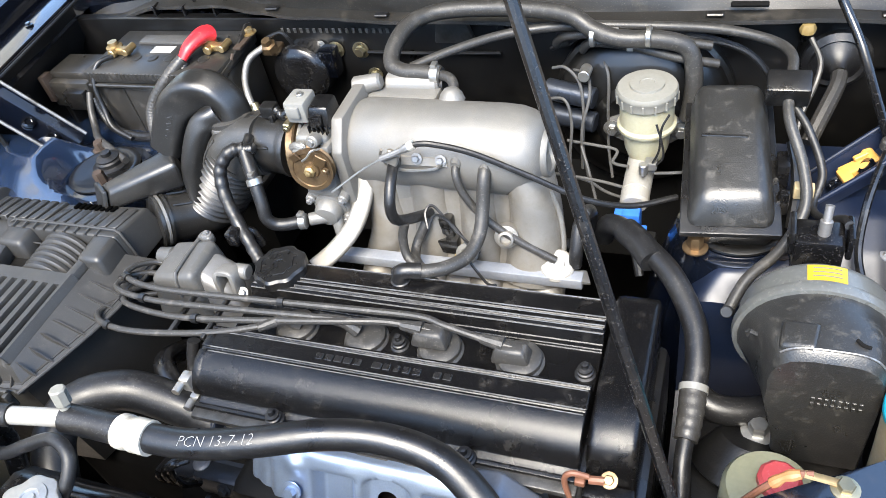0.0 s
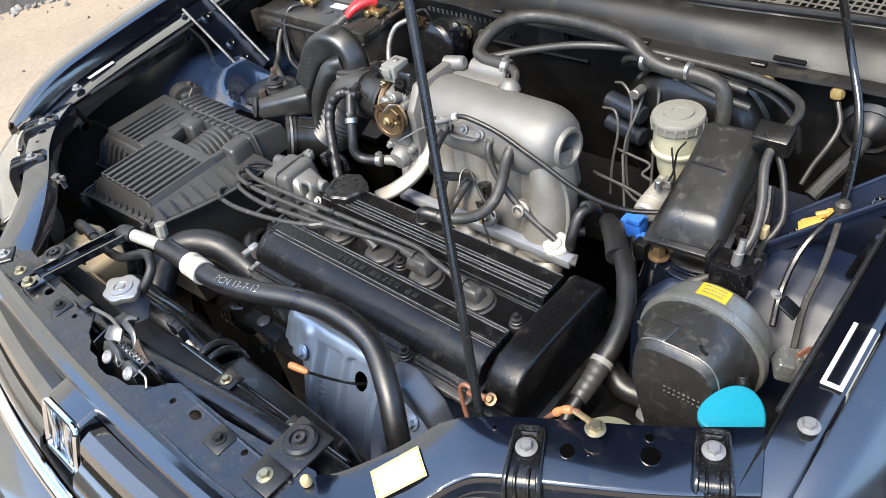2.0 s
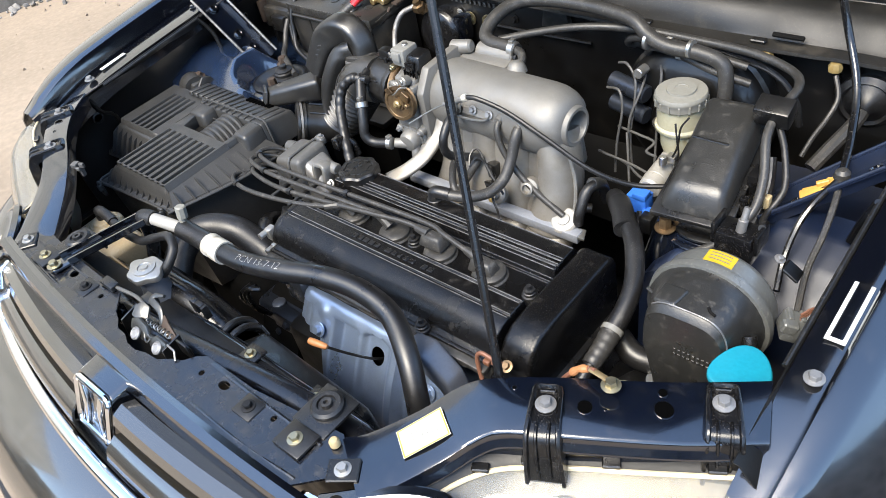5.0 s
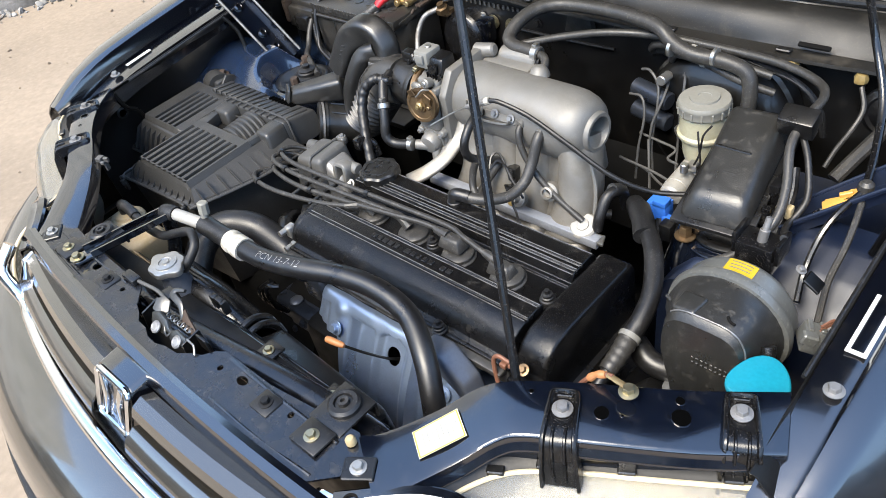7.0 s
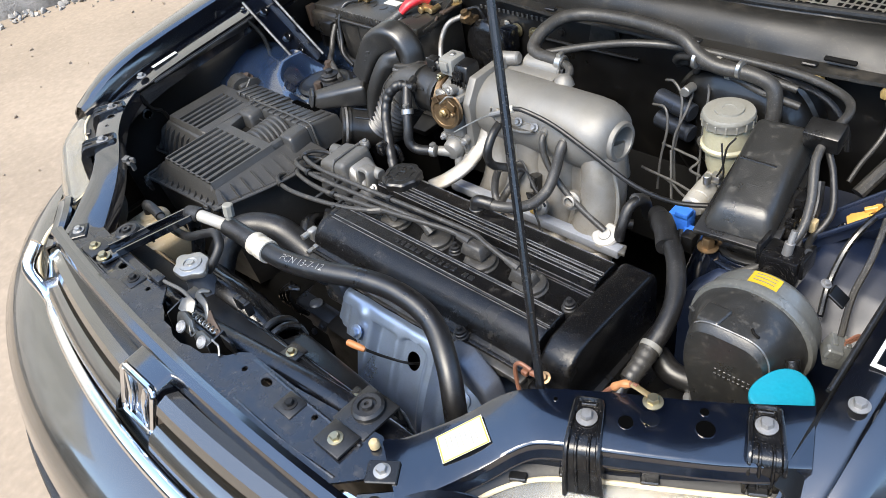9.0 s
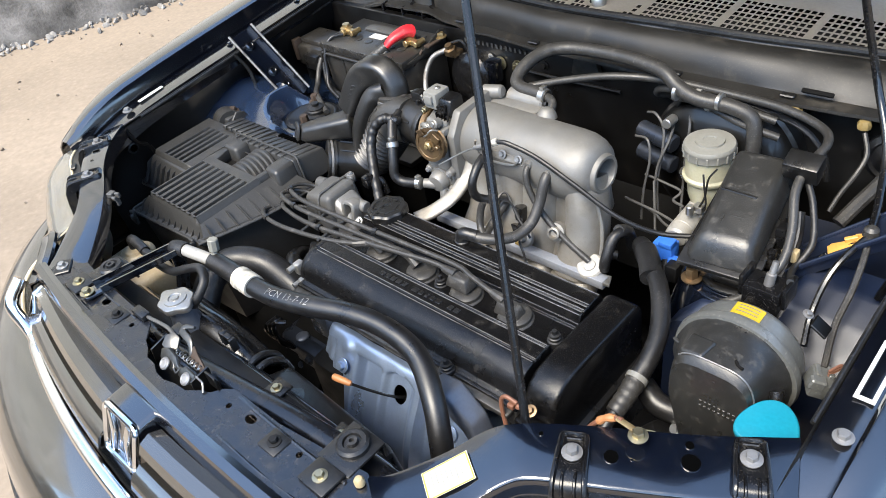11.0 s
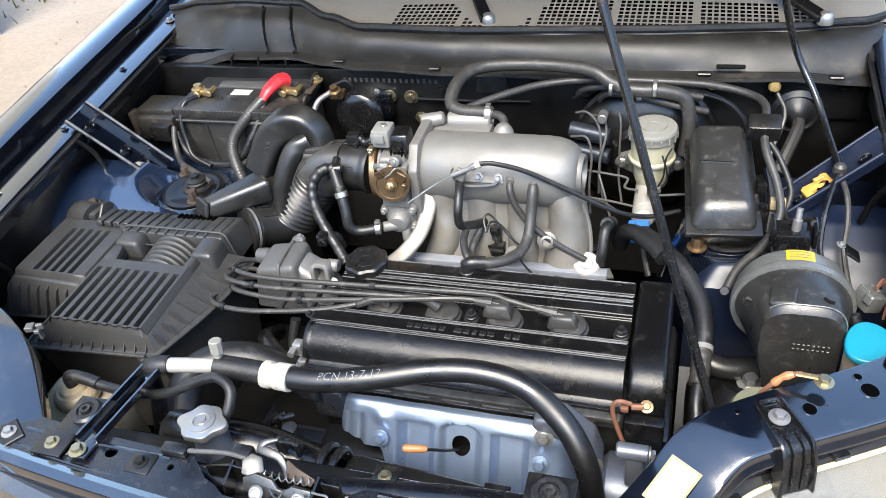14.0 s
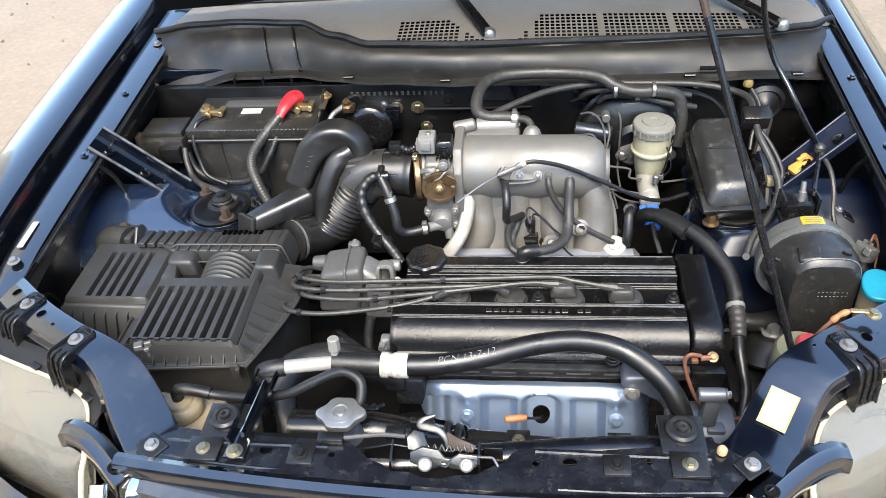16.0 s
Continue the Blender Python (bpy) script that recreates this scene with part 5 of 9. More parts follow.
# ignition cables: out of the distributor, looped back over the cover
cables = [
    [(-0.232, 0.436, 0.868), (-0.252, 0.428, 0.880), (-0.262, 0.405, 0.893), (-0.255, 0.384, 0.897), (-0.20, 0.372, 0.898), (-0.09, 0.373, 0.900), (0.05, 0.378, 0.902), (0.15, 0.380, 0.904), (0.185, 0.374, 0.902), (0.225, 0.368, 0.898), (0.262, 0.365, 0.893)],
    [(-0.232, 0.424, 0.862), (-0.256, 0.412, 0.875), (-0.268, 0.388, 0.888), (-0.258, 0.366, 0.892), (-0.19, 0.356, 0.894), (-0.07, 0.358, 0.898), (0.03, 0.362, 0.900), (0.075, 0.364, 0.896)],
    [(-0.232, 0.412, 0.858), (-0.25, 0.396, 0.868), (-0.255, 0.370, 0.880), (-0.235, 0.350, 0.886), (-0.16, 0.341, 0.888), (-0.06, 0.345, 0.896), (0.05, 0.357, 0.902), (0.12, 0.367, 0.903), (0.172, 0.366, 0.900)],
    [(-0.232, 0.402, 0.852), (-0.266, 0.372, 0.866), (-0.278, 0.338, 0.877), (-0.25, 0.318, 0.882), (-0.19, 0.314, 0.884), (-0.09, 0.326, 0.890), (-0.02, 0.345, 0.897), (-0.002, 0.362, 0.893)],
]
for k, c in enumerate(cables):
    ob = thing("ignition_cable", c[len(c) // 2], "grey rubber ignition cable looped over the valve cover", "cable", "ignition cables")
    part("lead", tube(c, 0.0040, 10, 8), RUBBER_GREY, ob)
    e0, e1 = V(c[-2]), V(c[-1])
    d = (e1 - e0).normalized()
    if k in (0, 2):
        part("elbow_cap", join(hexa([e1 + V(-0.024, -0.014, -0.016), e1 + V(0.020, -0.014, -0.016), e1 + V(0.020, 0.012, -0.016), e1 + V(-0.024, 0.012, -0.016)], [e1 + V(-0.018, -0.009, 0.004), e1 + V(0.013, -0.008, 0.003), e1 + V(0.013, 0.008, 0.003), e1 + V(-0.018, 0.009, 0.004)], 0.004, 2), tube([e1 - d * 0.035, e1 - d * 0.01], lambda t: 0.0055 + 0.003 * t, 10)), RUBBER_GREY, ob, "moulded grey plug cap")
    else:
        part("elbow_cap", tube([e1 - d * 0.04, e1 - d * 0.01, e1 + V(0.006, 0, -0.012)], lambda t: 0.005 + 0.004 * t, 10), RUBBER_GREY, ob)
    for q in ((0.30, 0.55) if k < 3 else (0.45,)):
        path = spline(c, 8)
        i = int(q * (len(path) - 1))
        t_ = (path[i + 1] - path[i]).normalized()
        part("cable_clip", tube([path[i] - t_ * 0.004, path[i] + t_ * 0.004], 0.0062, 8), PLASTIC, ob)
sep = thing("cable_separator", (-0.10, 0.345, 0.88), "black plastic comb holding the ignition cables", "cable clip")
part("comb", rbox((-0.10, 0.349, 0.889), (0.006, 0.068, 0.006), 0.0015), PLASTIC, sep)
sep2 = thing("cable_separator", (-0.155, 0.345, 0.88), "black plastic comb holding the ignition cables", "cable clip")
part("comb", rbox((-0.15, 0.349, 0.886), (0.006, 0.07, 0.006), 0.0015), PLASTIC, sep2)

# exhaust heat shield
def shield_mesh():
    bm = bmesh.new()
    nx, nt = 118, 44
    prof = spline([(0.0, 0.262, 0.792), (0, 0.252, 0.790), (0, 0.243, 0.780), (0, 0.230, 0.758), (0, 0.208, 0.722), (0, 0.186, 0.672), (0, 0.175, 0.62)], 10)
    hx, ht, ra, rb = 0.136, 0.545, 0.0135, 0.066
    grid = {}
    for i in range(nx + 1):
        for j in range(nt + 1):
            x = -0.062 + 0.368 * i / nx
            low = max(0.0, min(1.0, (x - 0.018) / 0.030))
            t = j / nt * (0.60 + 0.40 * low * low * (3 - 2 * low) - 0.10 * max(0.0, (-0.02 - x) / 0.042) ** 2)
            d = math.hypot((x - hx) / ra, (t - ht) / rb)
            if 0.70 < d < 1.18:
                x, t, d = hx + (x - hx) / d, ht + (t - ht) / d, 1.0
            q = t * (len(prof) - 1)
            p = prof[min(int(q), len(prof) - 2)].lerp(prof[min(int(q) + 1, len(prof) - 1)], q - int(q))
            e = min(1.0, (x + 0.062) / 0.045, (0.306 - x) / 0.035)
            p.y += 0.060 * (1 - math.sqrt(max(0.0, 1 - (1 - e) ** 2)))
            p.z -= 0.045 * (1 - e) ** 2 * (1 - t)
            # pressed pockets with walls between
            def pocket(a, b, t0, depth):
                u = max(0.0, min(1.0, (x - a) / 0.010)) * max(0.0, min(1.0, (b - x) / 0.010))
                return depth * u * max(0.0, min(1.0, (t - t0) / 0.05))
            arch = 0.30 + 16.0 * abs(x - 0.136) ** 2 * 6.0
            p.y += pocket(-0.045, -0.005, 0.34, 0.009) + pocket(0.042, 0.100, 0.36, 0.019) + pocket(0.178, 0.234, 0.36, 0.020) + pocket(0.104, 0.168, arch, 0.010)
            p.y += -0.005 * math.exp(-(((x - 0.02) / 0.011) ** 2)) * math.exp(-((t - 0.34) / 0.09) ** 2)
            p.y += -0.005 * math.exp(-(((x - 0.249) / 0.011) ** 2)) * math.exp(-((t - 0.34) / 0.09) ** 2)
            p.y += 0.0012 * noise.noise((x * 25, t * 4, 0))
            p.x = x
            grid[i, j] = (bm.verts.new((p.x, p.y, p.z)), d)
    for i in range(nx):
        for j in range(nt):
            q = [grid[i, j], grid[i + 1, j], grid[i + 1, j + 1], grid[i, j + 1]]
            if max(d for _, d in q) <= 1.0:
                continue
            bm.faces.new([a for a, _ in q])
    loose = [w for w in bm.verts if not w.link_faces]
    bmesh.ops.delete(bm, geom=loose, context="VERTS")
    bmesh.ops.solidify(bm, geom=bm.faces[:], thickness=0.0015)
    return bm


hs = part("heat_shield", shield_mesh(), SHIELD, engine, "dull pressed exhaust heat shield", sharp=50)
bolt(hs, (0.022, 0.219, 0.757), (0, -0.85, 0.5), 0.0075, SHIELD)
bolt(hs, (0.249, 0.222, 0.753), (0, -0.85, 0.5), 0.0075, SHIELD)
part("manifold", rbox((0.12, 0.255, 0.63), (0.30, 0.03, 0.16), 0.01), GRIME_SHADE, engine)
dip = part("dipstick", tube([(0.138, 0.240, 0.738), (0.134, 0.222, 0.755), (0.124, 0.195, 0.788), (0.110, 0.174, 0.815)], 0.0022, 8), DARK_METAL, engine, "engine dipstick")
part("handle", lathe((0.114, 0.174, 0.8165), (-1, -0.22, 0.10), [(0.003, 0), (0.0045, 0.003), (0.0052, 0.012), (0.0055, 0.024), (0.0048, 0.031), (0.002, 0.033)], 14), WOOD, dip, "orange moulded dipstick grip")

# engine bracket and pump on the drive side
part("alternator_bracket", prism([(0.246, 0.855), (0.250, 0.874), (0.285, 0.878), (0.322, 0.842), (0.334, 0.800), (0.318, 0.792), (0.303, 0.822), (0.278, 0.840)], (0, 0.200, 0), (1, 0, 0), (0, 0, 1), (0, 0.035, 0), 0.006, 3), BLUE_METAL, engine, "cast alternator bracket")
bolt(engine, (0.262, 0.199, 0.846), (0, -0.9, 0.4), 0.0075, STEEL)
bolt(engine, (0.323, 0.199, 0.805), (0, -0.9, 0.4), 0.0075, STEEL)
part("alternator", join(cyl((0.350, 0.19, 0.857), (0.388, 0.19, 0.857), 0.010, rim=0.002), rbox((0.372, 0.195, 0.82), (0.022, 0.022, 0.055), 0.004), rbox((0.385, 0.19, 0.768), (0.026, 0.02, 0.04), 0.003), cyl((0.33, 0.21, 0.74), (0.42, 0.21, 0.74), 0.05, rim=0.008)), BLUE_METAL, engine)
bolt(engine, (0.388, 0.19, 0.857), (1, 0, 0), 0.006, STEEL)
part("water_outlet", join(cyl((-0.075, 0.262, 0.80), (-0.105, 0.262, 0.80), 0.024, rim=0.003), rbox((-0.07, 0.27, 0.77), (0.05, 0.04, 0.06), 0.008)), CAST_DARK, engine)
for z in (0.835, 0.868):
    part("fitting", join(rbox((-0.100, 0.270, z), (0.014, 0.016, 0.022), 0.003), cyl((-0.104, 0.262, z + 0.004), (-0.104, 0.25, z + 0.004), 0.005)), STEEL, engine, "bright pipe fitting")
part("bell_casting", join(rbox((-0.135, 0.285, 0.62), (0.17, 0.09, 0.12), 0.018, 3), rbox((-0.115, 0.252, 0.645), (0.11, 0.03, 0.075), 0.008, 2), cyl((-0.20, 0.262, 0.60), (-0.20, 0.262, 0.672), 0.018, 0.015, 18, 0.003)), CAST_DARK, engine, "oily blue-grey gearbox casting")
for x, y, z in ((-0.075, 0.236, 0.662), (-0.12, 0.236, 0.668), (-0.155, 0.236, 0.635), (-0.085, 0.236, 0.625)):
    bolt(engine, (x, y, z), (0, -0.9, 0.3), 0.0065, CAST_DARK)
part("sensor_body", join(cyl((-0.161, 0.258, 0.640), (-0.161, 0.258, 0.674), 0.0165, rim=0.003), cyl((-0.161, 0.258, 0.674), (-0.161, 0.258, 0.682), 0.0125, rim=0.002), rbox((-0.135, 0.262, 0.652), (0.06, 0.03, 0.02), 0.006)), DARK_METAL, engine)
part("sensor_cap", lathe((-0.161, 0.258, 0.682), (0, 0, 1), [(0.0125, 0), (0.0125, 0.003), (0.0095, 0.005), (0.004, 0.0055)], 20), BLUE_METAL, engine)
for k in range(3):
    part("hose_stub", tube([(-0.16 + 0.012 * k, 0.225, 0.70), (-0.158 + 0.012 * k, 0.205, 0.735), (-0.15 + 0.014 * k, 0.20, 0.765 + 0.01 * k), (-0.13 + 0.012 * k, 0.215, 0.785)], 0.0045, 8), RUBBER_GLOSS, engine)
part("transmission", join(rbox((-0.27, 0.38, 0.52), (0.32, 0.26, 0.30), 0.04, 3), cyl((-0.1, 0.36, 0.56), (-0.2, 0.36, 0.56), 0.15)), GRIME_SHADE, engine)
# added dark block, no real part: fills the head's end with shade
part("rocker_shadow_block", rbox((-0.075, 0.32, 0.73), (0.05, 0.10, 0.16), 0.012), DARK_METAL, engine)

# ---- intake manifold ----
man = part("intake_plenum", lathe((0.0, 0.624, 0.952), (1, -0.035, 0.012), [(0.053, 0), (0.056, 0.01), (0.056, 0.195), (0.0545, 0.215), (0.0505, 0.229), (0.0445, 0.240), (0.0370, 0.246), (0.0315, 0.248), (0.0305, 0.2535), (0.0292, 0.255), (0.0245, 0.255), (0.0236, 0.253), (0.0230, 0.225), (0.01, 0.224)], 44), ALU, engine, "bare cast aluminium intake plenum")
part("plenum_foot", hexa([(0.005, 0.575, 0.86), (0.245, 0.575, 0.86), (0.245, 0.66, 0.86), (0.005, 0.66, 0.86)], [(0.005, 0.585, 0.935), (0.235, 0.59, 0.935), (0.235, 0.66, 0.935), (0.005, 0.66, 0.935)], 0.012, 3), ALU, man)
part("end_flange", prism([(-0.072, -0.075), (0.05, -0.075), (0.068, -0.03), (0.066, 0.045), (0.03, 0.068), (-0.045, 0.066), (-0.070, 0.03)], (-0.014, 0.628, 0.948), (0, 1, 0), (0, 0, 1), (0.016, 0, 0), 0.003), ALU, man)
part("flange_boss", cyl((-0.018, 0.665, 1.006), (0.02, 0.672, 1.012), 0.013, 0.011, 16, 0.003), ALU, man)
part("rear_chamber", join(cyl((0.02, 0.69, 0.995), (0.095, 0.69, 0.997), 0.017, rim=0.003), rbox((0.05, 0.672, 0.985), (0.10, 0.04, 0.03), 0.008)), ALU, man)
part("chamber_plug", cyl((0.095, 0.69, 0.997), (0.10, 0.69, 0.997), 0.011), RUBBER, man)
part("vacuum_boss", join(lathe((0.121, 0.655, 0.998), (0, 0.2, 1), [(0.017, 0), (0.014, 0.008), (0.009, 0.014), (0.004, 0.016)], 20)), ALU, man)
for k in range(4):
    x = 0.028 + 0.066 * k
    xe = 0.012 + 0.078 * k
    part("runner", tube([(x, 0.60, 0.925), (x, 0.592, 0.885), (x + 0.002, 0.577, 0.843), (xe, 0.560, 0.790), (xe, 0.50, 0.755)], lambda t: 0.029 - 0.004 * t, 16, 8, flat=0.9), ALU_RUN, man, "cast intake runner")
part("runner_web", sheet([[(x, 0.590, 0.91), (x, 0.580, 0.862), (x, 0.570, 0.828), (x, 0.55, 0.785), (x, 0.48, 0.75)] for x in (0.01, 0.08, 0.16, 0.255)], 0.006), ALU_RUN, man)
part("end_casting", sweep([(0.222, 0.612, 0.945), (0.230, 0.600, 0.905), (0.234, 0.590, 0.865), (0.232, 0.575, 0.825), (0.230, 0.56, 0.79)], lambda t: 0.026 + 0.014 * t, lambda t: 0.042 - 0.004 * t, (0, 1, 0), 2.1, 28), ALU_RUN, man, "rounded cast end runner")
part("end_rib", tube([(0.255, 0.588, 0.918), (0.2655, 0.583, 0.885), (0.2705, 0.573, 0.850), (0.270, 0.56, 0.815)], 0.0035, 8), ALU, man)
part("hex_boss", lathe((0.205, 0.548, 0.872), (0.15, -0.9, 0.35), [(0.015, -0.01), (0.015, 0.003), (0.010, 0.004), (0.010, 0.011), (0.007, 0.012), (0.0068, 0.006)], 24), ALU_RUN, man, "small cast boss")
part("head_flange", rbox((0.135, 0.468, 0.815), (0.31, 0.012, 0.06), 0.004), ALU, man)
part("egr_pipe", sweep([(0.010, 0.585, 0.925), (0.008, 0.566, 0.900), (0.000, 0.535, 0.876), (-0.018, 0.504, 0.860), (-0.038, 0.476, 0.852)], 0.0125, 0.0055, (0.2, -0.6, 0.8), 3.0, 20), ALU_RUN, man, "bright curved cast pipe")
part("fuel_rail", rbox((0.128, 0.536, 0.819), (0.345, 0.018, 0.016), 0.002), WHITE_RAIL, man, "bright square fuel rail")
part("rail_ear", prism([(-0.02, 0), (0.028, 0.004), (0.036, -0.016), (-0.018, -0.018)], (0.275, 0.545, 0.820), (1, 0, 0), (0, 1, 0), (0, 0, 0.005), 0.001), STEEL, man)
part("pressure_regulator", lathe((0.267, 0.548, 0.826), (0, -0.45, 0.9), [(0.012, -0.02), (0.014, 0), (0.0215, 0.002), (0.0215, 0.007), (0.019, 0.010), (0.010, 0.0105), (0.0095, 0.013), (0.005, 0.014)], 28), WHITE_METAL, man, "pale round fuel pressure regulator")
part("fuel_damper", join(lathe((0.030, 0.574, 0.822), (0, -0.25, 1), [(0.012, -0.03), (0.012, -0.004), (0.0165, 0), (0.0185, 0.002), (0.0185, 0.007), (0.015, 0.0085), (0.015, 0.012), (0.013, 0.016), (0.006, 0.017)], 24)), YELLOW, man, "yellow plated fuel damper")
part("damper_nut", lathe((0.030, 0.577, 0.800), (0, -0.15, 1), [(0.012, 0), (0.012, 0.022)], 6), STEEL, man)
for x in (0.118,):
    part("injector_plug", join(rbox((x, 0.566, 0.834), (0.030, 0.024, 0.024), 0.003), rbox((x, 0.570, 0.860), (0.019, 0.016, 0.034), 0.004), rbox((x, 0.561, 0.864), (0.010, 0.006, 0.022), 0.002)), PLASTIC, man, "black injector connector")
part("sensor_plug", rbox((0.145, 0.529, 0.843), (0.013, 0.014, 0.012), 0.002), YELLOW, man)
part("sensor_boss", lathe((0.155, 0.535, 0.848), (0, -0.8, 0.6), [(0.014, 0), (0.014, 0.008), (0.008, 0.012), (0.006, 0.02)], 18), ALU, man)

# throttle body
thr = part("throttle_body", join(cyl((-0.074, 0.598, 0.953), (-0.012, 0.608, 0.953), 0.041, rim=0.004), rbox((-0.040, 0.580, 0.985), (0.046, 0.040, 0.030), 0.008, 3), hexa([(-0.064, 0.548, 0.912), (-0.016, 0.548, 0.912), (-0.016, 0.59, 0.912), (-0.064, 0.59, 0.912)], [(-0.058, 0.552, 0.975), (-0.018, 0.552, 0.978), (-0.018, 0.59, 0.990), (-0.058, 0.59, 0.990)], 0.006, 3)), ALU, engine, "cast throttle body")
part("clamp_band", lathe((-0.086, 0.596, 0.953), (1, 0.15, 0), [(0.0445, 0), (0.0465, 0.002), (0.0465, 0.010), (0.0445, 0.012)], 40), BRONZE, thr, "tarnished clamp band")
part("band_screw", join(cyl((-0.080, 0.590, 1.000), (-0.080, 0.574, 0.998), 0.004, rim=0.001), rbox((-0.080, 0.586, 1.001), (0.010, 0.016, 0.006), 0.001, 1)), ZINC, thr)
part("bore_flange", lathe((-0.072, 0.598, 0.953), (1, 0.15, 0), [(0.041, 0), (0.0435, 0.001), (0.0435, 0.006), (0.041, 0.007)], 36), ALU_RUN, thr)
part("cast_rib", tube([(-0.066, 0.558, 0.985), (-0.054, 0.552, 0.992), (-0.044, 0.551, 0.990)], 0.0055, 10), ALU, thr)
part("screw_boss", join(cyl((-0.028, 0.562, 0.999), (-0.028, 0.546, 1.003), 0.0085, 0.0085, 18, 0.002), cyl((-0.046, 0.560, 0.990), (-0.046, 0.548, 0.992), 0.006, rim=0.0015), rbox((-0.018, 0.566, 0.985), (0.012, 0.026, 0.012), 0.003)), ALU, thr)
part("stop_screw", join(cyl((-0.028, 0.548, 1.0025), (-0.028, 0.5435, 1.0037), 0.0042, rim=0.001), cyl((-0.058, 0.548, 0.986), (-0.046, 0.544, 0.990), 0.003)), STEEL, thr)
WN = V(0.10, -1, 0.16).normalized()
WC = V(-0.036, 0.540, 0.966)
drum = part("throttle_drum", lathe(WC, WN, [(0.020, -0.012), (0.028, -0.010), (0.0295, -0.008), (0.0270, -0.006), (0.0270, -0.001), (0.0295, 0.001), (0.0295, 0.003), (0.024, 0.0035), (0.023, 0.002), (0.012, 0.002), (0.011, 0.005), (0.006, 0.005)], 44), BRONZE, thr, "rusted throttle cable drum")
part("drum_nut", lathe(WC + WN * 0.004, WN, [(0.0075, 0), (0.0075, 0.005), (0.004, 0.007), (0.0038, 0.010), (0.001, 0.011)], 6), BRASS, drum)
part("drum_lever", join(rbox(WC + V(0.018, -0.004, 0.016), (0.016, 0.003, 0.020), 0.001, 1, (8, 30, 0)), rbox(WC + V(-0.016, -0.004, 0.020), (0.014, 0.003, 0.012), 0.001, 1, (8, -30, 0)), cyl(WC + V(0.024, -0.004, 0.004), WC + V(0.024, -0.012, 0.005), 0.004, rim=0.001)), BRONZE, drum)
part("spring", tube([WC + V(0.0235 * math.cos(a), 0.004 + 0.0006 * a, 0.0235 * math.sin(a)) for a in (k * 0.5 for k in range(26))], 0.0014, 6, 4), STEEL, drum)
part("spring_hook", tube([WC + V(-0.006, -0.005, 0.016), WC + V(0.004, -0.007, 0.024), WC + V(0.012, -0.004, 0.032), WC + V(0.020, 0.004, 0.030)], 0.0015, 6), STEEL, drum)
sens = part("position_sensor", join(rbox((-0.058, 0.594, 1.023), (0.030, 0.036, 0.030), 0.004, 2), rbox((-0.059, 0.5745, 1.026), (0.018, 0.006, 0.016), 0.002), rbox((-0.074, 0.592, 1.020), (0.006, 0.020, 0.018), 0.002)), CAP_GREY, thr, "pale grey throttle sensor")
part("sensor_screw", cyl((-0.056, 0.596, 1.037), (-0.056, 0.596, 1.041), 0.005, rim=0.001), STEEL, sens)
pres = part("pressure_sensor", join(hexa([(-0.043, 0.572, 1.004), (-0.013, 0.574, 1.004), (-0.013, 0.612, 1.004), (-0.043, 0.612, 1.004)], [(-0.041, 0.580, 1.030), (-0.015, 0.582, 1.030), (-0.015, 0.610, 1.032), (-0.041, 0.610, 1.032)], 0.003, 2), rbox((-0.029, 0.572, 1.016), (0.016, 0.008, 0.016), 0.002)), PLASTIC_GLOSS, thr, "black pressure sensor")
for k in range(5):
    part("sensor_fin", rbox((-0.041 + 0.006 * k, 0.571, 1.004), (0.0018, 0.006, 0.012), 0.0005, 1), PLASTIC_GLOSS, pres)
part("sensor_lead", join(rbox((-0.117, 0.606, 1.006), (0.022, 0.018, 0.018), 0.003), rbox((-0.112, 0.598, 0.996), (0.006, 0.008, 0.014), 0.001), tube([(-0.106, 0.604, 1.008), (-0.094, 0.598, 1.004), (-0.084, 0.594, 1.010), (-0.074, 0.592, 1.018)], lambda t: 0.0058 + 0.0008 * math.sin(40 * t), 10)), PLASTIC, thr)
idle = part("idle_valve", join(lathe((-0.037, 0.556, 0.892), (0.05, -1, -0.1), [(0.021, 0), (0.0225, 0.002), (0.0225, 0.006), (0.019, 0.007), (0.018, 0.018), (0.015, 0.023), (0.008, 0.025), (0.001, 0.025)], 28), rbox((-0.037, 0.563, 0.898), (0.056, 0.022, 0.040), 0.007, 3), cyl((-0.036, 0.542, 0.885), (-0.060, 0.528, 0.888), 0.0095, 0.0085, 16, 0.001), cyl((-0.028, 0.545, 0.884), (-0.024, 0.538, 0.858), 0.0085, 0.0085, 16, 0.001)), ALU, engine, "cast idle air valve")
for x, z in ((-0.062, 0.906), (-0.013, 0.910), (-0.014, 0.878)):
    part("ear", cyl((x, 0.560, z), (x, 0.547, z - 0.001), 0.0075, 0.007, 14, 0.0015), ALU, idle)
    bolt(idle, (x, 0.547, z - 0.001), (0, -1, -0.1), 0.0042, ALU_DARK, washer=1.3)

# throttle cable
tcable = thing("throttle_cable", (0.15, 0.59, 0.9), "black sheathed throttle cable across the plenum", "cable")
part("sheath", tube([(0.110, 0.545, 1.010), (0.130, 0.548, 1.010), (0.175, 0.556, 0.994), (0.235, 0.562, 0.962), (0.30, 0.572, 0.922), (0.35, 0.60, 0.892), (0.40, 0.63, 0.885)], 0.0037, 10), RUBBER, tcable)
part("inner_wire", tube([(-0.006, 0.523, 0.945), (0.035, 0.535, 0.972), (0.070, 0.541, 0.992)], 0.0014, 6), STEEL, tcable, "bare steel inner cable")
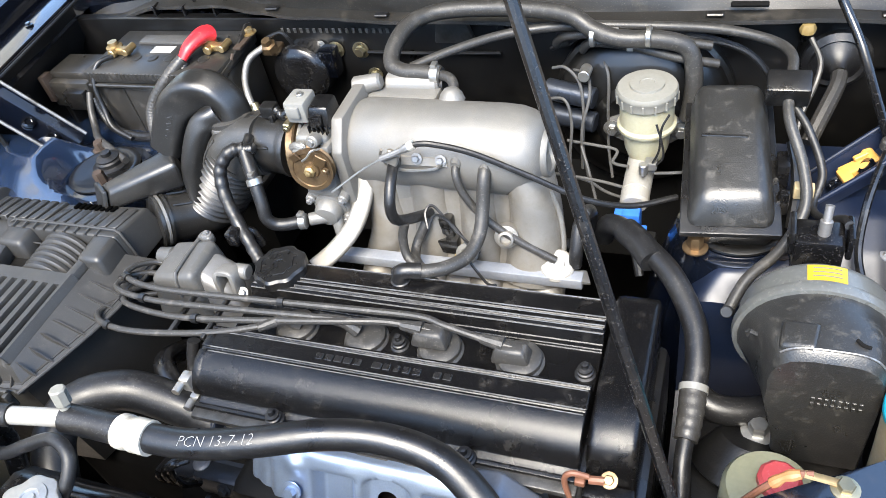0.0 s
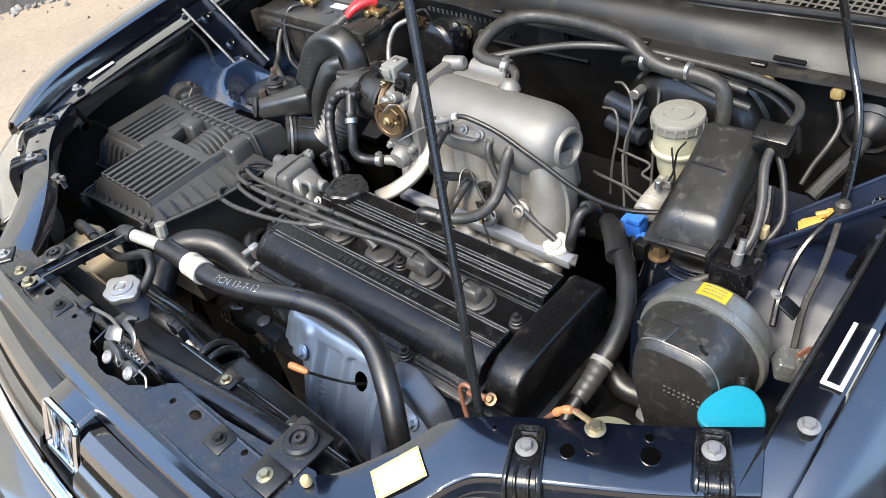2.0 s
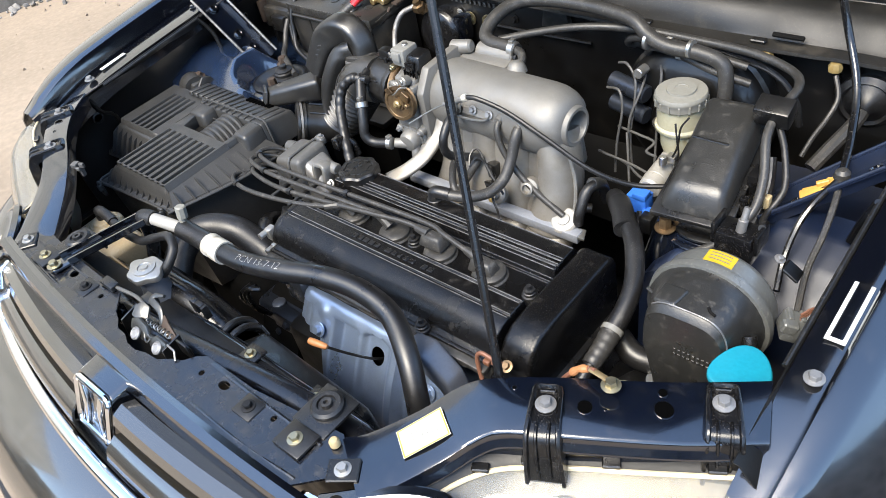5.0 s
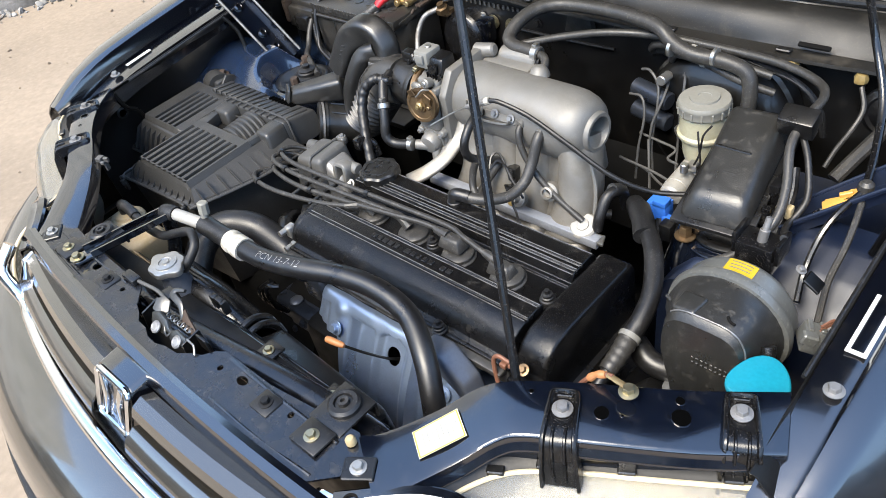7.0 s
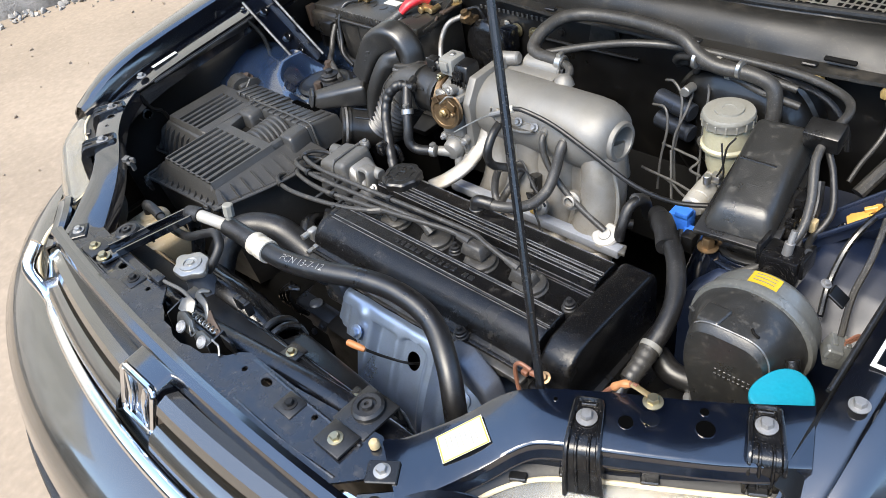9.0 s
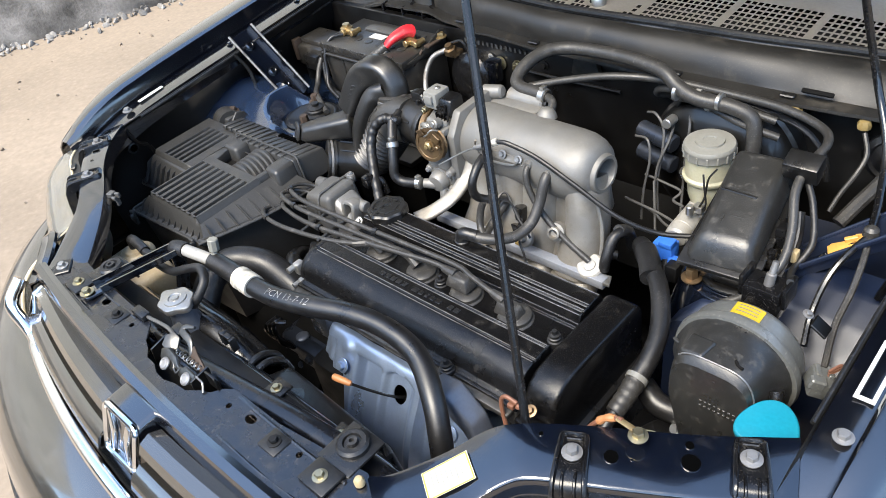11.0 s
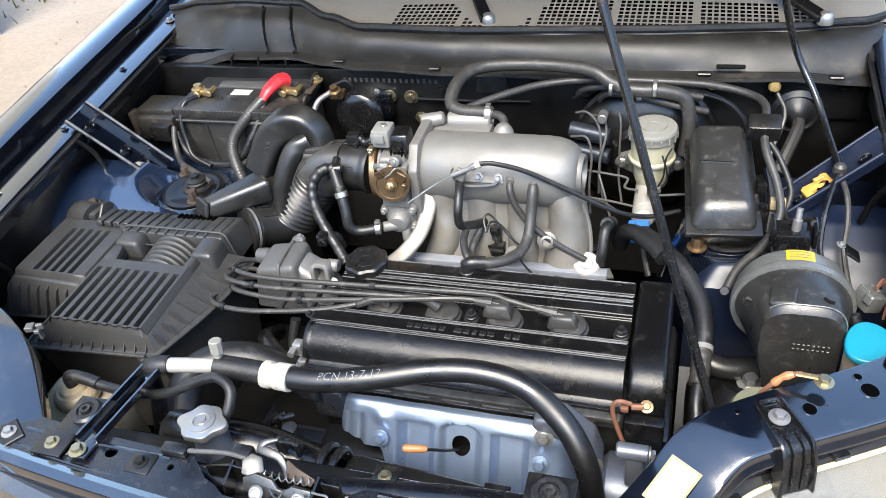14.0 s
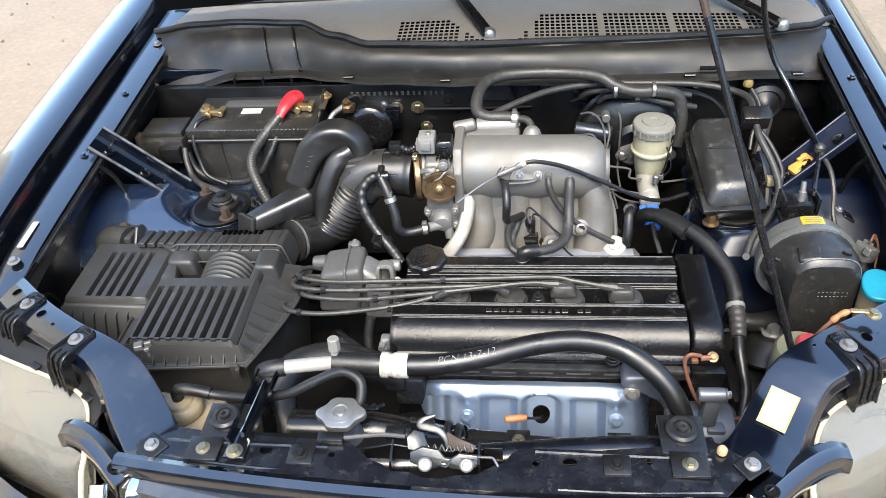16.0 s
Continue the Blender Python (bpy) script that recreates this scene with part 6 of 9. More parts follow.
part("ferrule", tube([(0.066, 0.540, 0.990), (0.085, 0.542, 0.998), (0.106, 0.544, 1.008)], lambda t: 0.0040 + 0.0014 * (t > 0.75), 10), ALU_DARK, tcable)
part("white_collar", tube([(0.104, 0.5435, 1.0075), (0.111, 0.545, 1.0105)], 0.0058, 10), CREAM, tcable, "white plastic collar")
part("adjuster", join(rbox((0.078, 0.546, 0.988), (0.016, 0.006, 0.022), 0.0015, 1, (0, 25, 0)), tube([(0.066, 0.548, 0.975), (0.064, 0.544, 0.992), (0.070, 0.54, 1.004)], 0.0018, 6)), ALU_RUN, tcable)
part("bracket", join(rbox((0.108, 0.567, 0.968), (0.062, 0.005, 0.012), 0.001, 1, (-25, 0, 0)), rbox((0.072, 0.558, 0.975), (0.014, 0.004, 0.016), 0.001, 1, (-25, 0, 20))), ALU_RUN, tcable, "small steel cable bracket")
part("bracket_rod", tube([(0.066, 0.556, 0.968), (0.085, 0.555, 0.962), (0.122, 0.558, 0.964), (0.134, 0.560, 0.972)], 0.002, 8), STEEL, tcable)
for x, z in ((0.100, 0.974), (0.131, 0.973)):
    bolt(tcable, (x, 0.564, z), (0, -0.9, 0.45), 0.0045, ALU_DARK)


def hose(name, pts, r, material, label, ends=(), category="hose", seg=12):
    ob = thing(name, pts[len(pts) // 2], label, category)
    part("tube", tube(pts, r, seg, 24 if callable(r) else 8), material, ob)
    return ob


def clamp(ob, p, d, r, material=None, w=0.010):
    d = V(d).normalized()
    c = part("clamp", join(lathe(V(p) - d * w / 2, d, [(r, 0), (r + 0.0016, 0.001), (r + 0.0016, w - 0.001), (r, w)], 24), rbox(V(p) + V(0, 0, r + 0.003), (0.008, w, 0.006), 0.001)), material or STEEL, ob)
    return c


# hoses over the plenum and fuel rail
h = hose("vacuum_hose", [(0.068, 0.570, 0.966), (0.074, 0.548, 0.971), (0.078, 0.526, 0.965), (0.079, 0.510, 0.948), (0.078, 0.509, 0.928), (0.079, 0.519, 0.911), (0.090, 0.537, 0.900), (0.104, 0.560, 0.890)], 0.0070, RUBBER, "glossy black vacuum hose looping by the plenum")
h = hose("vacuum_hose", [(0.100, 0.560, 0.886), (0.094, 0.548, 0.872), (0.086, 0.535, 0.855), (0.090, 0.515, 0.850), (0.108, 0.490, 0.862), (0.122, 0.468, 0.884)], 0.0065, RUBBER_GREY, "grey vacuum hose bending under the plenum")
h = hose("breather_hose", [(0.185, 0.572, 0.966), (0.185, 0.556, 0.955), (0.184, 0.540, 0.925), (0.183, 0.518, 0.902), (0.176, 0.490, 0.893), (0.158, 0.464, 0.896), (0.135, 0.450, 0.900), (0.111, 0.443, 0.902)], 0.0085, RUBBER_GREY, "grey breather hose from plenum to valve cover")
part("elbow", tube([(0.132, 0.4495, 0.901), (0.110, 0.4430, 0.9030), (0.104, 0.4425, 0.890)], 0.0100, 12), RUBBER, h)
h = hose("vacuum_hose", [(0.149, 0.572, 0.970), (0.150, 0.556, 0.958), (0.160, 0.550, 0.930), (0.185, 0.548, 0.895), (0.220, 0.546, 0.868), (0.248, 0.546, 0.850), (0.265, 0.546, 0.840)], 0.0052, RUBBER_GREY, "grey vacuum hose to the fuel regulator")
for x, z in ((0.149, 0.970), (0.185, 0.966)):
    part("hose_nipple", lathe((x, 0.577, z), (0, -0.9, -0.1), [(0.012, 0), (0.012, 0.005), (0.008, 0.007), (0.006, 0.016)], 18), ALU, man)
h = hose("vacuum_hose", [(0.085, 0.52, 0.905), (0.080, 0.515, 0.885), (0.085, 0.505, 0.862), (0.105, 0.495, 0.852)], 0.006, RUBBER_GREY, "grey vacuum hose behind the fuel rail")
h = hose("wiring_loom", [(0.140, 0.560, 0.832), (0.165, 0.580, 0.816), (0.190, 0.592, 0.812), (0.220, 0.586, 0.820), (0.245, 0.578, 0.828), (0.28, 0.60, 0.82)], 0.008, RUBBER, "black ribbed injector wiring loom", category="wiring")
path = spline([(0.165, 0.580, 0.816), (0.190, 0.592, 0.812), (0.220, 0.586, 0.820), (0.245, 0.578, 0.828)], 8)
for p, q in zip(path, path[1:]):
    part("conduit_rib", tube([p, p.lerp(q, 0.5)], 0.0092, 10), RUBBER, h)
for a in ([(0.118, 0.515, 0.905), (0.125, 0.53, 0.915), (0.145, 0.53, 0.90), (0.17, 0.515, 0.875)], [(0.118, 0.515, 0.905), (0.112, 0.53, 0.918), (0.12, 0.54, 0.92), (0.15, 0.525, 0.895), (0.18, 0.515, 0.872)], [(0.155, 0.525, 0.858), (0.17, 0.50, 0.872), (0.185, 0.49, 0.86), (0.20, 0.475, 0.862), (0.215, 0.462, 0.876)]):
    part("wire", tube(a, 0.0019, 6), RUBBER, h)
h = hose("fuel_hose", [(0.295, 0.62, 0.83), (0.300, 0.60, 0.875), (0.292, 0.575, 0.878), (0.290, 0.555, 0.852), (0.288, 0.55, 0.83)], 0.0085, RUBBER, "black rubber fuel hose with crimped end")
part("crimp", tube([(0.293, 0.585, 0.883), (0.298, 0.605, 0.872)], 0.0105, 12), RUBBER_GREY, h)

# ---- intake duct ----
duct = thing("intake_duct", (-0.2, 0.55, 0.85), "black ribbed rubber intake duct to the throttle", "intake duct")
part("neck", tube([(-0.088, 0.598, 0.953), (-0.11, 0.600, 0.954), (-0.135, 0.602, 0.954), (-0.158, 0.602, 0.953)], lambda t: 0.0400 if 0.15 < t < 0.85 else 0.0415, 32, 6), DUCT, duct, "smooth rubber duct neck")
part("junction", sweep([(-0.136, 0.602, 0.955), (-0.165, 0.601, 0.952), (-0.182, 0.597, 0.944), (-0.192, 0.594, 0.930)], 0.0405, 0.0405, (0, -1, 0.2), 3.0, 36), DUCT_GREY, duct, "dusty moulded duct junction")
BEL = [V(-0.188, 0.595, 0.937), V(-0.206, 0.590, 0.914), V(-0.228, 0.584, 0.886), V(-0.250, 0.577, 0.860)]
part("bellows", tube(BEL, lambda t: 0.0415 + 0.0026 * math.cos(2 * math.pi * 10.0 * t), 36, 40), DUCT, duct, "corrugated rubber bellows")
END = [V(-0.246, 0.578, 0.858), V(-0.266, 0.566, 0.850), V(-0.284, 0.545, 0.855), V(-0.300, 0.524, 0.865), V(-0.310, 0.510, 0.870)]
part("airbox_end", tube(END, lambda t: 0.0375 - 0.002 * math.sin(3.1 * t), 32, 8), DUCT, duct, "faceted elbow at the filter box")


def on_tube(path, t, deg, r):
    """A point on the skin of a tube, deg round its axis from the top."""
    q = spline(path, 12)
    i = min(int(t * (len(q) - 1)), len(q) - 2)
    d = (q[i + 1] - q[i]).normalized()
    su = (V(0, 0, 1) - d.z * d).normalized()
    sv = d.cross(su)
    return q[i].lerp(q[i + 1], t * (len(q) - 1) - i) + r * (math.cos(radians(deg)) * su + math.sin(radians(deg)) * sv)


# raised webs that frame the panels of elbow, junction and neck
for loop in ([(0.72, 15), (0.30, 15), (0.16, 48), (0.30, 82), (0.72, 82)], [(0.16, 48), (0.0, 48)], [(0.72, -30), (0.30, -30), (0.16, 0), (0.16, 48)], [(0.72, 120), (0.30, 120), (0.16, 95), (0.16, 48)]):
    pts = []
    for (t0, a0), (t1, a1) in zip(loop, loop[1:]):
        pts += [on_tube(END, t0 + (t1 - t0) * k / 4, a0 + (a1 - a0) * k / 4, 0.0365) for k in range(5)]
    part("moulded_rib", tube(pts, 0.0020, 6, 1, smooth=False), DUCT, duct)
NECK = [V(-0.100, 0.600, 0.954), V(-0.165, 0.602, 0.953)]
for loop in ([(0.15, 10), (0.85, 10), (0.85, 75), (0.15, 75)], [(0.15, -60), (0.85, -60), (0.85, 10)], [(0.15, 75), (0.15, 130), (0.85, 130), (0.85, 75)]):
    pts = []
    for (t0, a0), (t1, a1) in zip(loop, loop[1:]):
        pts += [on_tube(NECK, t0 + (t1 - t0) * k / 4, a0 + (a1 - a0) * k / 4, 0.0402) for k in range(5)]
    part("moulded_rib", tube(pts, 0.0018, 6, 1, smooth=False), DUCT, duct)
part("moulded_rib", tube([(-0.160, 0.5605, 0.975), (-0.180, 0.558, 0.962), (-0.196, 0.556, 0.940), (-0.208, 0.553, 0.918)], 0.0020, 6), DUCT_GREY, duct)
part("moulded_rib", tube([(-0.196, 0.570, 0.978), (-0.216, 0.566, 0.958), (-0.230, 0.562, 0.930)], 0.0020, 6), DUCT_GREY, duct)
for t in (0.80, 0.88, 0.965):
    i = spline(END, 12)
    k = int(t * (len(i) - 1))
    d = (i[k + 1] - i[k - 1]).normalized()
    part("end_ring", lathe(i[k], d, [(0.036, -0.0025), (0.0392, -0.002), (0.0392, 0.002), (0.036, 0.0025)], 36), DUCT if t != 0.88 else ALU_DARK, duct, "" if t != 0.88 else "dull steel clamp band")

res = thing("resonator_pipe", (-0.3, 0.57, 0.85), "glossy black moulded resonator pipe with a flat mouth", "air pipe")
part("collar", lathe((-0.186, 0.606, 0.950), (-0.10, 0.12, 0.95), [(0.0300, 0), (0.0300, 0.022), (0.031, 0.023), (0.031, 0.040), (0.028, 0.042)], 30), RUBBER_GREY, res, "dusty rubber collar")
part("clamp_band", lathe((-0.1885, 0.609, 0.974), (-0.10, 0.12, 0.95), [(0.0302, 0), (0.0322, 0.001), (0.0322, 0.009), (0.0302, 0.010)], 30), ALU_DARK, res, "dull steel clamp band")
part("elbow", sweep([(-0.190, 0.612, 0.972), (-0.193, 0.618, 1.004), (-0.208, 0.618, 1.024), (-0.234, 0.612, 1.026), (-0.260, 0.604, 1.010), (-0.281, 0.596, 0.978), (-0.297, 0.588, 0.946)], lambda t: 0.0285 - 0.004 * t, lambda t: 0.0230 - 0.002 * t, (0.30, 0.92, 0.2), 3.6, 32), DUCT, res, "glossy square-shouldered elbow")
for k in range(4):
    part("moulded_mark", rbox((-0.262 - 0.0045 * k, 0.5795 - 0.0018 * k, 1.004 - 0.009 * k), (0.008, 0.0016, 0.0045), 0.0005, 1, (-12, -8, 12)), DUCT, res)
part("second_limb", sweep([(-0.198, 0.602, 1.000), (-0.220, 0.588, 0.990), (-0.238, 0.574, 0.958), (-0.250, 0.563, 0.922), (-0.254, 0.558, 0.880)], 0.0165, 0.0160, (0.4, 0.8, 0.2), 2.6, 24), DUCT, res)
part("mouth", hexa([(-0.398, 0.512, 0.893), (-0.370, 0.494, 0.893), (-0.262, 0.552, 0.905), (-0.296, 0.596, 0.908)], [(-0.392, 0.522, 0.924), (-0.364, 0.504, 0.926), (-0.262, 0.552, 0.950), (-0.298, 0.588, 0.950)], 0.009, 3), DUCT, res, "flat satin air intake mouth")
part("mouth_lip", hexa([(-0.404, 0.510, 0.891), (-0.372, 0.489, 0.891), (-0.366, 0.493, 0.891), (-0.398, 0.514, 0.891)], [(-0.398, 0.521, 0.927), (-0.366, 0.500, 0.929), (-0.360, 0.504, 0.929), (-0.392, 0.525, 0.927)], 0.002, 2), DUCT, res)

# ---- air filter box ----
box = thing("air_filter_box", (-0.42, 0.34, 0.66), "large ribbed black plastic air filter box", "air filter")
RIM = [(-0.525, 0.197), (-0.302, 0.212), (-0.262, 0.335), (-0.252, 0.440), (-0.520, 0.446)]
MID = V(-0.40, 0.33, 0)
part("base", join(sheet([[V(x, y, 0.873).lerp(MID + V(0, 0, 0.873), 0.07) for x, y in RIM + RIM[:1]], [V(x, y, 0.80).lerp(MID + V(0, 0, 0.80), 0.12) for x, y in RIM + RIM[:1]], [V(x, y, 0.66).lerp(MID + V(0, 0, 0.66), 0.24) for x, y in RIM + RIM[:1]]], 0.003)), AIRBOX, box, sharp=30)
part("rim", prism(RIM, (0, 0, 0.866), (1, 0, 0), (0, 1, 0), (0, 0, 0.006), 0.0015), AIRBOX, box, "flanged rim of the filter lid")
lip = spline([V(-0.515, 0.1965, 0.8735), V(-0.40, 0.2045, 0.8735), V(-0.312, 0.2105, 0.8735), V(-0.300, 0.217, 0.8735), V(-0.262, 0.333, 0.8735), V(-0.252, 0.436, 0.8735)], 6)
part("rim_bead", tube([V(-0.521, 0.436, 0.8735), V(-0.525, 0.32, 0.8735), V(-0.526, 0.206, 0.8735), V(-0.522, 0.199, 0.8735)] + lip, 0.0026, 8, 1, smooth=False), AIRBOX, box)
LOW = [(-0.511, 0.208, 0.872), (-0.310, 0.222, 0.872), (-0.274, 0.338, 0.872), (-0.262, 0.440, 0.872), (-0.506, 0.440, 0.872)]
TOP = [(-0.492, 0.2265, 0.899), (-0.315, 0.2290, 0.899), (-0.317, 0.330, 0.900), (-0.319, 0.420, 0.900), (-0.492, 0.420, 0.900)]
lid = part("lid", sheet([LOW + LOW[:1], TOP + TOP[:1]], 0.002), AIRBOX, box, "ribbed black filter lid")
# raised rear block with two lobes round the cone
part("lid_step", hexa([(-0.500, 0.428, 0.862), (-0.290, 0.428, 0.858), (-0.290, 0.512, 0.858), (-0.575, 0.505, 0.862)], [(-0.494, 0.432, 0.9145), (-0.302, 0.432, 0.9155), (-0.306, 0.508, 0.9015), (-0.565, 0.492, 0.9005)], 0.004, 3), AIRBOX, lid)
part("lobe", hexa([(-0.496, 0.398, 0.88), (-0.440, 0.398, 0.88), (-0.440, 0.436, 0.88), (-0.496, 0.436, 0.88)], [(-0.490, 0.402, 0.9135), (-0.447, 0.402, 0.9135), (-0.447, 0.436, 0.9145), (-0.492, 0.436, 0.9145)], 0.007, 3), AIRBOX, lid)
part("lobe", hexa([(-0.342, 0.384, 0.86), (-0.289, 0.384, 0.858), (-0.289, 0.436, 0.858), (-0.342, 0.436, 0.86)], [(-0.336, 0.390, 0.9140), (-0.300, 0.390, 0.9140), (-0.301, 0.436, 0.9155), (-0.338, 0.436, 0.9155)], 0.007, 3), AIRBOX, lid)
part("seam_ridge", tube([(-0.494, 0.436, 0.895), (-0.494, 0.441, 0.9135), (-0.486, 0.444, 0.9165), (-0.40, 0.4445, 0.9168), (-0.309, 0.4445, 0.9165), (-0.3005, 0.443, 0.9135), (-0.2945, 0.441, 0.895), (-0.2885, 0.440, 0.858)], 0.0022, 8, 1, smooth=False), AIRBOX, lid, "moulded seam")
part("shelf", hexa([(-0.338, 0.352, 0.885), (-0.318, 0.352, 0.885), (-0.318, 0.41, 0.885), (-0.338, 0.41, 0.885)], [(-0.337, 0.352, 0.9085), (-0.324, 0.352, 0.9085), (-0.324, 0.404, 0.9085), (-0.337, 0.404, 0.9085)], 0.003, 2), AIRBOX, lid)
def grooved(x0, x1, y0, y1, z0, z1, ga, gb, n, g0, g1, deep, fan=0.0, hem=0.007):
    """A flat moulded top with n narrow sunken grooves between ga and gb across, g0 and g1 along; its hem is turned down."""
    pitch = (gb - ga) / (n - 1)
    cuts = [0.0]
    for k in range(n):
        c = ga + pitch * k
        cuts += [c - 0.0050, c - 0.0040, c - 0.0033, c + 0.0033, c + 0.0040, c + 0.0050]
    sink = [0.0] + [0.0, 0.25, 1.0, 1.0, 0.25, 0.0] * n + [0.0]
    cuts[0] = x0
    cuts.append(x1)
    ys = [(y0 - hem, 0, 1), (y0 - hem * 0.3, 0, 0.25), (y0, 0, 0), (g0 - 0.001, 0, 0), (g0 + 0.0005, 1, 0), (0.5 * (g0 + g1), 1, 0), (g1 - 0.0005, 1, 0), (g1 + 0.001, 0, 0), (y1, 0, 0), (y1 + hem * 0.5, 0, 1)]
    rows = []
    for y, w, h in ys:
        t = max(0.0, min(1.0, (y - y0) / (y1 - y0)))
        z = z0 + (z1 - z0) * t - 0.012 * h
        line = [(x + fan * t * (x - x0) / (x1 - x0), y, z - deep * w * d) for x, d in zip(cuts, sink)]
        lo, hi = line[0], line[-1]
        rows.append([(lo[0] - hem, y, z - 0.012), (lo[0] - hem * 0.3, y, z - 0.003), *line, (hi[0] + hem * 0.3, y, z - 0.003), (hi[0] + hem, y, z - 0.012)])
    return sheet(rows, 0.0)


part("ribbed_top", grooved(-0.485, -0.325, 0.2335, 0.366, 0.9085, 0.9100, -0.4765, -0.3345, 9, 0.231, 0.346, 0.018, 0.0), AIRBOX, lid, sharp=50)
for k in range(14):
    x = -0.556 + 0.0182 * k
    slot = 0.012 if 7 <= k <= 11 else 0.0
    part("rear_rib", hexa([(x - 0.007, 0.4485, 0.906), (x + 0.007, 0.4485, 0.906), (x + 0.007, 0.500 - slot, 0.896), (x - 0.007, 0.500 - slot, 0.896)], [(x - 0.0058, 0.4495, 0.9145), (x + 0.0058, 0.4495, 0.9145), (x + 0.0058, 0.498 - slot, 0.9058), (x - 0.0058, 0.498 - slot, 0.9058)], 0.001, 1), AIRBOX, lid)
for k in range(8):
    # black boxes paint the shade of slots in a solid lid
    part("slot_shade", rbox((-0.419 + 0.0095 * k, 0.4935, 0.9035), (0.0062, 0.013, 0.006), 0.001, 1, (-10, 0, 0)), VOID, lid)
for k in range(9):
    x = -0.482 + 0.0186 * k
    part("front_rib", hexa([(x - 0.0022, 0.431, 0.9135), (x + 0.0022, 0.431, 0.9135), (x + 0.0022, 0.4425, 0.9145), (x - 0.0022, 0.4425, 0.9145)], [(x - 0.0014, 0.4315, 0.9165), (x + 0.0014, 0.4315, 0.9165), (x + 0.0014, 0.4425, 0.9172), (x - 0.0014, 0.4425, 0.9172)]), AIRBOX, lid)
# recess floor painted near-black for shade, unlike the lid plastic
part("cone_recess", rbox((-0.412, 0.392, 0.880), (0.158, 0.056, 0.012), 0.003), GRIME_SHADE, lid)
part("recess_step", hexa([(-0.492, 0.366, 0.885), (-0.462, 0.366, 0.885), (-0.470, 0.402, 0.885), (-0.492, 0.402, 0.885)], [(-0.489, 0.366, 0.9085), (-0.462, 0.366, 0.9085), (-0.472, 0.402, 0.9085), (-0.489, 0.402, 0.9085)], 0.003, 2), AIRBOX, lid)
for k in range(6):
    part("cone_ring", lathe((-0.391, 0.372 + 0.0105 * k, 0.8655 + 0.0008 * k), (0, -1, 0.16), [(0.040, -0.001), (0.0435, 0), (0.0468, 0.002), (0.0468, 0.007), (0.0435, 0.0095), (0.040, 0.0100)], 40), AIRBOX, lid)
part("cone_face", lathe((-0.391, 0.376, 0.866), (0, -1, 0.30), [(0.0462, -0.006), (0.0462, 0.004), (0.0425, 0.008), (0.020, 0.0095), (0.001, 0.0095)], 40), AIRBOX, lid)
for k in range(11):
    x = -0.5035 + 0.0182 * k
    y = 0.1985 + 0.0672 * (x + 0.525)
    part("skirt_rib", hexa([(x - 0.0010, y + 0.002, 0.872), (x + 0.0010, y + 0.002, 0.872), (x + 0.0010, y + 0.020, 0.872), (x - 0.0010, y + 0.020, 0.872)], [(x - 0.0006, y + 0.0195, 0.891), (x + 0.0006, y + 0.0195, 0.891), (x + 0.0006, y + 0.026, 0.891), (x - 0.0006, y + 0.026, 0.891)]), AIRBOX, lid)
for k in range(7):
    y = 0.236 + 0.0225 * k
    xr = -0.302 + 0.325 * (y - 0.212) if y < 0.335 else -0.262 + 0.095 * (y - 0.335)
    part("side_rib", hexa([(-0.330, y - 0.001, 0.872), (xr - 0.003, y - 0.001, 0.872), (xr - 0.003, y + 0.001, 0.872), (-0.330, y + 0.001, 0.872)], [(-0.330, y - 0.0006, 0.895), (-0.312 + 0.0012 * k, y - 0.0006, 0.895), (-0.312 + 0.0012 * k, y + 0.0006, 0.895), (-0.330, y + 0.0006, 0.895)]), AIRBOX, lid)
wing = part("side_chamber", hexa([(-0.668, 0.284, 0.835), (-0.505, 0.292, 0.835), (-0.500, 0.478, 0.84), (-0.672, 0.478, 0.84)], [(-0.646, 0.322, 0.890), (-0.500, 0.318, 0.890), (-0.495, 0.474, 0.894), (-0.652, 0.470, 0.890)], 0.004, 3), AIRBOX, box, "low ribbed side chamber")
part("ribbed_top", grooved(-0.640, -0.503, 0.330, 0.464, 0.9000, 0.9020, -0.602, -0.532, 5, 0.333, 0.440, 0.018), AIRBOX, wing, sharp=50)
for k in range(7):
    x = -0.648 + 0.0195 * k
    part("nose_rib", hexa([(x - 0.0010, 0.283, 0.842), (x + 0.0010, 0.283, 0.842), (x + 0.0010, 0.320, 0.842), (x - 0.0010, 0.320, 0.842)], [(x - 0.0007, 0.306, 0.880), (x + 0.0007, 0.306, 0.880), (x + 0.0007, 0.322, 0.886), (x - 0.0007, 0.322, 0.886)]), AIRBOX, wing)
part("wing_lip", tube([(-0.662, 0.470, 0.838), (-0.668, 0.36, 0.838), (-0.669, 0.288, 0.838), (-0.660, 0.282, 0.838), (-0.53, 0.289, 0.838)], 0.0028, 8, 1, smooth=False), AIRBOX, wing)
part("mount_ear", join(rbox((-0.608, 0.500, 0.890), (0.034, 0.044, 0.024), 0.006), prism([(0.47, 0.885), (0.53, 0.885), (0.518, 0.905), (0.50, 0.912)], (-0.588, 0, 0), (0, 1, 0), (0, 0, 1), (0.006, 0, 0), 0.002)), AIRBOX, box)
bolt(box, (-0.615, 0.510, 0.900), (0, 0, 1), 0.0085, RUST)
part("side_snorkel", tube([(-0.60, 0.49, 0.885), (-0.635, 0.50, 0.882), (-0.652, 0.50, 0.86), (-0.655, 0.49, 0.80)], 0.028, 16), AIRBOX, box)
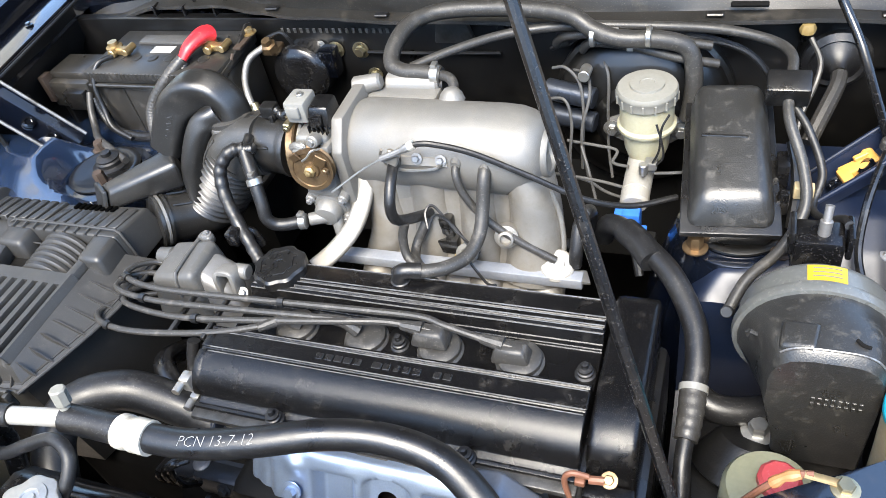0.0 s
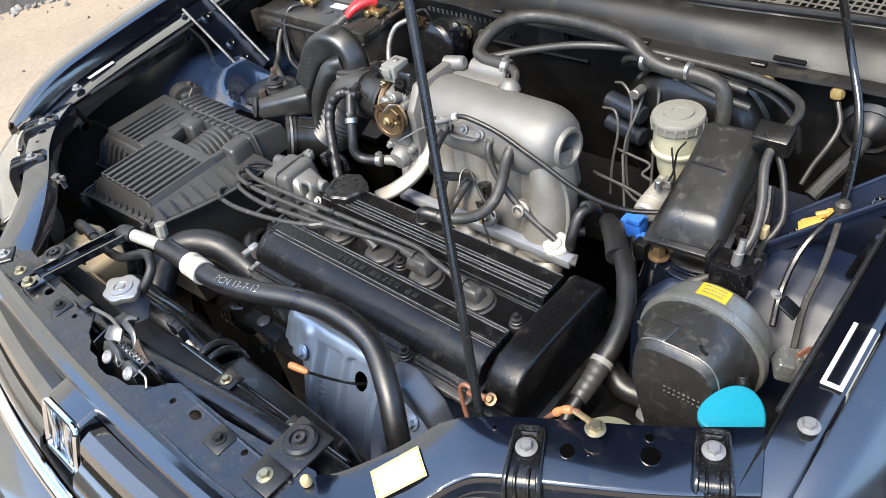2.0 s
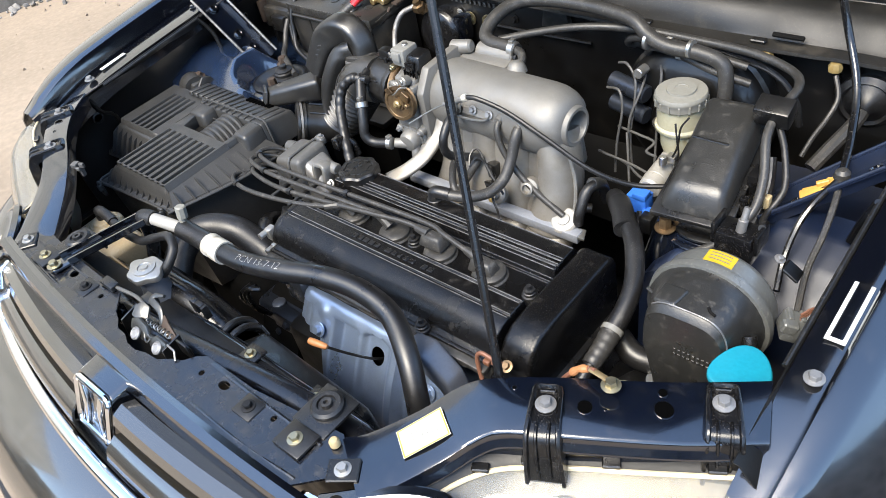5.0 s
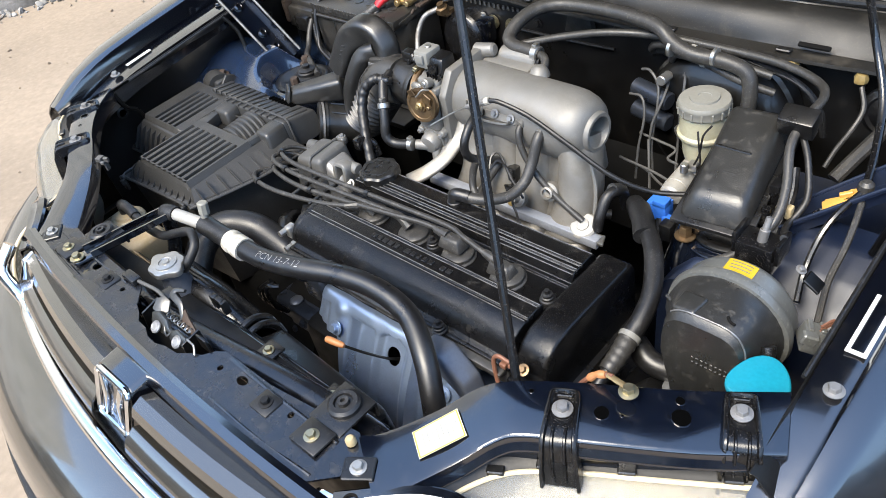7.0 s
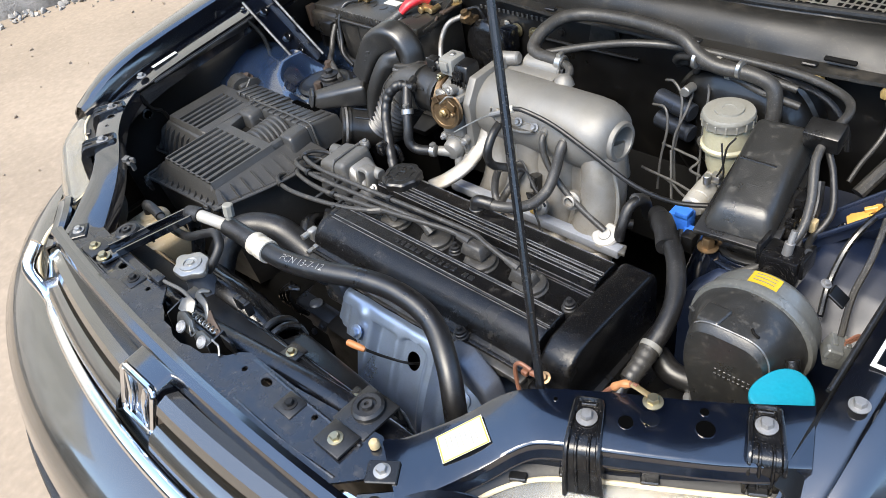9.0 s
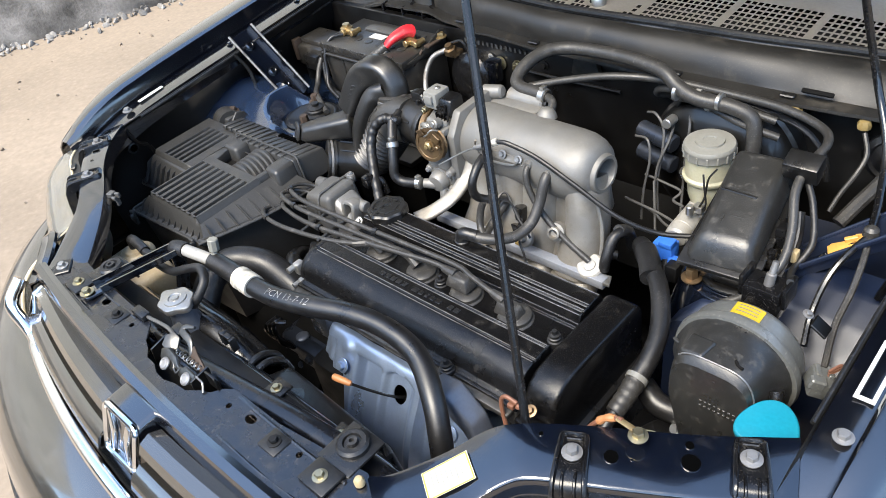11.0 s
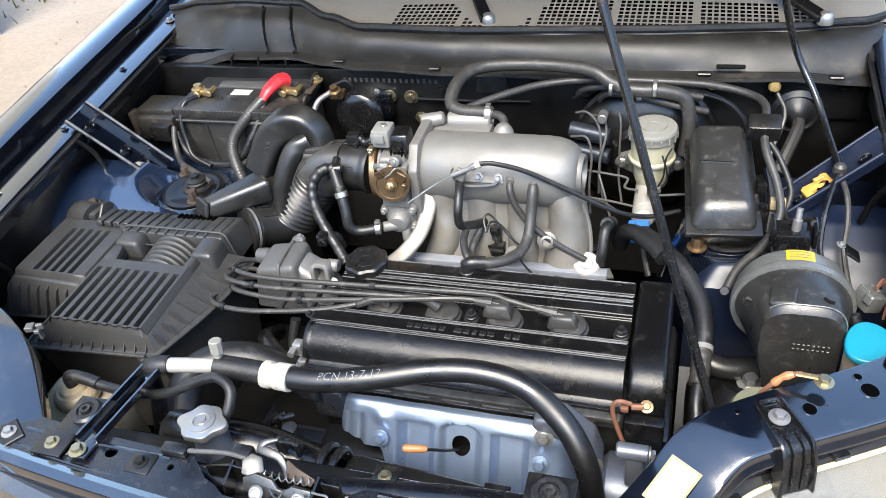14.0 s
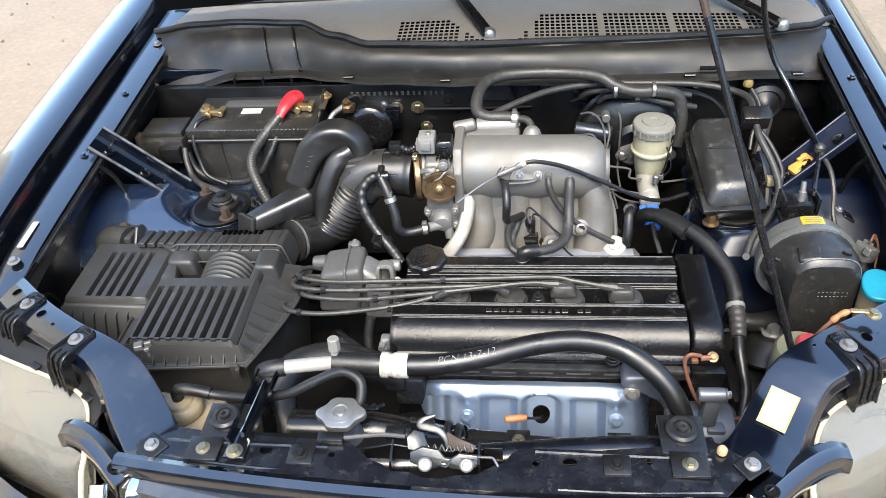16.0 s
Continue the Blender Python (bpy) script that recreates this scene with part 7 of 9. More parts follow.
for x, y in ((-0.505, 0.196), (-0.318, 0.210)):
    part("spring_clip", join(rbox((x, y - 0.006, 0.868), (0.014, 0.006, 0.03), 0.002), rbox((x + 0.006, y - 0.010, 0.874), (0.006, 0.008, 0.012), 0.001)), AIRBOX, box)


# ---- battery corner ----
bat = thing("battery", (-0.435, 0.805, 0.76), "black car battery with brass terminal clamps", "battery")
part("case", rbox((-0.435, 0.808, 0.855), (0.255, 0.13, 0.19), 0.006), BATTERY_CASE, bat)
part("top_cover", rbox((-0.435, 0.808, 0.958), (0.262, 0.137, 0.020), 0.004), BATTERY_CASE, bat)
part("vent_strip", rbox((-0.425, 0.842, 0.969), (0.17, 0.026, 0.006), 0.002), DIST_GREY, bat, "dusty grey vent strip")
part("paper_label", rbox((-0.447, 0.812, 0.9688), (0.042, 0.020, 0.001)), PAPER, bat, "small white printed label")
for k in range(30):
    part("top_tooth", rbox((-0.555 + 0.0082 * k, 0.742, 0.960), (0.0045, 0.006, 0.014), 0.001, 1), BATTERY_CASE, bat)
for x in (-0.500, -0.418, -0.345):
    part("case_rib", hexa([(x - 0.003, 0.7405, 0.765), (x + 0.003, 0.7405, 0.765), (x + 0.003, 0.746, 0.765), (x - 0.003, 0.746, 0.765)], [(x - 0.002, 0.7405, 0.938), (x + 0.002, 0.7405, 0.938), (x + 0.002, 0.746, 0.938), (x - 0.002, 0.746, 0.938)], 0.001, 1), BATTERY_CASE, bat)
part("case_lip", rbox((-0.435, 0.7395, 0.944), (0.258, 0.008, 0.006), 0.0015, 1), BATTERY_CASE, bat)
for k in range(6):
    part("cell_plug", lathe((-0.52 + 0.034 * k, 0.786, 0.9675), (0, 0, 1), [(0.010, 0), (0.010, 0.0015), (0.008, 0.002), (0.002, 0.0012)], 18), BATTERY_CASE, bat)
part("end_wall", prism([(0.755, 0.955), (0.872, 0.955), (0.872, 0.985), (0.858, 0.990), (0.80, 0.965), (0.755, 0.960)], (-0.306, 0, 0), (0, 1, 0), (0, 0, 1), (0.004, 0, 0), 0.001), BATTERY_CASE, bat)


def terminal(x, y, z, cap):
    part("post_clamp", join(lathe((x, y, z), (0, 0, 1), [(0.014, 0), (0.014, 0.012), (0.009, 0.014), (0.008, 0.02)], 18), rbox((x + 0.02, y - 0.004, z + 0.006), (0.03, 0.014, 0.012), 0.003), cyl((x + 0.03, y - 0.016, z + 0.007), (x + 0.03, y + 0.012, z + 0.007), 0.006, rim=0.001), cyl((x + 0.005, y - 0.02, z + 0.006), (x + 0.005, y - 0.008, z + 0.006), 0.007, rim=0.001)), BRASS, bat, "brass terminal clamp")


terminal(-0.535, 0.800, 0.970, False)
terminal(-0.352, 0.815, 0.970, True)
part("red_boot", tube([(-0.352, 0.828, 0.990), (-0.357, 0.812, 0.996), (-0.368, 0.785, 0.990), (-0.376, 0.768, 0.978)], lambda t: 0.0205 * (1 - 0.55 * t) if t > 0.05 else 0.014, 18, 8, flat=0.72), RED, bat, "red vinyl terminal boot")
part("hold_down", join(rbox((-0.300, 0.835, 0.972), (0.014, 0.05, 0.005), 0.001), tube([(-0.302, 0.80, 0.97), (-0.315, 0.765, 0.93), (-0.33, 0.745, 0.90)], 0.003, 8)), RUST, bat, "steel battery hold-down")
bolt(bat, (-0.300, 0.855, 0.975), (0, 0, 1), 0.008, BRASS)
tray = thing("battery_tray", (-0.45, 0.80, 0.74), "dusty battery tray of black sheet steel", "battery tray")
part("tray", rbox((-0.47, 0.79, 0.752), (0.36, 0.19, 0.014), 0.004), PAINT_DIRTY, tray)
part("upright", rbox((-0.665, 0.79, 0.87), (0.012, 0.07, 0.12), 0.004), PAINT_DIRTY, tray)
part("stand", rbox((-0.47, 0.80, 0.65), (0.30, 0.12, 0.19), 0.02), GRIME_SHADE, tray)
relay = thing("relay_box", (-0.635, 0.77, 0.80), "dusty black relay box beside the battery", "relay box")
part("body", rbox((-0.630, 0.785, 0.915), (0.095, 0.075, 0.05), 0.005), BATTERY_CASE, relay)
part("lid", rbox((-0.628, 0.792, 0.945), (0.085, 0.062, 0.014), 0.003), BATTERY_CASE, relay)
part("front_plug", rbox((-0.610, 0.742, 0.912), (0.045, 0.02, 0.035), 0.004), PLASTIC, relay)
part("side_plate", rbox((-0.672, 0.752, 0.928), (0.012, 0.022, 0.05), 0.002), RUST, relay, "rusty side plate")
hose("battery_cable", [(-0.376, 0.770, 0.978), (-0.402, 0.742, 0.955), (-0.428, 0.722, 0.925), (-0.432, 0.705, 0.90), (-0.418, 0.685, 0.87), (-0.402, 0.67, 0.84)], lambda t: 0.0105 + 0.0002 * math.sin(190 * t), RUBBER_GREY, "grey taped battery cable with a green wire", category="cable")
hose("battery_cable", [(-0.374, 0.770, 0.972), (-0.382, 0.745, 0.945), (-0.398, 0.725, 0.915), (-0.420, 0.712, 0.885), (-0.46, 0.71, 0.865), (-0.52, 0.715, 0.865), (-0.56, 0.73, 0.88), (-0.575, 0.742, 0.915)], lambda t: 0.0075 + 0.0003 * math.sin(330 * t), RUBBER, "black battery cable running under the battery", category="cable")
hose("wire", [(-0.404, 0.757, 0.965), (-0.422, 0.728, 0.945), (-0.436, 0.712, 0.915), (-0.428, 0.70, 0.88), (-0.41, 0.682, 0.85)], 0.0022, mat("green_wire", (0.04, 0.22, 0.06), 0.5), "thin green wire along the battery cable", category="wire", seg=8)
hose("earth_cable", [(-0.528, 0.785, 0.974), (-0.545, 0.758, 0.972), (-0.552, 0.738, 0.945), (-0.545, 0.725, 0.905), (-0.53, 0.71, 0.88), (-0.49, 0.70, 0.865)], 0.0045, RUBBER, "black earth cable hanging from the battery", category="cable")
hose("wiring_loom", [(-0.578, 0.742, 0.925), (-0.572, 0.722, 0.905), (-0.558, 0.70, 0.885), (-0.53, 0.672, 0.885), (-0.49, 0.65, 0.885), (-0.44, 0.625, 0.882)], 0.006, RUBBER_GREY, "taped wiring loom below the battery", category="wiring")
hose("pipe", [(-0.36, 0.72, 0.885), (-0.30, 0.735, 0.905), (-0.27, 0.75, 0.91)], 0.004, STEEL, "thin steel pipe beside the battery", category="pipe", seg=8)

# vacuum canister and brass fuel line
vc = thing("vacuum_canister", (-0.225, 0.83, 0.82), "black vacuum canister on the bulkhead", "canister")
part("drum", lathe((-0.215, 0.872, 0.905), (0, -1, 0.15), [(0.05, 0), (0.05, 0.035), (0.046, 0.040), (0.044, 0.042), (0.03, 0.046), (0.02, 0.046)], 32), PLASTIC_GLOSS, vc)
part("bracket", rbox((-0.165, 0.855, 0.925), (0.03, 0.03, 0.05), 0.006), PAINT, vc)
fl = hose("fuel_line", [(-0.262, 0.828, 0.965), (-0.282, 0.808, 0.955), (-0.290, 0.79, 0.93), (-0.28, 0.77, 0.905), (-0.262, 0.755, 0.885)], 0.0055, ALU_DARK, "dull steel fuel line with a bronze banjo fitting", category="fuel line")
part("banjo", join(lathe((-0.252, 0.832, 0.958), (0, -0.3, 1), [(0.013, 0), (0.013, 0.012), (0.008, 0.014), (0.008, 0.022)], 6), rbox((-0.255, 0.842, 0.955), (0.03, 0.03, 0.012), 0.004)), BRONZE, fl)
part("collar", cyl((-0.272, 0.765, 0.90), (-0.258, 0.752, 0.880), 0.008, rim=0.001), ZINC, fl)
hose("wire", [(-0.258, 0.84, 0.975), (-0.235, 0.845, 0.982), (-0.225, 0.845, 0.975), (-0.22, 0.85, 0.955)], 0.003, RUBBER, "short black wire loop on the bulkhead", category="wire", seg=8)

# hoses at the throttle
h = hose("coolant_hose", [(-0.138, 0.552, 0.977), (-0.128, 0.538, 0.963), (-0.121, 0.528, 0.948), (-0.113, 0.515, 0.922), (-0.110, 0.509, 0.900), (-0.096, 0.513, 0.888), (-0.062, 0.524, 0.889)], 0.0088, RUBBER, "black coolant hose dropping past the throttle")
hose("coolant_hose", [(-0.140, 0.556, 0.979), (-0.156, 0.546, 0.980), (-0.170, 0.532, 0.962), (-0.166, 0.515, 0.936), (-0.147, 0.495, 0.910), (-0.118, 0.470, 0.886), (-0.100, 0.455, 0.868)], lambda t: 0.0088 + 0.0005 * math.sin(75 * t), RUBBER, "black taped hose beside the bellows")
clamp(h, (-0.121, 0.528, 0.948), (0.3, -0.4, -0.85), 0.0092)
clamp(h, (-0.066, 0.5225, 0.889), (1, 0.25, 0), 0.0092)
part("tee_fitting", join(cyl((-0.126, 0.558, 0.978), (-0.150, 0.552, 0.978), 0.0085, rim=0.001), cyl((-0.140, 0.575, 0.985), (-0.138, 0.552, 0.978), 0.0065)), PLASTIC, h)

# ---- brake side ----
boost = thing("brake_booster", (0.345, 0.83, 0.74), "black round brake servo on the bulkhead", "brake servo")
part("shell", lathe((0.330, 0.872, 0.868), (0.0, -1, 0.05), [(0.125, 0), (0.128, 0.015), (0.128, 0.03), (0.122, 0.034), (0.118, 0.05), (0.095, 0.07), (0.06, 0.075), (0.05, 0.085)], 48), PAINT_DIRTY, boost)
for k in range(3):
    part("shell_rib", ring((0.330, 0.822 - 0.008 * k, 0.871), (0, -1, 0.05), 0.112 - 0.012 * k, 0.003, 0.002, 40), PAINT_IN, boost)
part("stud", cyl((0.262, 0.80, 0.955), (0.262, 0.775, 0.957), 0.008, rim=0.001), STEEL, boost)
mc = thing("brake_master_cylinder", (0.350, 0.71, 0.80), "brake master cylinder with translucent fluid reservoir", "master cylinder")
part("cylinder", join(cyl((0.343, 0.79, 0.848), (0.343, 0.682, 0.838), 0.019, rim=0.003), lathe((0.343, 0.684, 0.839), (0.03, -1, -0.2), [(0.019, 0), (0.019, 0.016), (0.016, 0.020), (0.009, 0.0205)], 24)), WHITE_METAL, mc, "pale cast master cylinder")
part("flange", prism([(-0.055, -0.012), (-0.03, -0.025), (0.03, -0.025), (0.05, -0.010), (0.05, 0.010), (0.03, 0.022), (-0.03, 0.022), (-0.055, 0.012)], (0.345, 0.782, 0.872), (1, 0, 0), (0, 0, 1), (0, 0.010, 0), 0.003), ALU, mc)
for x in (0.298, 0.39):
    bolt(mc, (x, 0.781, 0.872), (0, -1, 0), 0.008, STEEL)
tank = part("reservoir", lathe((0.348, 0.752, 0.878), (0, 0, 1), [(0.016, -0.030), (0.024, -0.024), (0.029, -0.008), (0.031, 0.018), (0.0375, 0.023), (0.0385, 0.026), (0.0385, 0.029), (0.035, 0.032), (0.0345, 0.068), (0.032, 0.07)], 36), RESERVOIR, mc, "yellowed translucent fluid reservoir")
cap = part("reservoir_cap", lathe((0.348, 0.752, 0.942), (0, 0, 1), [(0.0365, 0), (0.0385, 0.002), (0.0385, 0.012), (0.039, 0.013), (0.039, 0.017), (0.037, 0.0205), (0.022, 0.0215), (0.0215, 0.0245), (0.010, 0.0245), (0.0095, 0.0235), (0.003, 0.0235)], 40), CAP_BEIGE, mc, "dusty grey screw cap")
for k in range(16):
    a = 2 * math.pi * k / 16
    part("grip_rib", rbox((0.348 + 0.0388 * math.cos(a), 0.752 + 0.0388 * math.sin(a), 0.949), (0.0025, 0.003, 0.012), 0.0005, 1, (0, 0, math.degrees(a))), CAP_BEIGE, cap)
part("level_sensor", join(rbox((0.360, 0.705, 0.873), (0.016, 0.016, 0.012), 0.002), cyl((0.352, 0.69, 0.868), (0.352, 0.69, 0.884), 0.006, rim=0.001)), STEEL, mc)
hose("sensor_wire", [(0.362, 0.700, 0.878), (0.370, 0.70, 0.90), (0.372, 0.705, 0.93), (0.380, 0.715, 0.945)], 0.0016, RUBBER, "thin sensor wires by the reservoir", category="wire", seg=6)
hose("sensor_wire", [(0.366, 0.700, 0.875), (0.376, 0.692, 0.895), (0.374, 0.69, 0.92), (0.366, 0.70, 0.94)], 0.0016, RUBBER, "thin sensor wires by the reservoir", category="wire", seg=6)
bc = thing("blue_connector", (0.337, 0.635, 0.80), "bright blue plug under the master cylinder", "connector")
part("shell", join(rbox((0.338, 0.645, 0.825), (0.034, 0.026, 0.030), 0.003), rbox((0.344, 0.640, 0.843), (0.022, 0.02, 0.010), 0.002), rbox((0.357, 0.635, 0.812), (0.014, 0.014, 0.022), 0.002)), BLUE, bc)
part("loom", tube([(0.345, 0.635, 0.815), (0.352, 0.62, 0.79), (0.36, 0.60, 0.77)], 0.006, 10), RUBBER, bc)
part("plug", rbox((0.368, 0.615, 0.815), (0.02, 0.02, 0.03), 0.003), PLASTIC, bc)
# steel brake lines down the bulkhead
for pts in ([(0.215, 0.80, 0.955), (0.235, 0.79, 0.962), (0.255, 0.78, 0.945), (0.262, 0.765, 0.91), (0.262, 0.75, 0.86), (0.27, 0.74, 0.81)], [(0.21, 0.77, 0.925), (0.238, 0.76, 0.93), (0.248, 0.75, 0.90), (0.246, 0.735, 0.85), (0.25, 0.72, 0.80)], [(0.22, 0.72, 0.835), (0.27, 0.715, 0.83), (0.30, 0.71, 0.815), (0.335, 0.70, 0.812)], [(0.255, 0.84, 0.955), (0.268, 0.835, 0.962), (0.290, 0.80, 0.950), (0.292, 0.785, 0.90), (0.292, 0.78, 0.84), (0.30, 0.76, 0.80)], [(0.240, 0.82, 0.94), (0.262, 0.80, 0.945), (0.270, 0.77, 0.93), (0.262, 0.75, 0.89), (0.262, 0.74, 0.83)], [(0.24, 0.75, 0.87), (0.28, 0.745, 0.868), (0.31, 0.74, 0.865), (0.308, 0.72, 0.86), (0.33, 0.71, 0.862)], [(0.24, 0.70, 0.85), (0.29, 0.70, 0.843), (0.33, 0.69, 0.842)], [(0.262, 0.74, 0.87), (0.275, 0.72, 0.84), (0.288, 0.70, 0.80)], [(0.365, 0.70, 0.862), (0.385, 0.695, 0.868), (0.41, 0.70, 0.868)]):
    hose("brake_pipe", pts, 0.0022, DIST_GREY, "thin steel brake pipe", category="brake pipe", seg=8)
sol = thing("solenoid", (0.235, 0.79, 0.86), "black enamelled solenoid valve pair", "solenoid")
for z in (0.925, 0.885):
    part("can", cyl((0.205, 0.795, z), (0.275, 0.782, z - 0.006), 0.0150, rim=0.002), CAST_DARK, sol)
# bulkhead grommets with speedo and clutch lines
for x, z, pts in ((0.225, 0.965, [(0.225, 0.85, 0.965), (0.215, 0.83, 0.975), (0.235, 0.815, 0.995), (0.30, 0.805, 1.005), (0.36, 0.80, 1.0), (0.42, 0.81, 0.985)]), (0.262, 0.96, [(0.262, 0.85, 0.96), (0.252, 0.83, 0.965), (0.268, 0.815, 0.985), (0.32, 0.80, 0.99), (0.38, 0.79, 0.98), (0.43, 0.80, 0.965)])):
    ob = hose("vacuum_line", pts, 0.006, RUBBER_GREY, "grey vacuum line through a bulkhead grommet", category="hose")
    part("grommet", lathe((x, 0.875, z - 0.002), (0, -1, 0.2), [(0.020, 0), (0.020, 0.006), (0.014, 0.012), (0.010, 0.022)], 20), RUBBER, ob)
    part("band", tube([V(pts[3]) - V(0.004, 0, 0), V(pts[3]) + V(0.004, 0, 0)], 0.0075, 10), WHITE_METAL, ob)

# fuse box on the tower
fb = thing("fuse_box", (0.465, 0.64, 0.86), "black under-bonnet fuse box with a moulded cover", "fuse box")
cov = part("cover", hexa([(0.414, 0.548, 0.908), (0.512, 0.556, 0.908), (0.492, 0.728, 0.955), (0.402, 0.722, 0.955)], [(0.428, 0.566, 0.946), (0.498, 0.572, 0.948), (0.480, 0.712, 0.998), (0.412, 0.708, 0.998)], 0.011, 3), PLASTIC_WORN, fb, "worn black fuse box cover")
part("cover_lip", hexa([(0.410, 0.543, 0.902), (0.517, 0.552, 0.902), (0.497, 0.733, 0.949), (0.398, 0.727, 0.949)], [(0.410, 0.543, 0.909), (0.517, 0.552, 0.909), (0.497, 0.733, 0.956), (0.398, 0.727, 0.956)], 0.002), PLASTIC, cov)
part("cover_ridge", rbox((0.447, 0.640, 0.9725), (0.05, 0.004, 0.003), 0.001, 1, (19, 0, 0)), PLASTIC, cov)
for k in range(2):
    part("moulded_bar", rbox((0.460, 0.607 + 0.008 * k, 0.9602 + 0.0027 * k), (0.020 - 0.006 * k, 0.0028, 0.0012), 0.0004, 1, (19, 0, 2)), PLASTIC_WORN, cov)
part("base", hexa([(0.425, 0.565, 0.868), (0.50, 0.57, 0.868), (0.485, 0.71, 0.868), (0.41, 0.705, 0.868)], [(0.415, 0.55, 0.902), (0.512, 0.558, 0.902), (0.492, 0.728, 0.949), (0.402, 0.722, 0.949)], 0.004), PLASTIC, fb)
part("side_latch", join(rbox((0.512, 0.640, 0.925), (0.014, 0.03, 0.04), 0.003), rbox((0.515, 0.600, 0.915), (0.012, 0.012, 0.03), 0.003)), PLASTIC_GLOSS, fb)
part("cream_plug", join(rbox((0.530, 0.610, 0.925), (0.012, 0.014, 0.016), 0.002), rbox((0.541, 0.608, 0.926), (0.008, 0.012, 0.018), 0.002)), TAN, fb, "cream wire plugs")
part("side_loom", tube([(0.52, 0.66, 0.955), (0.528, 0.64, 0.93), (0.53, 0.615, 0.91), (0.528, 0.59, 0.885)], 0.008, 10), RUBBER, fb)
ch = thing("hose_clip", (0.508, 0.69, 0.98), "square black clip around the hose", "clip")
part("clip", rbox((0.508, 0.690, 1.004), (0.046, 0.030, 0.030), 0.003, 2, (20, 0, 0)), PLASTIC, ch)

# vacuum actuator drum with yellow label
act = thing("cruise_actuator", (0.55, 0.43, 0.74), "round plated actuator with black cover and yellow label", "actuator")
AC, AX = V(0.549, 0.484, 0.891), V(0.0, -1, -0.02).normalized()
AR = 0.070
part("drum", lathe(AC, AX, [(0.03, 0.004), (0.052, 0.007), (0.0625, 0.0115), (AR - 0.002, 0.0175), (AR, 0.024), (AR, 0.042), (AR + 0.005, 0.045), (AR + 0.0065, 0.050), (AR + 0.005, 0.057), (AR, 0.058)], 56), GREY_DRUM, act, "grey plated drum with rolled rim")


def on_drum(deg, h, r):
    return AC + AX * h + r * V(math.sin(radians(deg)), 0, math.cos(radians(deg)))


yl = part("warning_label", sheet([[on_drum(q, h_, AR + 0.0006) for h_ in (0.022, 0.041)] for q in range(-13, 17, 4)], 0.0006), YELLOW_LABEL, act, "yellow printed warning label")
for h_ in (0.026, 0.031, 0.036):
    part("print_bar", tube([on_drum(q, h_, AR + 0.001) for q in (-9, -4, 1, 6, 11)], 0.0005, 6, 3), INK, yl)


def arch(y, r, xl, xr, zc, zlow, flat):
    """A round-topped outline at depth y."""
    top = [(0.549 + r * math.cos(radians(a)), zc + flat * r * math.sin(radians(a))) for a in range(0, 181, 12)]
    pts = [(xr, zlow)] + [(x, z) for x, z in top] + [(xl, zlow)]
    return [V(x, y, z) for x, z in pts]


def squarish(y, w, top, xl, xr, zlow):
    """A square-shouldered outline at depth y."""
    pts = [(xr, zlow)]
    for a in range(0, 181, 12):
        c, q = math.cos(radians(a)), math.sin(radians(a))
        pts.append((0.553 + w * math.copysign(abs(c) ** 0.55, c), 0.886 + (top - 0.886) * q**0.55))
    return [V(x, y, z) for x, z in pts + [(xl, zlow)]]


loops = [arch(0.430, 0.0705, 0.524, 0.612, 0.891, 0.822, 1.0), arch(0.412, 0.0695, 0.525, 0.610, 0.892, 0.815, 1.0), squarish(0.388, 0.056, 0.9585, 0.526, 0.606, 0.805), squarish(0.3640, 0.050, 0.9570, 0.527, 0.602, 0.795), squarish(0.3605, 0.0485, 0.9545, 0.527, 0.600, 0.79), squarish(0.3560, 0.0475, 0.9480, 0.527, 0.600, 0.79), squarish(0.3545, 0.0465, 0.920, 0.527, 0.598, 0.79)]
bmc = bmesh.new()
vr = [[bmc.verts.new(p) for p in lp] for lp in loops]
for a, b in zip(vr, vr[1:]):
    for k in range(len(a)):
        q = (k + 1) % len(a)
        bmc.faces.new((a[k], a[q], b[q], b[k]))
bmc.faces.new(vr[-1])
bmc.faces.new(vr[0][::-1])
part("cover", bmc, PLASTIC_WORN, act, "worn black plastic cover", sharp=30)
# thin pale tube paints the highlight on the worn crease
part("worn_crease_glint", tube([p + V(0, -0.0006, 0.0004) for p in loops[3][2:13]], 0.0011, 6, 3), EDGE_GLINT, act, "rubbed crease with a pale painted highlight")
part("cover_column", hexa([(0.520, 0.353, 0.80), (0.540, 0.351, 0.80), (0.545, 0.39, 0.80), (0.522, 0.39, 0.80)], [(0.511, 0.366, 0.952), (0.540, 0.362, 0.960), (0.545, 0.39, 0.962), (0.513, 0.394, 0.958)], 0.004, 3), PLASTIC_WORN, act)
part("column_web", prism([(0.484, 0.918), (0.516, 0.945), (0.522, 0.82)], (0, 0.404, 0), (1, 0, 0), (0, 0, 1), (0, 0.004, 0), 0.001), PLASTIC_WORN, act)
# triangular hole drawn as a near-black plate, its shade painted
part("column_notch", prism([(0, 0), (0.010, 0.006), (0.0, 0.015)], (0.529, 0.3575, 0.920), (1, 0, 0), (0, 0.075, 1), (0, -0.002, 0)), GRIME_SHADE, act)
part("dent_mark", tube([(0.572, 0.378, 0.9585), (0.577, 0.373, 0.9582), (0.583, 0.371, 0.958)], 0.0018, 6), GRIME_SHADE, act)
for dx, dz in ((0.004, 0.026), (-0.020, 0.008), (0.010, -0.022), (-0.010, -0.020)):
    part("star_rib", tube([(0.508, 0.396, 0.921), (0.508 + dx, 0.398, 0.921 + dz)], 0.0022, 6), PLASTIC_WORN, act)
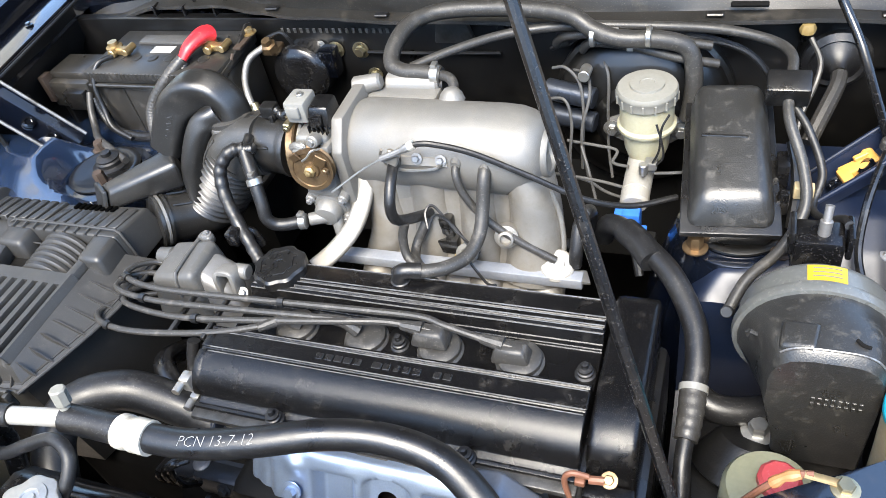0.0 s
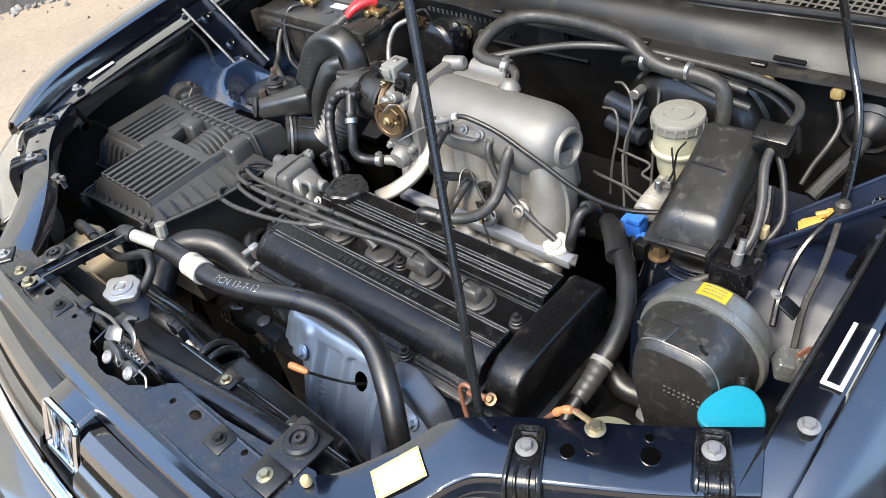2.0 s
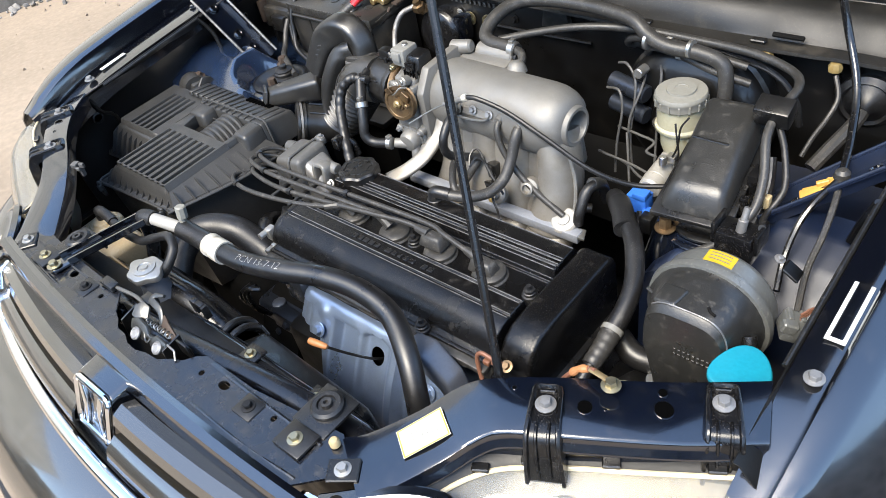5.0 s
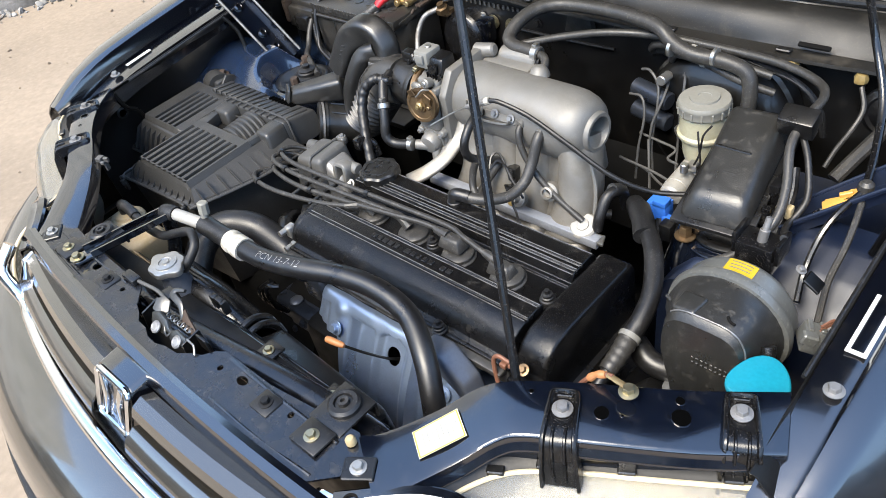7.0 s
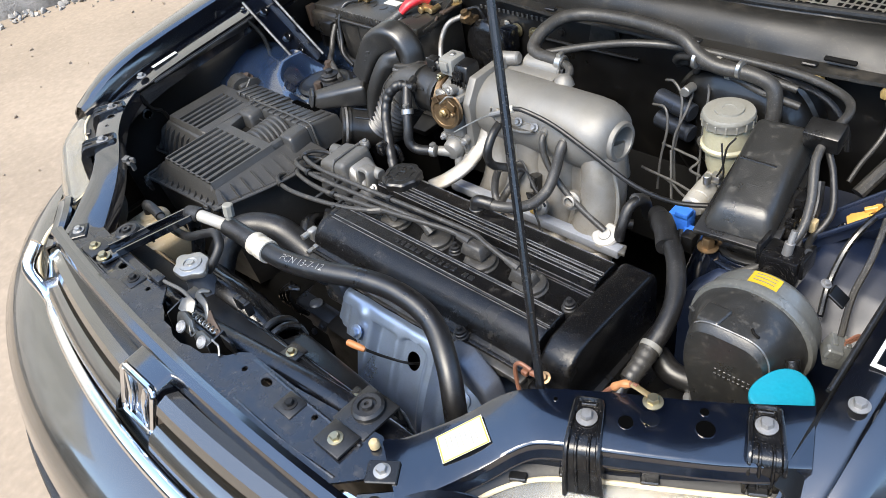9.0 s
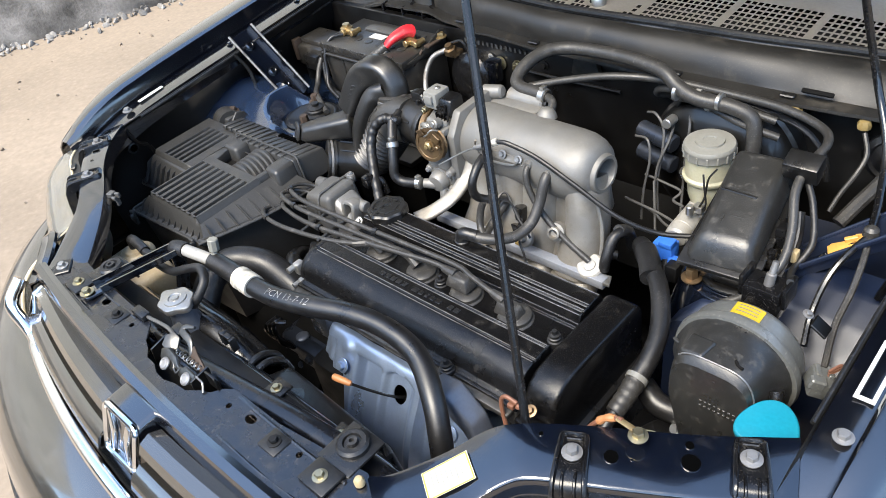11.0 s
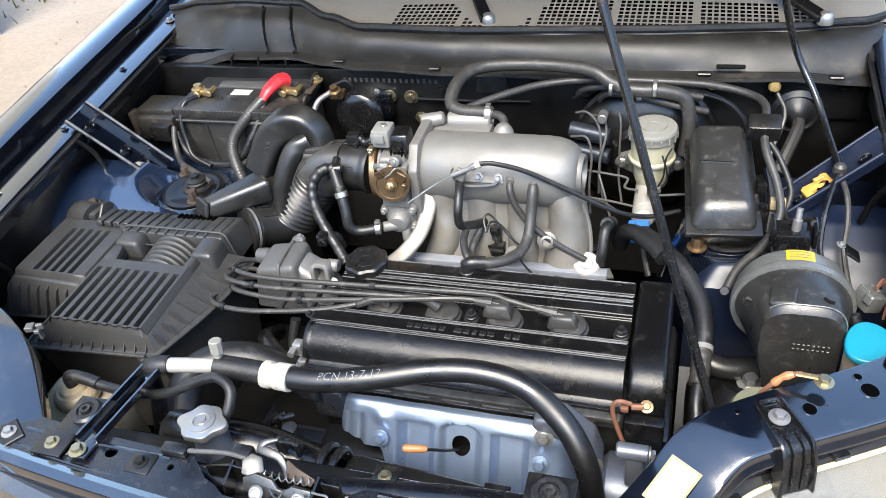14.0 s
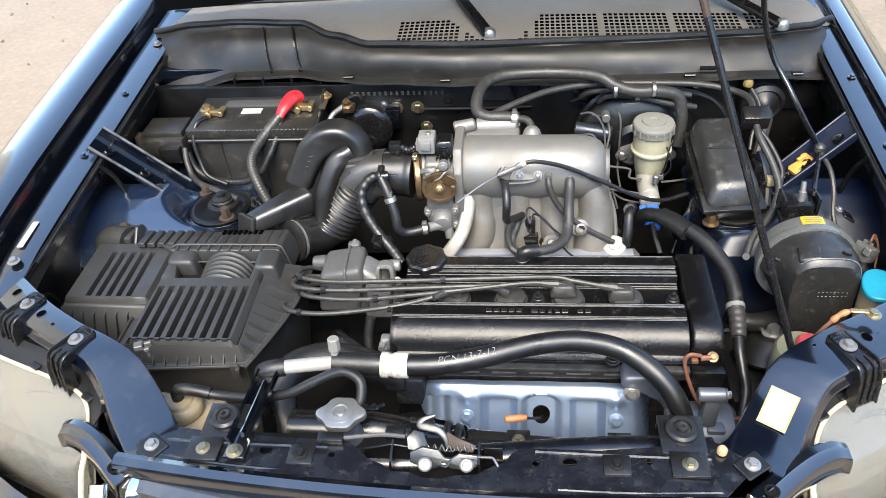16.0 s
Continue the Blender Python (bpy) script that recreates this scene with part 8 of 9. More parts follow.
bolt(act, (0.509, 0.394, 0.921), (0, -1, 0.2), 0.0052, ALU_DARK)
part("lower_shroud", hexa([(0.545, 0.36, 0.70), (0.60, 0.36, 0.70), (0.61, 0.43, 0.70), (0.545, 0.43, 0.70)], [(0.525, 0.36, 0.80), (0.600, 0.36, 0.80), (0.61, 0.43, 0.80), (0.525, 0.43, 0.80)], 0.006), PLASTIC_WORN, act)
part("vacuum_pipe", tube([(0.612, 0.395, 0.92), (0.622, 0.380, 0.895), (0.626, 0.370, 0.86), (0.624, 0.36, 0.80)], 0.0085, 12), PLASTIC, act)
for r_ in (0, 1):
    for k in range(8):
        part("moulded_bar", rbox((0.546 + 0.0056 * k, 0.3540 + 0.0004 * r_, 0.890 + 0.0075 * r_), (0.0034, 0.002, 0.0045), 0.0004, 1, (-3, 0, 0)), PLASTIC_WORN, act)
part("rear_socket", join(rbox((0.545, 0.512, 0.935), (0.046, 0.036, 0.045), 0.004), rbox((0.520, 0.512, 0.952), (0.006, 0.034, 0.03), 0.002), rbox((0.572, 0.512, 0.952), (0.006, 0.034, 0.03), 0.002)), PLASTIC_GLOSS, act)
part("solenoid_stud", join(cyl((0.548, 0.508, 0.952), (0.549, 0.513, 0.972), 0.006, rim=0.001), cyl((0.549, 0.513, 0.97), (0.550, 0.52, 0.985), 0.0042)), ALU_DARK, act)
bolt(act, (0.602, 0.492, 0.950), (0.4, 0, 0.9), 0.004, ALU_DARK)
part("bracket_ear", rbox((0.618, 0.492, 0.938), (0.022, 0.020, 0.004), 0.001, 1, (0, 35, 0)), PAINT_DIRTY, act)
sc = thing("grey_connector", (0.635, 0.425, 0.86), "grey multi-pin plug with bare wires", "connector")
part("shell", join(rbox((0.640, 0.448, 0.900), (0.026, 0.030, 0.024), 0.003, 2, (0, 20, 30)), rbox((0.640, 0.436, 0.911), (0.018, 0.012, 0.014), 0.002, 1, (0, 20, 30)), rbox((0.634, 0.452, 0.913), (0.006, 0.018, 0.006), 0.001, 1, (0, 20, 30)), rbox((0.646, 0.458, 0.910), (0.006, 0.016, 0.006), 0.001, 1, (0, 20, 30))), GREY_DRUM, sc)
for k in range(3):
    part("wire", tube([(0.645, 0.452, 0.91 + 0.004 * k), (0.655, 0.465, 0.915 + 0.003 * k), (0.664, 0.46, 0.90), (0.662, 0.445, 0.87)], 0.0016, 6), COPPER, sc)

# washer bottle with teal cap
def soft_loop(pts, passes):
    """A closed outline with its corners cut round."""
    for _ in range(passes):
        pts = [(a[0] * (1 - q) + b[0] * q, a[1] * (1 - q) + b[1] * q) for a, b in zip(pts, pts[1:] + pts[:1]) for q in (0.25, 0.75)]
    return pts


wb = thing("washer_bottle", (0.62, 0.345, 0.70), "washer bottle neck with a teal flip cap", "washer bottle")
part("neck", lathe((0.627, 0.345, 0.80), (0, 0, 1), [(0.022, 0), (0.024, 0.05), (0.027, 0.10), (0.028, 0.118)], 32), OVERFLOW, wb, "yellowed tan bottle neck")
part("flip_cap", prism(soft_loop([(0.038, -0.008), (0.035, 0.014), (0.022, 0.034), (0.004, 0.044), (-0.014, 0.036), (-0.025, 0.012), (-0.027, -0.010), (-0.018, -0.024), (0.002, -0.027), (0.026, -0.020)], 3), (0.622, 0.338, 0.917), (1, 0, 0), (0, 1, 0), (0, 0, 0.009), 0.003, 3), TEAL, wb, "bright teal plastic cap")
part("bottle", rbox((0.648, 0.340, 0.70), (0.055, 0.075, 0.20), 0.02), OVERFLOW, wb)

# power steering reservoir
ps = thing("steering_fluid_reservoir", (0.505, 0.285, 0.74), "yellow-green steering fluid reservoir with red cap", "fluid reservoir")
part("bottle", lathe((0.517, 0.284, 0.75), (0, 0, 1), [(0.030, 0), (0.040, 0.01), (0.042, 0.07), (0.041, 0.094), (0.037, 0.101), (0.028, 0.103)], 32), mat("fluid_stained_plastic", (0.17, 0.17, 0.115), 0.4, second=(0.14, 0.135, 0.075), sss=0.2, coarse=25), ps)
part("red_cap", lathe((0.524, 0.288, 0.850), (0, 0, 1), [(0.0175, 0), (0.0185, 0.004), (0.0185, 0.012), (0.015, 0.016), (0.006, 0.017)], 32, 10, 0.025), FADED_RED, ps, "faded red cap")

# amber connector and its wires on the brace
ac = thing("amber_connector", (0.588, 0.645, 0.905), "amber plastic plug on the brace", "connector")
part("shell", join(rbox((0.588, 0.648, 0.930), (0.036, 0.016, 0.014), 0.002, 2, (0, -20, 25)), rbox((0.577, 0.636, 0.926), (0.012, 0.022, 0.012), 0.002, 2, (0, -20, 25)), rbox((0.600, 0.657, 0.940), (0.011, 0.024, 0.011), 0.002, 1, (0, -20, 25)), rbox((0.590, 0.655, 0.941), (0.016, 0.006, 0.008), 0.001, 1, (0, -20, 25))), ORANGE, ac)
wl = hose("wiring_loom", [(0.50, 0.76, 1.30), (0.515, 0.80, 1.18), (0.545, 0.80, 1.08), (0.580, 0.76, 1.02), (0.600, 0.70, 0.985), (0.612, 0.645, 0.968)], 0.0052, RUBBER_GLOSS, "glossy black loom hanging from the bonnet", category="wiring")
part("knot", lathe((0.612, 0.645, 0.960), (0, 0, 1), [(0.006, 0), (0.010, 0.004), (0.009, 0.012), (0.005, 0.016)], 12), RUBBER_GREY, wl)
hose("wire", [(0.612, 0.645, 0.964), (0.600, 0.605, 0.955), (0.592, 0.575, 0.935), (0.590, 0.545, 0.90), (0.598, 0.51, 0.88)], 0.0042, RUBBER_GLOSS, "black wire dropping to the actuator", category="wire", seg=8)
hose("wire", [(0.612, 0.645, 0.964), (0.620, 0.60, 0.952), (0.622, 0.57, 0.93), (0.620, 0.54, 0.90), (0.628, 0.50, 0.87)], 0.0040, RUBBER_GREY, "grey wire dropping to the actuator", category="wire", seg=8)
gr = thing("bulkhead_grommet", (0.565, 0.86, 0.90), "round black rubber bulkhead grommet", "grommet")
part("boot", lathe((0.572, 0.868, 0.935), (0.05, -1, -0.05), [(0.042, 0), (0.042, 0.008), (0.034, 0.014), (0.030, 0.010), (0.022, 0.016), (0.012, 0.026), (0.009, 0.035)], 32), RUBBER, gr)
part("loom", tube([(0.575, 0.835, 0.932), (0.572, 0.815, 0.925), (0.558, 0.78, 0.905), (0.545, 0.75, 0.885)], 0.010, 10), RUBBER_GREY, gr)
for x, y, z in ((0.345 + 0.09, 0.84, 0.988), (0.53, 0.838, 0.988)):
    tp = thing("tan_fastener", (x, y, z), "amber wax plug under the cowl edge", "fastener")
    part("plug", join(lathe((x, y, z), (0, 0, 1), [(0.009, 0), (0.010, 0.006), (0.007, 0.012), (0.003, 0.013)], 8)), YELLOW, tp)
hose("wire", [(0.535, 0.83, 0.985), (0.548, 0.81, 0.965), (0.545, 0.79, 0.945), (0.535, 0.77, 0.92), (0.53, 0.75, 0.90)], 0.0035, RUBBER_GREY, "thin taped wire below the cowl", category="wire", seg=8)

# hoses along the bulkhead
h = hose("heater_hose", [(0.098, 0.690, 1.010), (0.07, 0.692, 1.012), (0.04, 0.695, 1.012), (0.022, 0.708, 1.018), (0.022, 0.738, 1.032), (0.035, 0.775, 1.040), (0.065, 0.800, 1.040), (0.12, 0.808, 1.040), (0.19, 0.805, 1.040), (0.245, 0.795, 1.036), (0.275, 0.785, 1.022), (0.31, 0.78, 1.012), (0.36, 0.785, 1.008), (0.392, 0.788, 0.995), (0.402, 0.782, 0.965), (0.402, 0.775, 0.93), (0.398, 0.77, 0.90)], 0.0112, RUBBER_GREY, "thick grey heater hose looping along the bulkhead", seg=16)
clamp(h, (0.09, 0.690, 1.0105), (1, 0, 0), 0.0115, STEEL, 0.012)
part("elbow_pipe", tube([(0.09, 0.690, 1.010), (0.108, 0.684, 1.012), (0.118, 0.675, 1.008), (0.121, 0.662, 1.000), (0.121, 0.658, 0.995)], 0.0068, 12), RUBBER_GREY, h)
h = hose("vacuum_hose", [(0.05, 0.705, 1.012), (0.10, 0.745, 1.015), (0.16, 0.785, 1.015), (0.24, 0.808, 1.014), (0.34, 0.815, 1.010), (0.43, 0.81, 1.008), (0.49, 0.79, 1.004), (0.512, 0.755, 1.004), (0.510, 0.70, 1.000), (0.512, 0.66, 0.985), (0.530, 0.615, 0.955), (0.535, 0.575, 0.93), (0.515, 0.535, 0.905), (0.485, 0.50, 0.892), (0.468, 0.465, 0.875)], 0.0062, RUBBER_GREY, "long grey vacuum hose from plenum to actuator", seg=12)
part("cream_joint", cyl((0.470, 0.470, 0.872), (0.467, 0.460, 0.880), 0.0066, rim=0.001), RUBBER, h)
hose("vacuum_hose", [(0.515, 0.69, 0.985), (0.535, 0.665, 0.965), (0.552, 0.63, 0.935), (0.545, 0.595, 0.915), (0.555, 0.56, 0.93), (0.568, 0.535, 0.955), (0.57, 0.515, 0.965)], 0.0045, RUBBER, "grey hose ending at the actuator stud")
for k in range(3):
    hose("cable", [(0.20 + 0.03 * k, 0.86, 0.95 + 0.012 * k), (0.27, 0.835, 0.99 + 0.006 * k), (0.36, 0.825, 0.992 + 0.004 * k), (0.45, 0.825, 0.975), (0.49, 0.82, 0.94), (0.50, 0.82, 0.90)], 0.0045, RUBBER, "black cable arching over the brake servo", category="cable", seg=8)
for x in (0.275, 0.345):
    st = thing("hose_strap", (x, 0.782, 0.99), "steel strap around the heater hose", "strap")
    part("strap", lathe((x - 0.003, 0.782, 1.014), (1, 0, 0), [(0.0115, 0), (0.0135, 0.001), (0.0135, 0.006), (0.0115, 0.007)], 18), STEEL, st)

# right-hand coolant hose
h = hose("coolant_hose", [(0.311, 0.626, 0.812), (0.322, 0.600, 0.858), (0.345, 0.575, 0.876), (0.373, 0.544, 0.882), (0.408, 0.506, 0.877), (0.436, 0.456, 0.862), (0.444, 0.418, 0.848), (0.443, 0.385, 0.834)], 0.0130, RUBBER, "thick black coolant hose beside the timing cover", seg=18)
part("sleeve", tube([(0.348, 0.570, 0.879), (0.368, 0.547, 0.882), (0.385, 0.523, 0.880)], 0.0160, 18), RUBBER, h)
part("crimp", tube([(0.4432, 0.388, 0.8355), (0.4430, 0.362, 0.826), (0.4410, 0.338, 0.817)], lambda t: 0.0140 - 0.0018 * t + 0.0005 * math.cos(30 * t), 18, 10), RUBBER_GREY, h, "scuffed crimp sleeve")
part("ferrule", tube([(0.4432, 0.392, 0.837), (0.4432, 0.385, 0.8345)], 0.0150, 18), RES_GREY, h, "scuffed grey ferrule")
part("pipe", tube([(0.4412, 0.342, 0.8185), (0.440, 0.318, 0.808), (0.443, 0.292, 0.790), (0.446, 0.270, 0.772), (0.438, 0.242, 0.748), (0.430, 0.222, 0.722), (0.425, 0.20, 0.68)], 0.0085, 14), RUBBER, h, "dark steel pipe end")
hose("lower_hose", [(0.44, 0.41, 0.80), (0.47, 0.40, 0.79), (0.51, 0.41, 0.785), (0.56, 0.43, 0.78)], 0.016, RUBBER, "black hose deep beside the engine")
mt = thing("engine_mount", (0.51, 0.38, 0.70), "black engine mount beside the timing cover", "engine mount")
part("body", join(rbox((0.50, 0.35, 0.715), (0.14, 0.16, 0.06), 0.015), cyl((0.50, 0.36, 0.74), (0.505, 0.38, 0.778), 0.055, 0.036, 24, 0.006)), DARK_METAL, mt)
bolt(mt, (0.511, 0.388, 0.778), (0, 0, 1), 0.011, STEEL, h=0.012)

# ---- front hoses and radiator ----
ach = [(-0.055, 0.164, 0.934), (0.0, 0.166, 0.936), (0.06, 0.178, 0.940), (0.13, 0.200, 0.942), (0.19, 0.210, 0.938), (0.245, 0.205, 0.926), (0.292, 0.178, 0.905), (0.318, 0.155, 0.872), (0.328, 0.142, 0.83), (0.332, 0.135, 0.78)]
ac = thing("air_conditioning_hose", (0.1, 0.19, 0.78), "thick black air-conditioning hose with white marker writing", "hose")
part("hose", tube(ach, 0.0148, 20, 10), HOSE, ac)
part("crimp", tube([(-0.082, 0.165, 0.934), (-0.070, 0.1645, 0.934), (-0.045, 0.164, 0.934)], lambda t: 0.0176 - 0.0016 * (0.42 < t < 0.62) + 0.0003 * math.sin(60 * t), 20, 12), CREAM, ac, "cream crimped ferrule")
part("sleeve", tube([(-0.150, 0.164, 0.937), (-0.115, 0.165, 0.935), (-0.080, 0.165, 0.934)], 0.0152, 18), RUBBER, ac, "scuffed black sleeve")
part("pipe", tube([(-0.222, 0.153, 0.937), (-0.185, 0.158, 0.938), (-0.148, 0.164, 0.937)], 0.0098, 16), WHITE_METAL, ac, "scuffed bare aluminium pipe")
part("end_sleeve", tube([(-0.250, 0.150, 0.918), (-0.245, 0.150, 0.932), (-0.232, 0.151, 0.937), (-0.215, 0.154, 0.937)], 0.0125, 16), RUBBER, ac)
part("service_valve", join(cyl((-0.146, 0.166, 0.944), (-0.146, 0.170, 0.957), 0.0055, rim=0.001), cyl((-0.146, 0.170, 0.955), (-0.146, 0.174, 0.975), 0.0085, 0.0085, 8, 0.0015)), CAP_BEIGE, ac, "beige service valve cap")
part("down_pipe", tube([(-0.250, 0.150, 0.92), (-0.252, 0.145, 0.88), (-0.25, 0.12, 0.82)], 0.011, 14), RUBBER_GLOSS, ac)


def written(text, size, path_pts, radius, tilt, start):
    """Handwriting laid on a hose: built-in font, wrapped round the tube."""
    cu = bpy.data.curves.new("writing", "FONT")
    cu.body, cu.size, cu.shear, cu.extrude, cu.resolution_u, cu.offset = text, size, 0.25, 0.0, 2, -0.00042
    tmp = bpy.data.objects.new("writing", cu)
    scene.collection.objects.link(tmp)
    me = bpy.data.meshes.new_from_object(tmp.evaluated_get(bpy.context.evaluated_depsgraph_get()))
    bm = bmesh.new()
    bm.from_mesh(me)
    bpy.data.objects.remove(tmp)
    bmesh.ops.triangulate(bm, faces=bm.faces[:])
    path = spline(path_pts, 16)
    run = [0.0]
    for a, b in zip(path, path[1:]):
        run.append(run[-1] + (b - a).length)
    for w in bm.verts:
        s_ = start + w.co.x
        i = max(k for k in range(len(run) - 1) if run[k] <= s_)
        f_ = (s_ - run[i]) / (run[i + 1] - run[i])
        p, t = path[i].lerp(path[i + 1], f_), (path[i + 1] - path[i]).normalized()
        upv = (V(0, 0, 1) - t.z * t).normalized()
        side = t.cross(upv)
        a = radians(tilt) - (w.co.y) / radius
        w.co = p + (radius + 0.0004) * (math.cos(a) * upv + math.sin(a) * side)
    bmesh.ops.solidify(bm, geom=bm.faces[:], thickness=-0.0004)
    return bm


part("writing", written("PCN 13-7-12", 0.0145, ach, 0.0148, 40, 0.050), CHALK, ac, "white handwritten marker code")

# upper radiator hose
h = hose("radiator_hose", [(-0.085, 0.262, 0.800), (-0.13, 0.262, 0.822), (-0.19, 0.255, 0.846), (-0.238, 0.225, 0.852), (-0.252, 0.185, 0.836), (-0.238, 0.15, 0.81), (-0.215, 0.12, 0.79), (-0.20, 0.10, 0.775)], lambda t: 0.0245 + (0.0022 * math.sin(t * 190) if 0.78 < t < 0.97 else 0.0), RUBBER, "thick black upper radiator hose", seg=22)
clamp(h, (-0.212, 0.115, 0.787), (0.5, -0.8, -0.5), 0.0255, DARK_METAL, 0.012)
hose("coolant_hose", [(-0.11, 0.262, 0.802), (-0.16, 0.29, 0.825), (-0.19, 0.32, 0.82), (-0.20, 0.36, 0.79)], 0.014, RUBBER_GLOSS, "glossy black bypass hose")
hose("breather_hose", [(-0.135, 0.33, 0.86), (-0.14, 0.315, 0.83), (-0.138, 0.30, 0.80)], 0.008, RUBBER, "short ribbed breather hose")

rad = thing("radiator", (0.0, 0.075, 0.55), "black radiator with top tank and bright filler cap", "radiator")
part("top_tank", prism([(0.040, 0.84), (0.095, 0.84), (0.097, 0.860), (0.091, 0.876), (0.078, 0.884), (0.058, 0.884), (0.044, 0.876)], (-0.30, 0, 0), (0, 1, 0), (0, 0, 1), (0.60, 0, 0), 0.006, 3), PAINT_IN, rad)
part("core", rbox((0, 0.078, 0.70), (0.60, 0.04, 0.33), 0.004), DARK_METAL, rad)
part("fan_shroud", hexa([(-0.12, 0.09, 0.60), (0.27, 0.09, 0.60), (0.27, 0.14, 0.60), (-0.12, 0.14, 0.60)], [(-0.14, 0.09, 0.885), (0.27, 0.09, 0.80), (0.25, 0.125, 0.76), (-0.10, 0.15, 0.845)], 0.012), PAINT_IN, rad)
dome = []
for k in range(17):
    x = -0.205 + 0.225 * k / 16
    q = 0.040 * max(0.0, (x + 0.10) / 0.12) ** 1.6
    dome.append([(x, 0.072, 0.860 - q), (x, 0.078, 0.886 - q), (x, 0.092, 0.899 - q), (x, 0.112, 0.897 - q), (x, 0.130, 0.880 - q), (x, 0.138, 0.850 - q), (x, 0.140, 0.76)])
part("tank_dome", sheet(dome, 0.003), PLASTIC_GLOSS, rad, "dark glossy moulded tank end", sharp=60)
for x, z in ((0.008, 0.858), (0.022, 0.853)):
    part("shroud_band", tube([(x, 0.076, z), (x, 0.092, z + 0.011), (x, 0.114, z + 0.010), (x, 0.132, z - 0.006), (x, 0.138, z - 0.03)], 0.0055, 10), PLASTIC, rad)
part("shroud_plate", hexa([(0.03, 0.085, 0.70), (0.26, 0.085, 0.70), (0.26, 0.140, 0.70), (0.03, 0.140, 0.70)], [(0.03, 0.085, 0.862), (0.26, 0.085, 0.850), (0.25, 0.128, 0.828), (0.03, 0.136, 0.842)], 0.008, 3), PLASTIC, rad, "black fan shroud plate")
part("shroud_clip", join(rbox((-0.03, 0.088, 0.905), (0.012, 0.010, 0.022), 0.002), rbox((-0.018, 0.088, 0.912), (0.016, 0.008, 0.006), 0.001), rbox((-0.008, 0.088, 0.903), (0.006, 0.010, 0.022), 0.001)), PLASTIC, rad)
neck = part("filler_neck", lathe((-0.122, 0.080, 0.905), (0, 0, 1), [(0.028, -0.03), (0.020, 0.0), (0.019, 0.02), (0.024, 0.022), (0.024, 0.026)], 28), BLUE_METAL, rad)
CAPO = []
for k in range(48):
    a = 2 * math.pi * k / 48
    r_ = 0.0255 + 0.0065 * max(0.0, math.cos(2 * (a - 0.05))) ** 3 + 0.0012 * math.cos(6 * a)
    CAPO.append((r_ * math.cos(a), r_ * math.sin(a)))
part("filler_cap", join(prism(CAPO, (-0.122, 0.078, 0.930), (1, 0, 0), (0, 1, 0), (0, 0, 0.010), 0.003, 2), lathe((-0.122, 0.078, 0.939), (0, 0, 1), [(0.017, 0), (0.0165, 0.003), (0.010, 0.004), (0.009, 0.0025), (0.006, 0.0025), (0.0055, 0.005), (0.002, 0.005)], 28)), STEEL, rad, "bright pressed radiator cap")
h = hose("overflow_hose", [(-0.108, 0.092, 0.922), (-0.100, 0.105, 0.938), (-0.104, 0.122, 0.952), (-0.13, 0.132, 0.955), (-0.17, 0.125, 0.940), (-0.205, 0.118, 0.925), (-0.26, 0.12, 0.912), (-0.30, 0.125, 0.908), (-0.325, 0.127, 0.910)], 0.0068, RUBBER, "grey overflow hose looping from the radiator cap")
ov = thing("overflow_tank", (-0.36, 0.12, 0.75), "tan translucent coolant overflow tank", "coolant tank")
part("tank", hexa([(-0.43, 0.075, 0.75), (-0.32, 0.075, 0.75), (-0.32, 0.165, 0.75), (-0.43, 0.165, 0.75)], [(-0.425, 0.08, 0.876), (-0.315, 0.08, 0.862), (-0.315, 0.16, 0.862), (-0.425, 0.16, 0.880)], 0.012, 3), OVERFLOW, ov)
part("cap", lathe((-0.372, 0.128, 0.872), (0, 0, 1), [(0.030, 0), (0.031, 0.008), (0.029, 0.014), (0.024, 0.018), (0.020, 0.018), (0.018, 0.022), (0.008, 0.024)], 28), OVERFLOW, ov, "tan snap cap")
part("cap_elbow", tube([(-0.372, 0.129, 0.892), (-0.371, 0.129, 0.908), (-0.364, 0.129, 0.915), (-0.345, 0.129, 0.914), (-0.32, 0.127, 0.910)], 0.0085, 12), RUBBER, ov)

# mounts, strap and latch on the tie bar
for s, bx in ((-1, -0.277), (1, 0.299)):
    mb = thing("radiator_mount", (bx, 0.03, 0.945), "black radiator mount bracket with rubber bush", "bracket", "radiator mounts")
    ex = bx + s * -0.0 + (0.012 if s < 0 else -0.002)
    part("bracket", join(rbox((bx, 0.008, 0.9515), (0.042, 0.034, 0.004), 0.0015), rbox((ex, 0.052, 0.9475), (0.052, 0.056, 0.004), 0.0015), rbox((ex, 0.078, 0.937), (0.05, 0.004, 0.022), 0.001)), PLASTIC, mb)
    part("rubber_bush", lathe((ex, 0.056, 0.9495), (0, 0, 1), [(0.019, 0), (0.019, 0.005), (0.016, 0.008), (0.011, 0.008), (0.010, 0.005), (0.007, 0.005), (0.0065, 0.010), (0.003, 0.010), (0.0025, 0.006)], 28), RUBBER, mb, "round rubber bush")
    bolt(mb, (bx, 0.007, 0.9535), (0, 0, 1), 0.0056, ZINC)
for x in (0.104, 0.232):
    tab = thing("shroud_tab", (x, 0.075, 0.89), "small black shroud tab with plated bolt", "bracket", "shroud tabs")
    part("tab", rbox((x, 0.078, 0.894), (0.030, 0.028, 0.004), 0.0015), PLASTIC, tab)
    bolt(tab, (x, 0.076, 0.8965), (0, 0, 1), 0.0050, ZINC)
sp = thing("support_strap", (-0.236, 0.07, 0.93), "black channel strap holding the pipe", "bracket")
d = V(0.0, 0.150, -0.020)
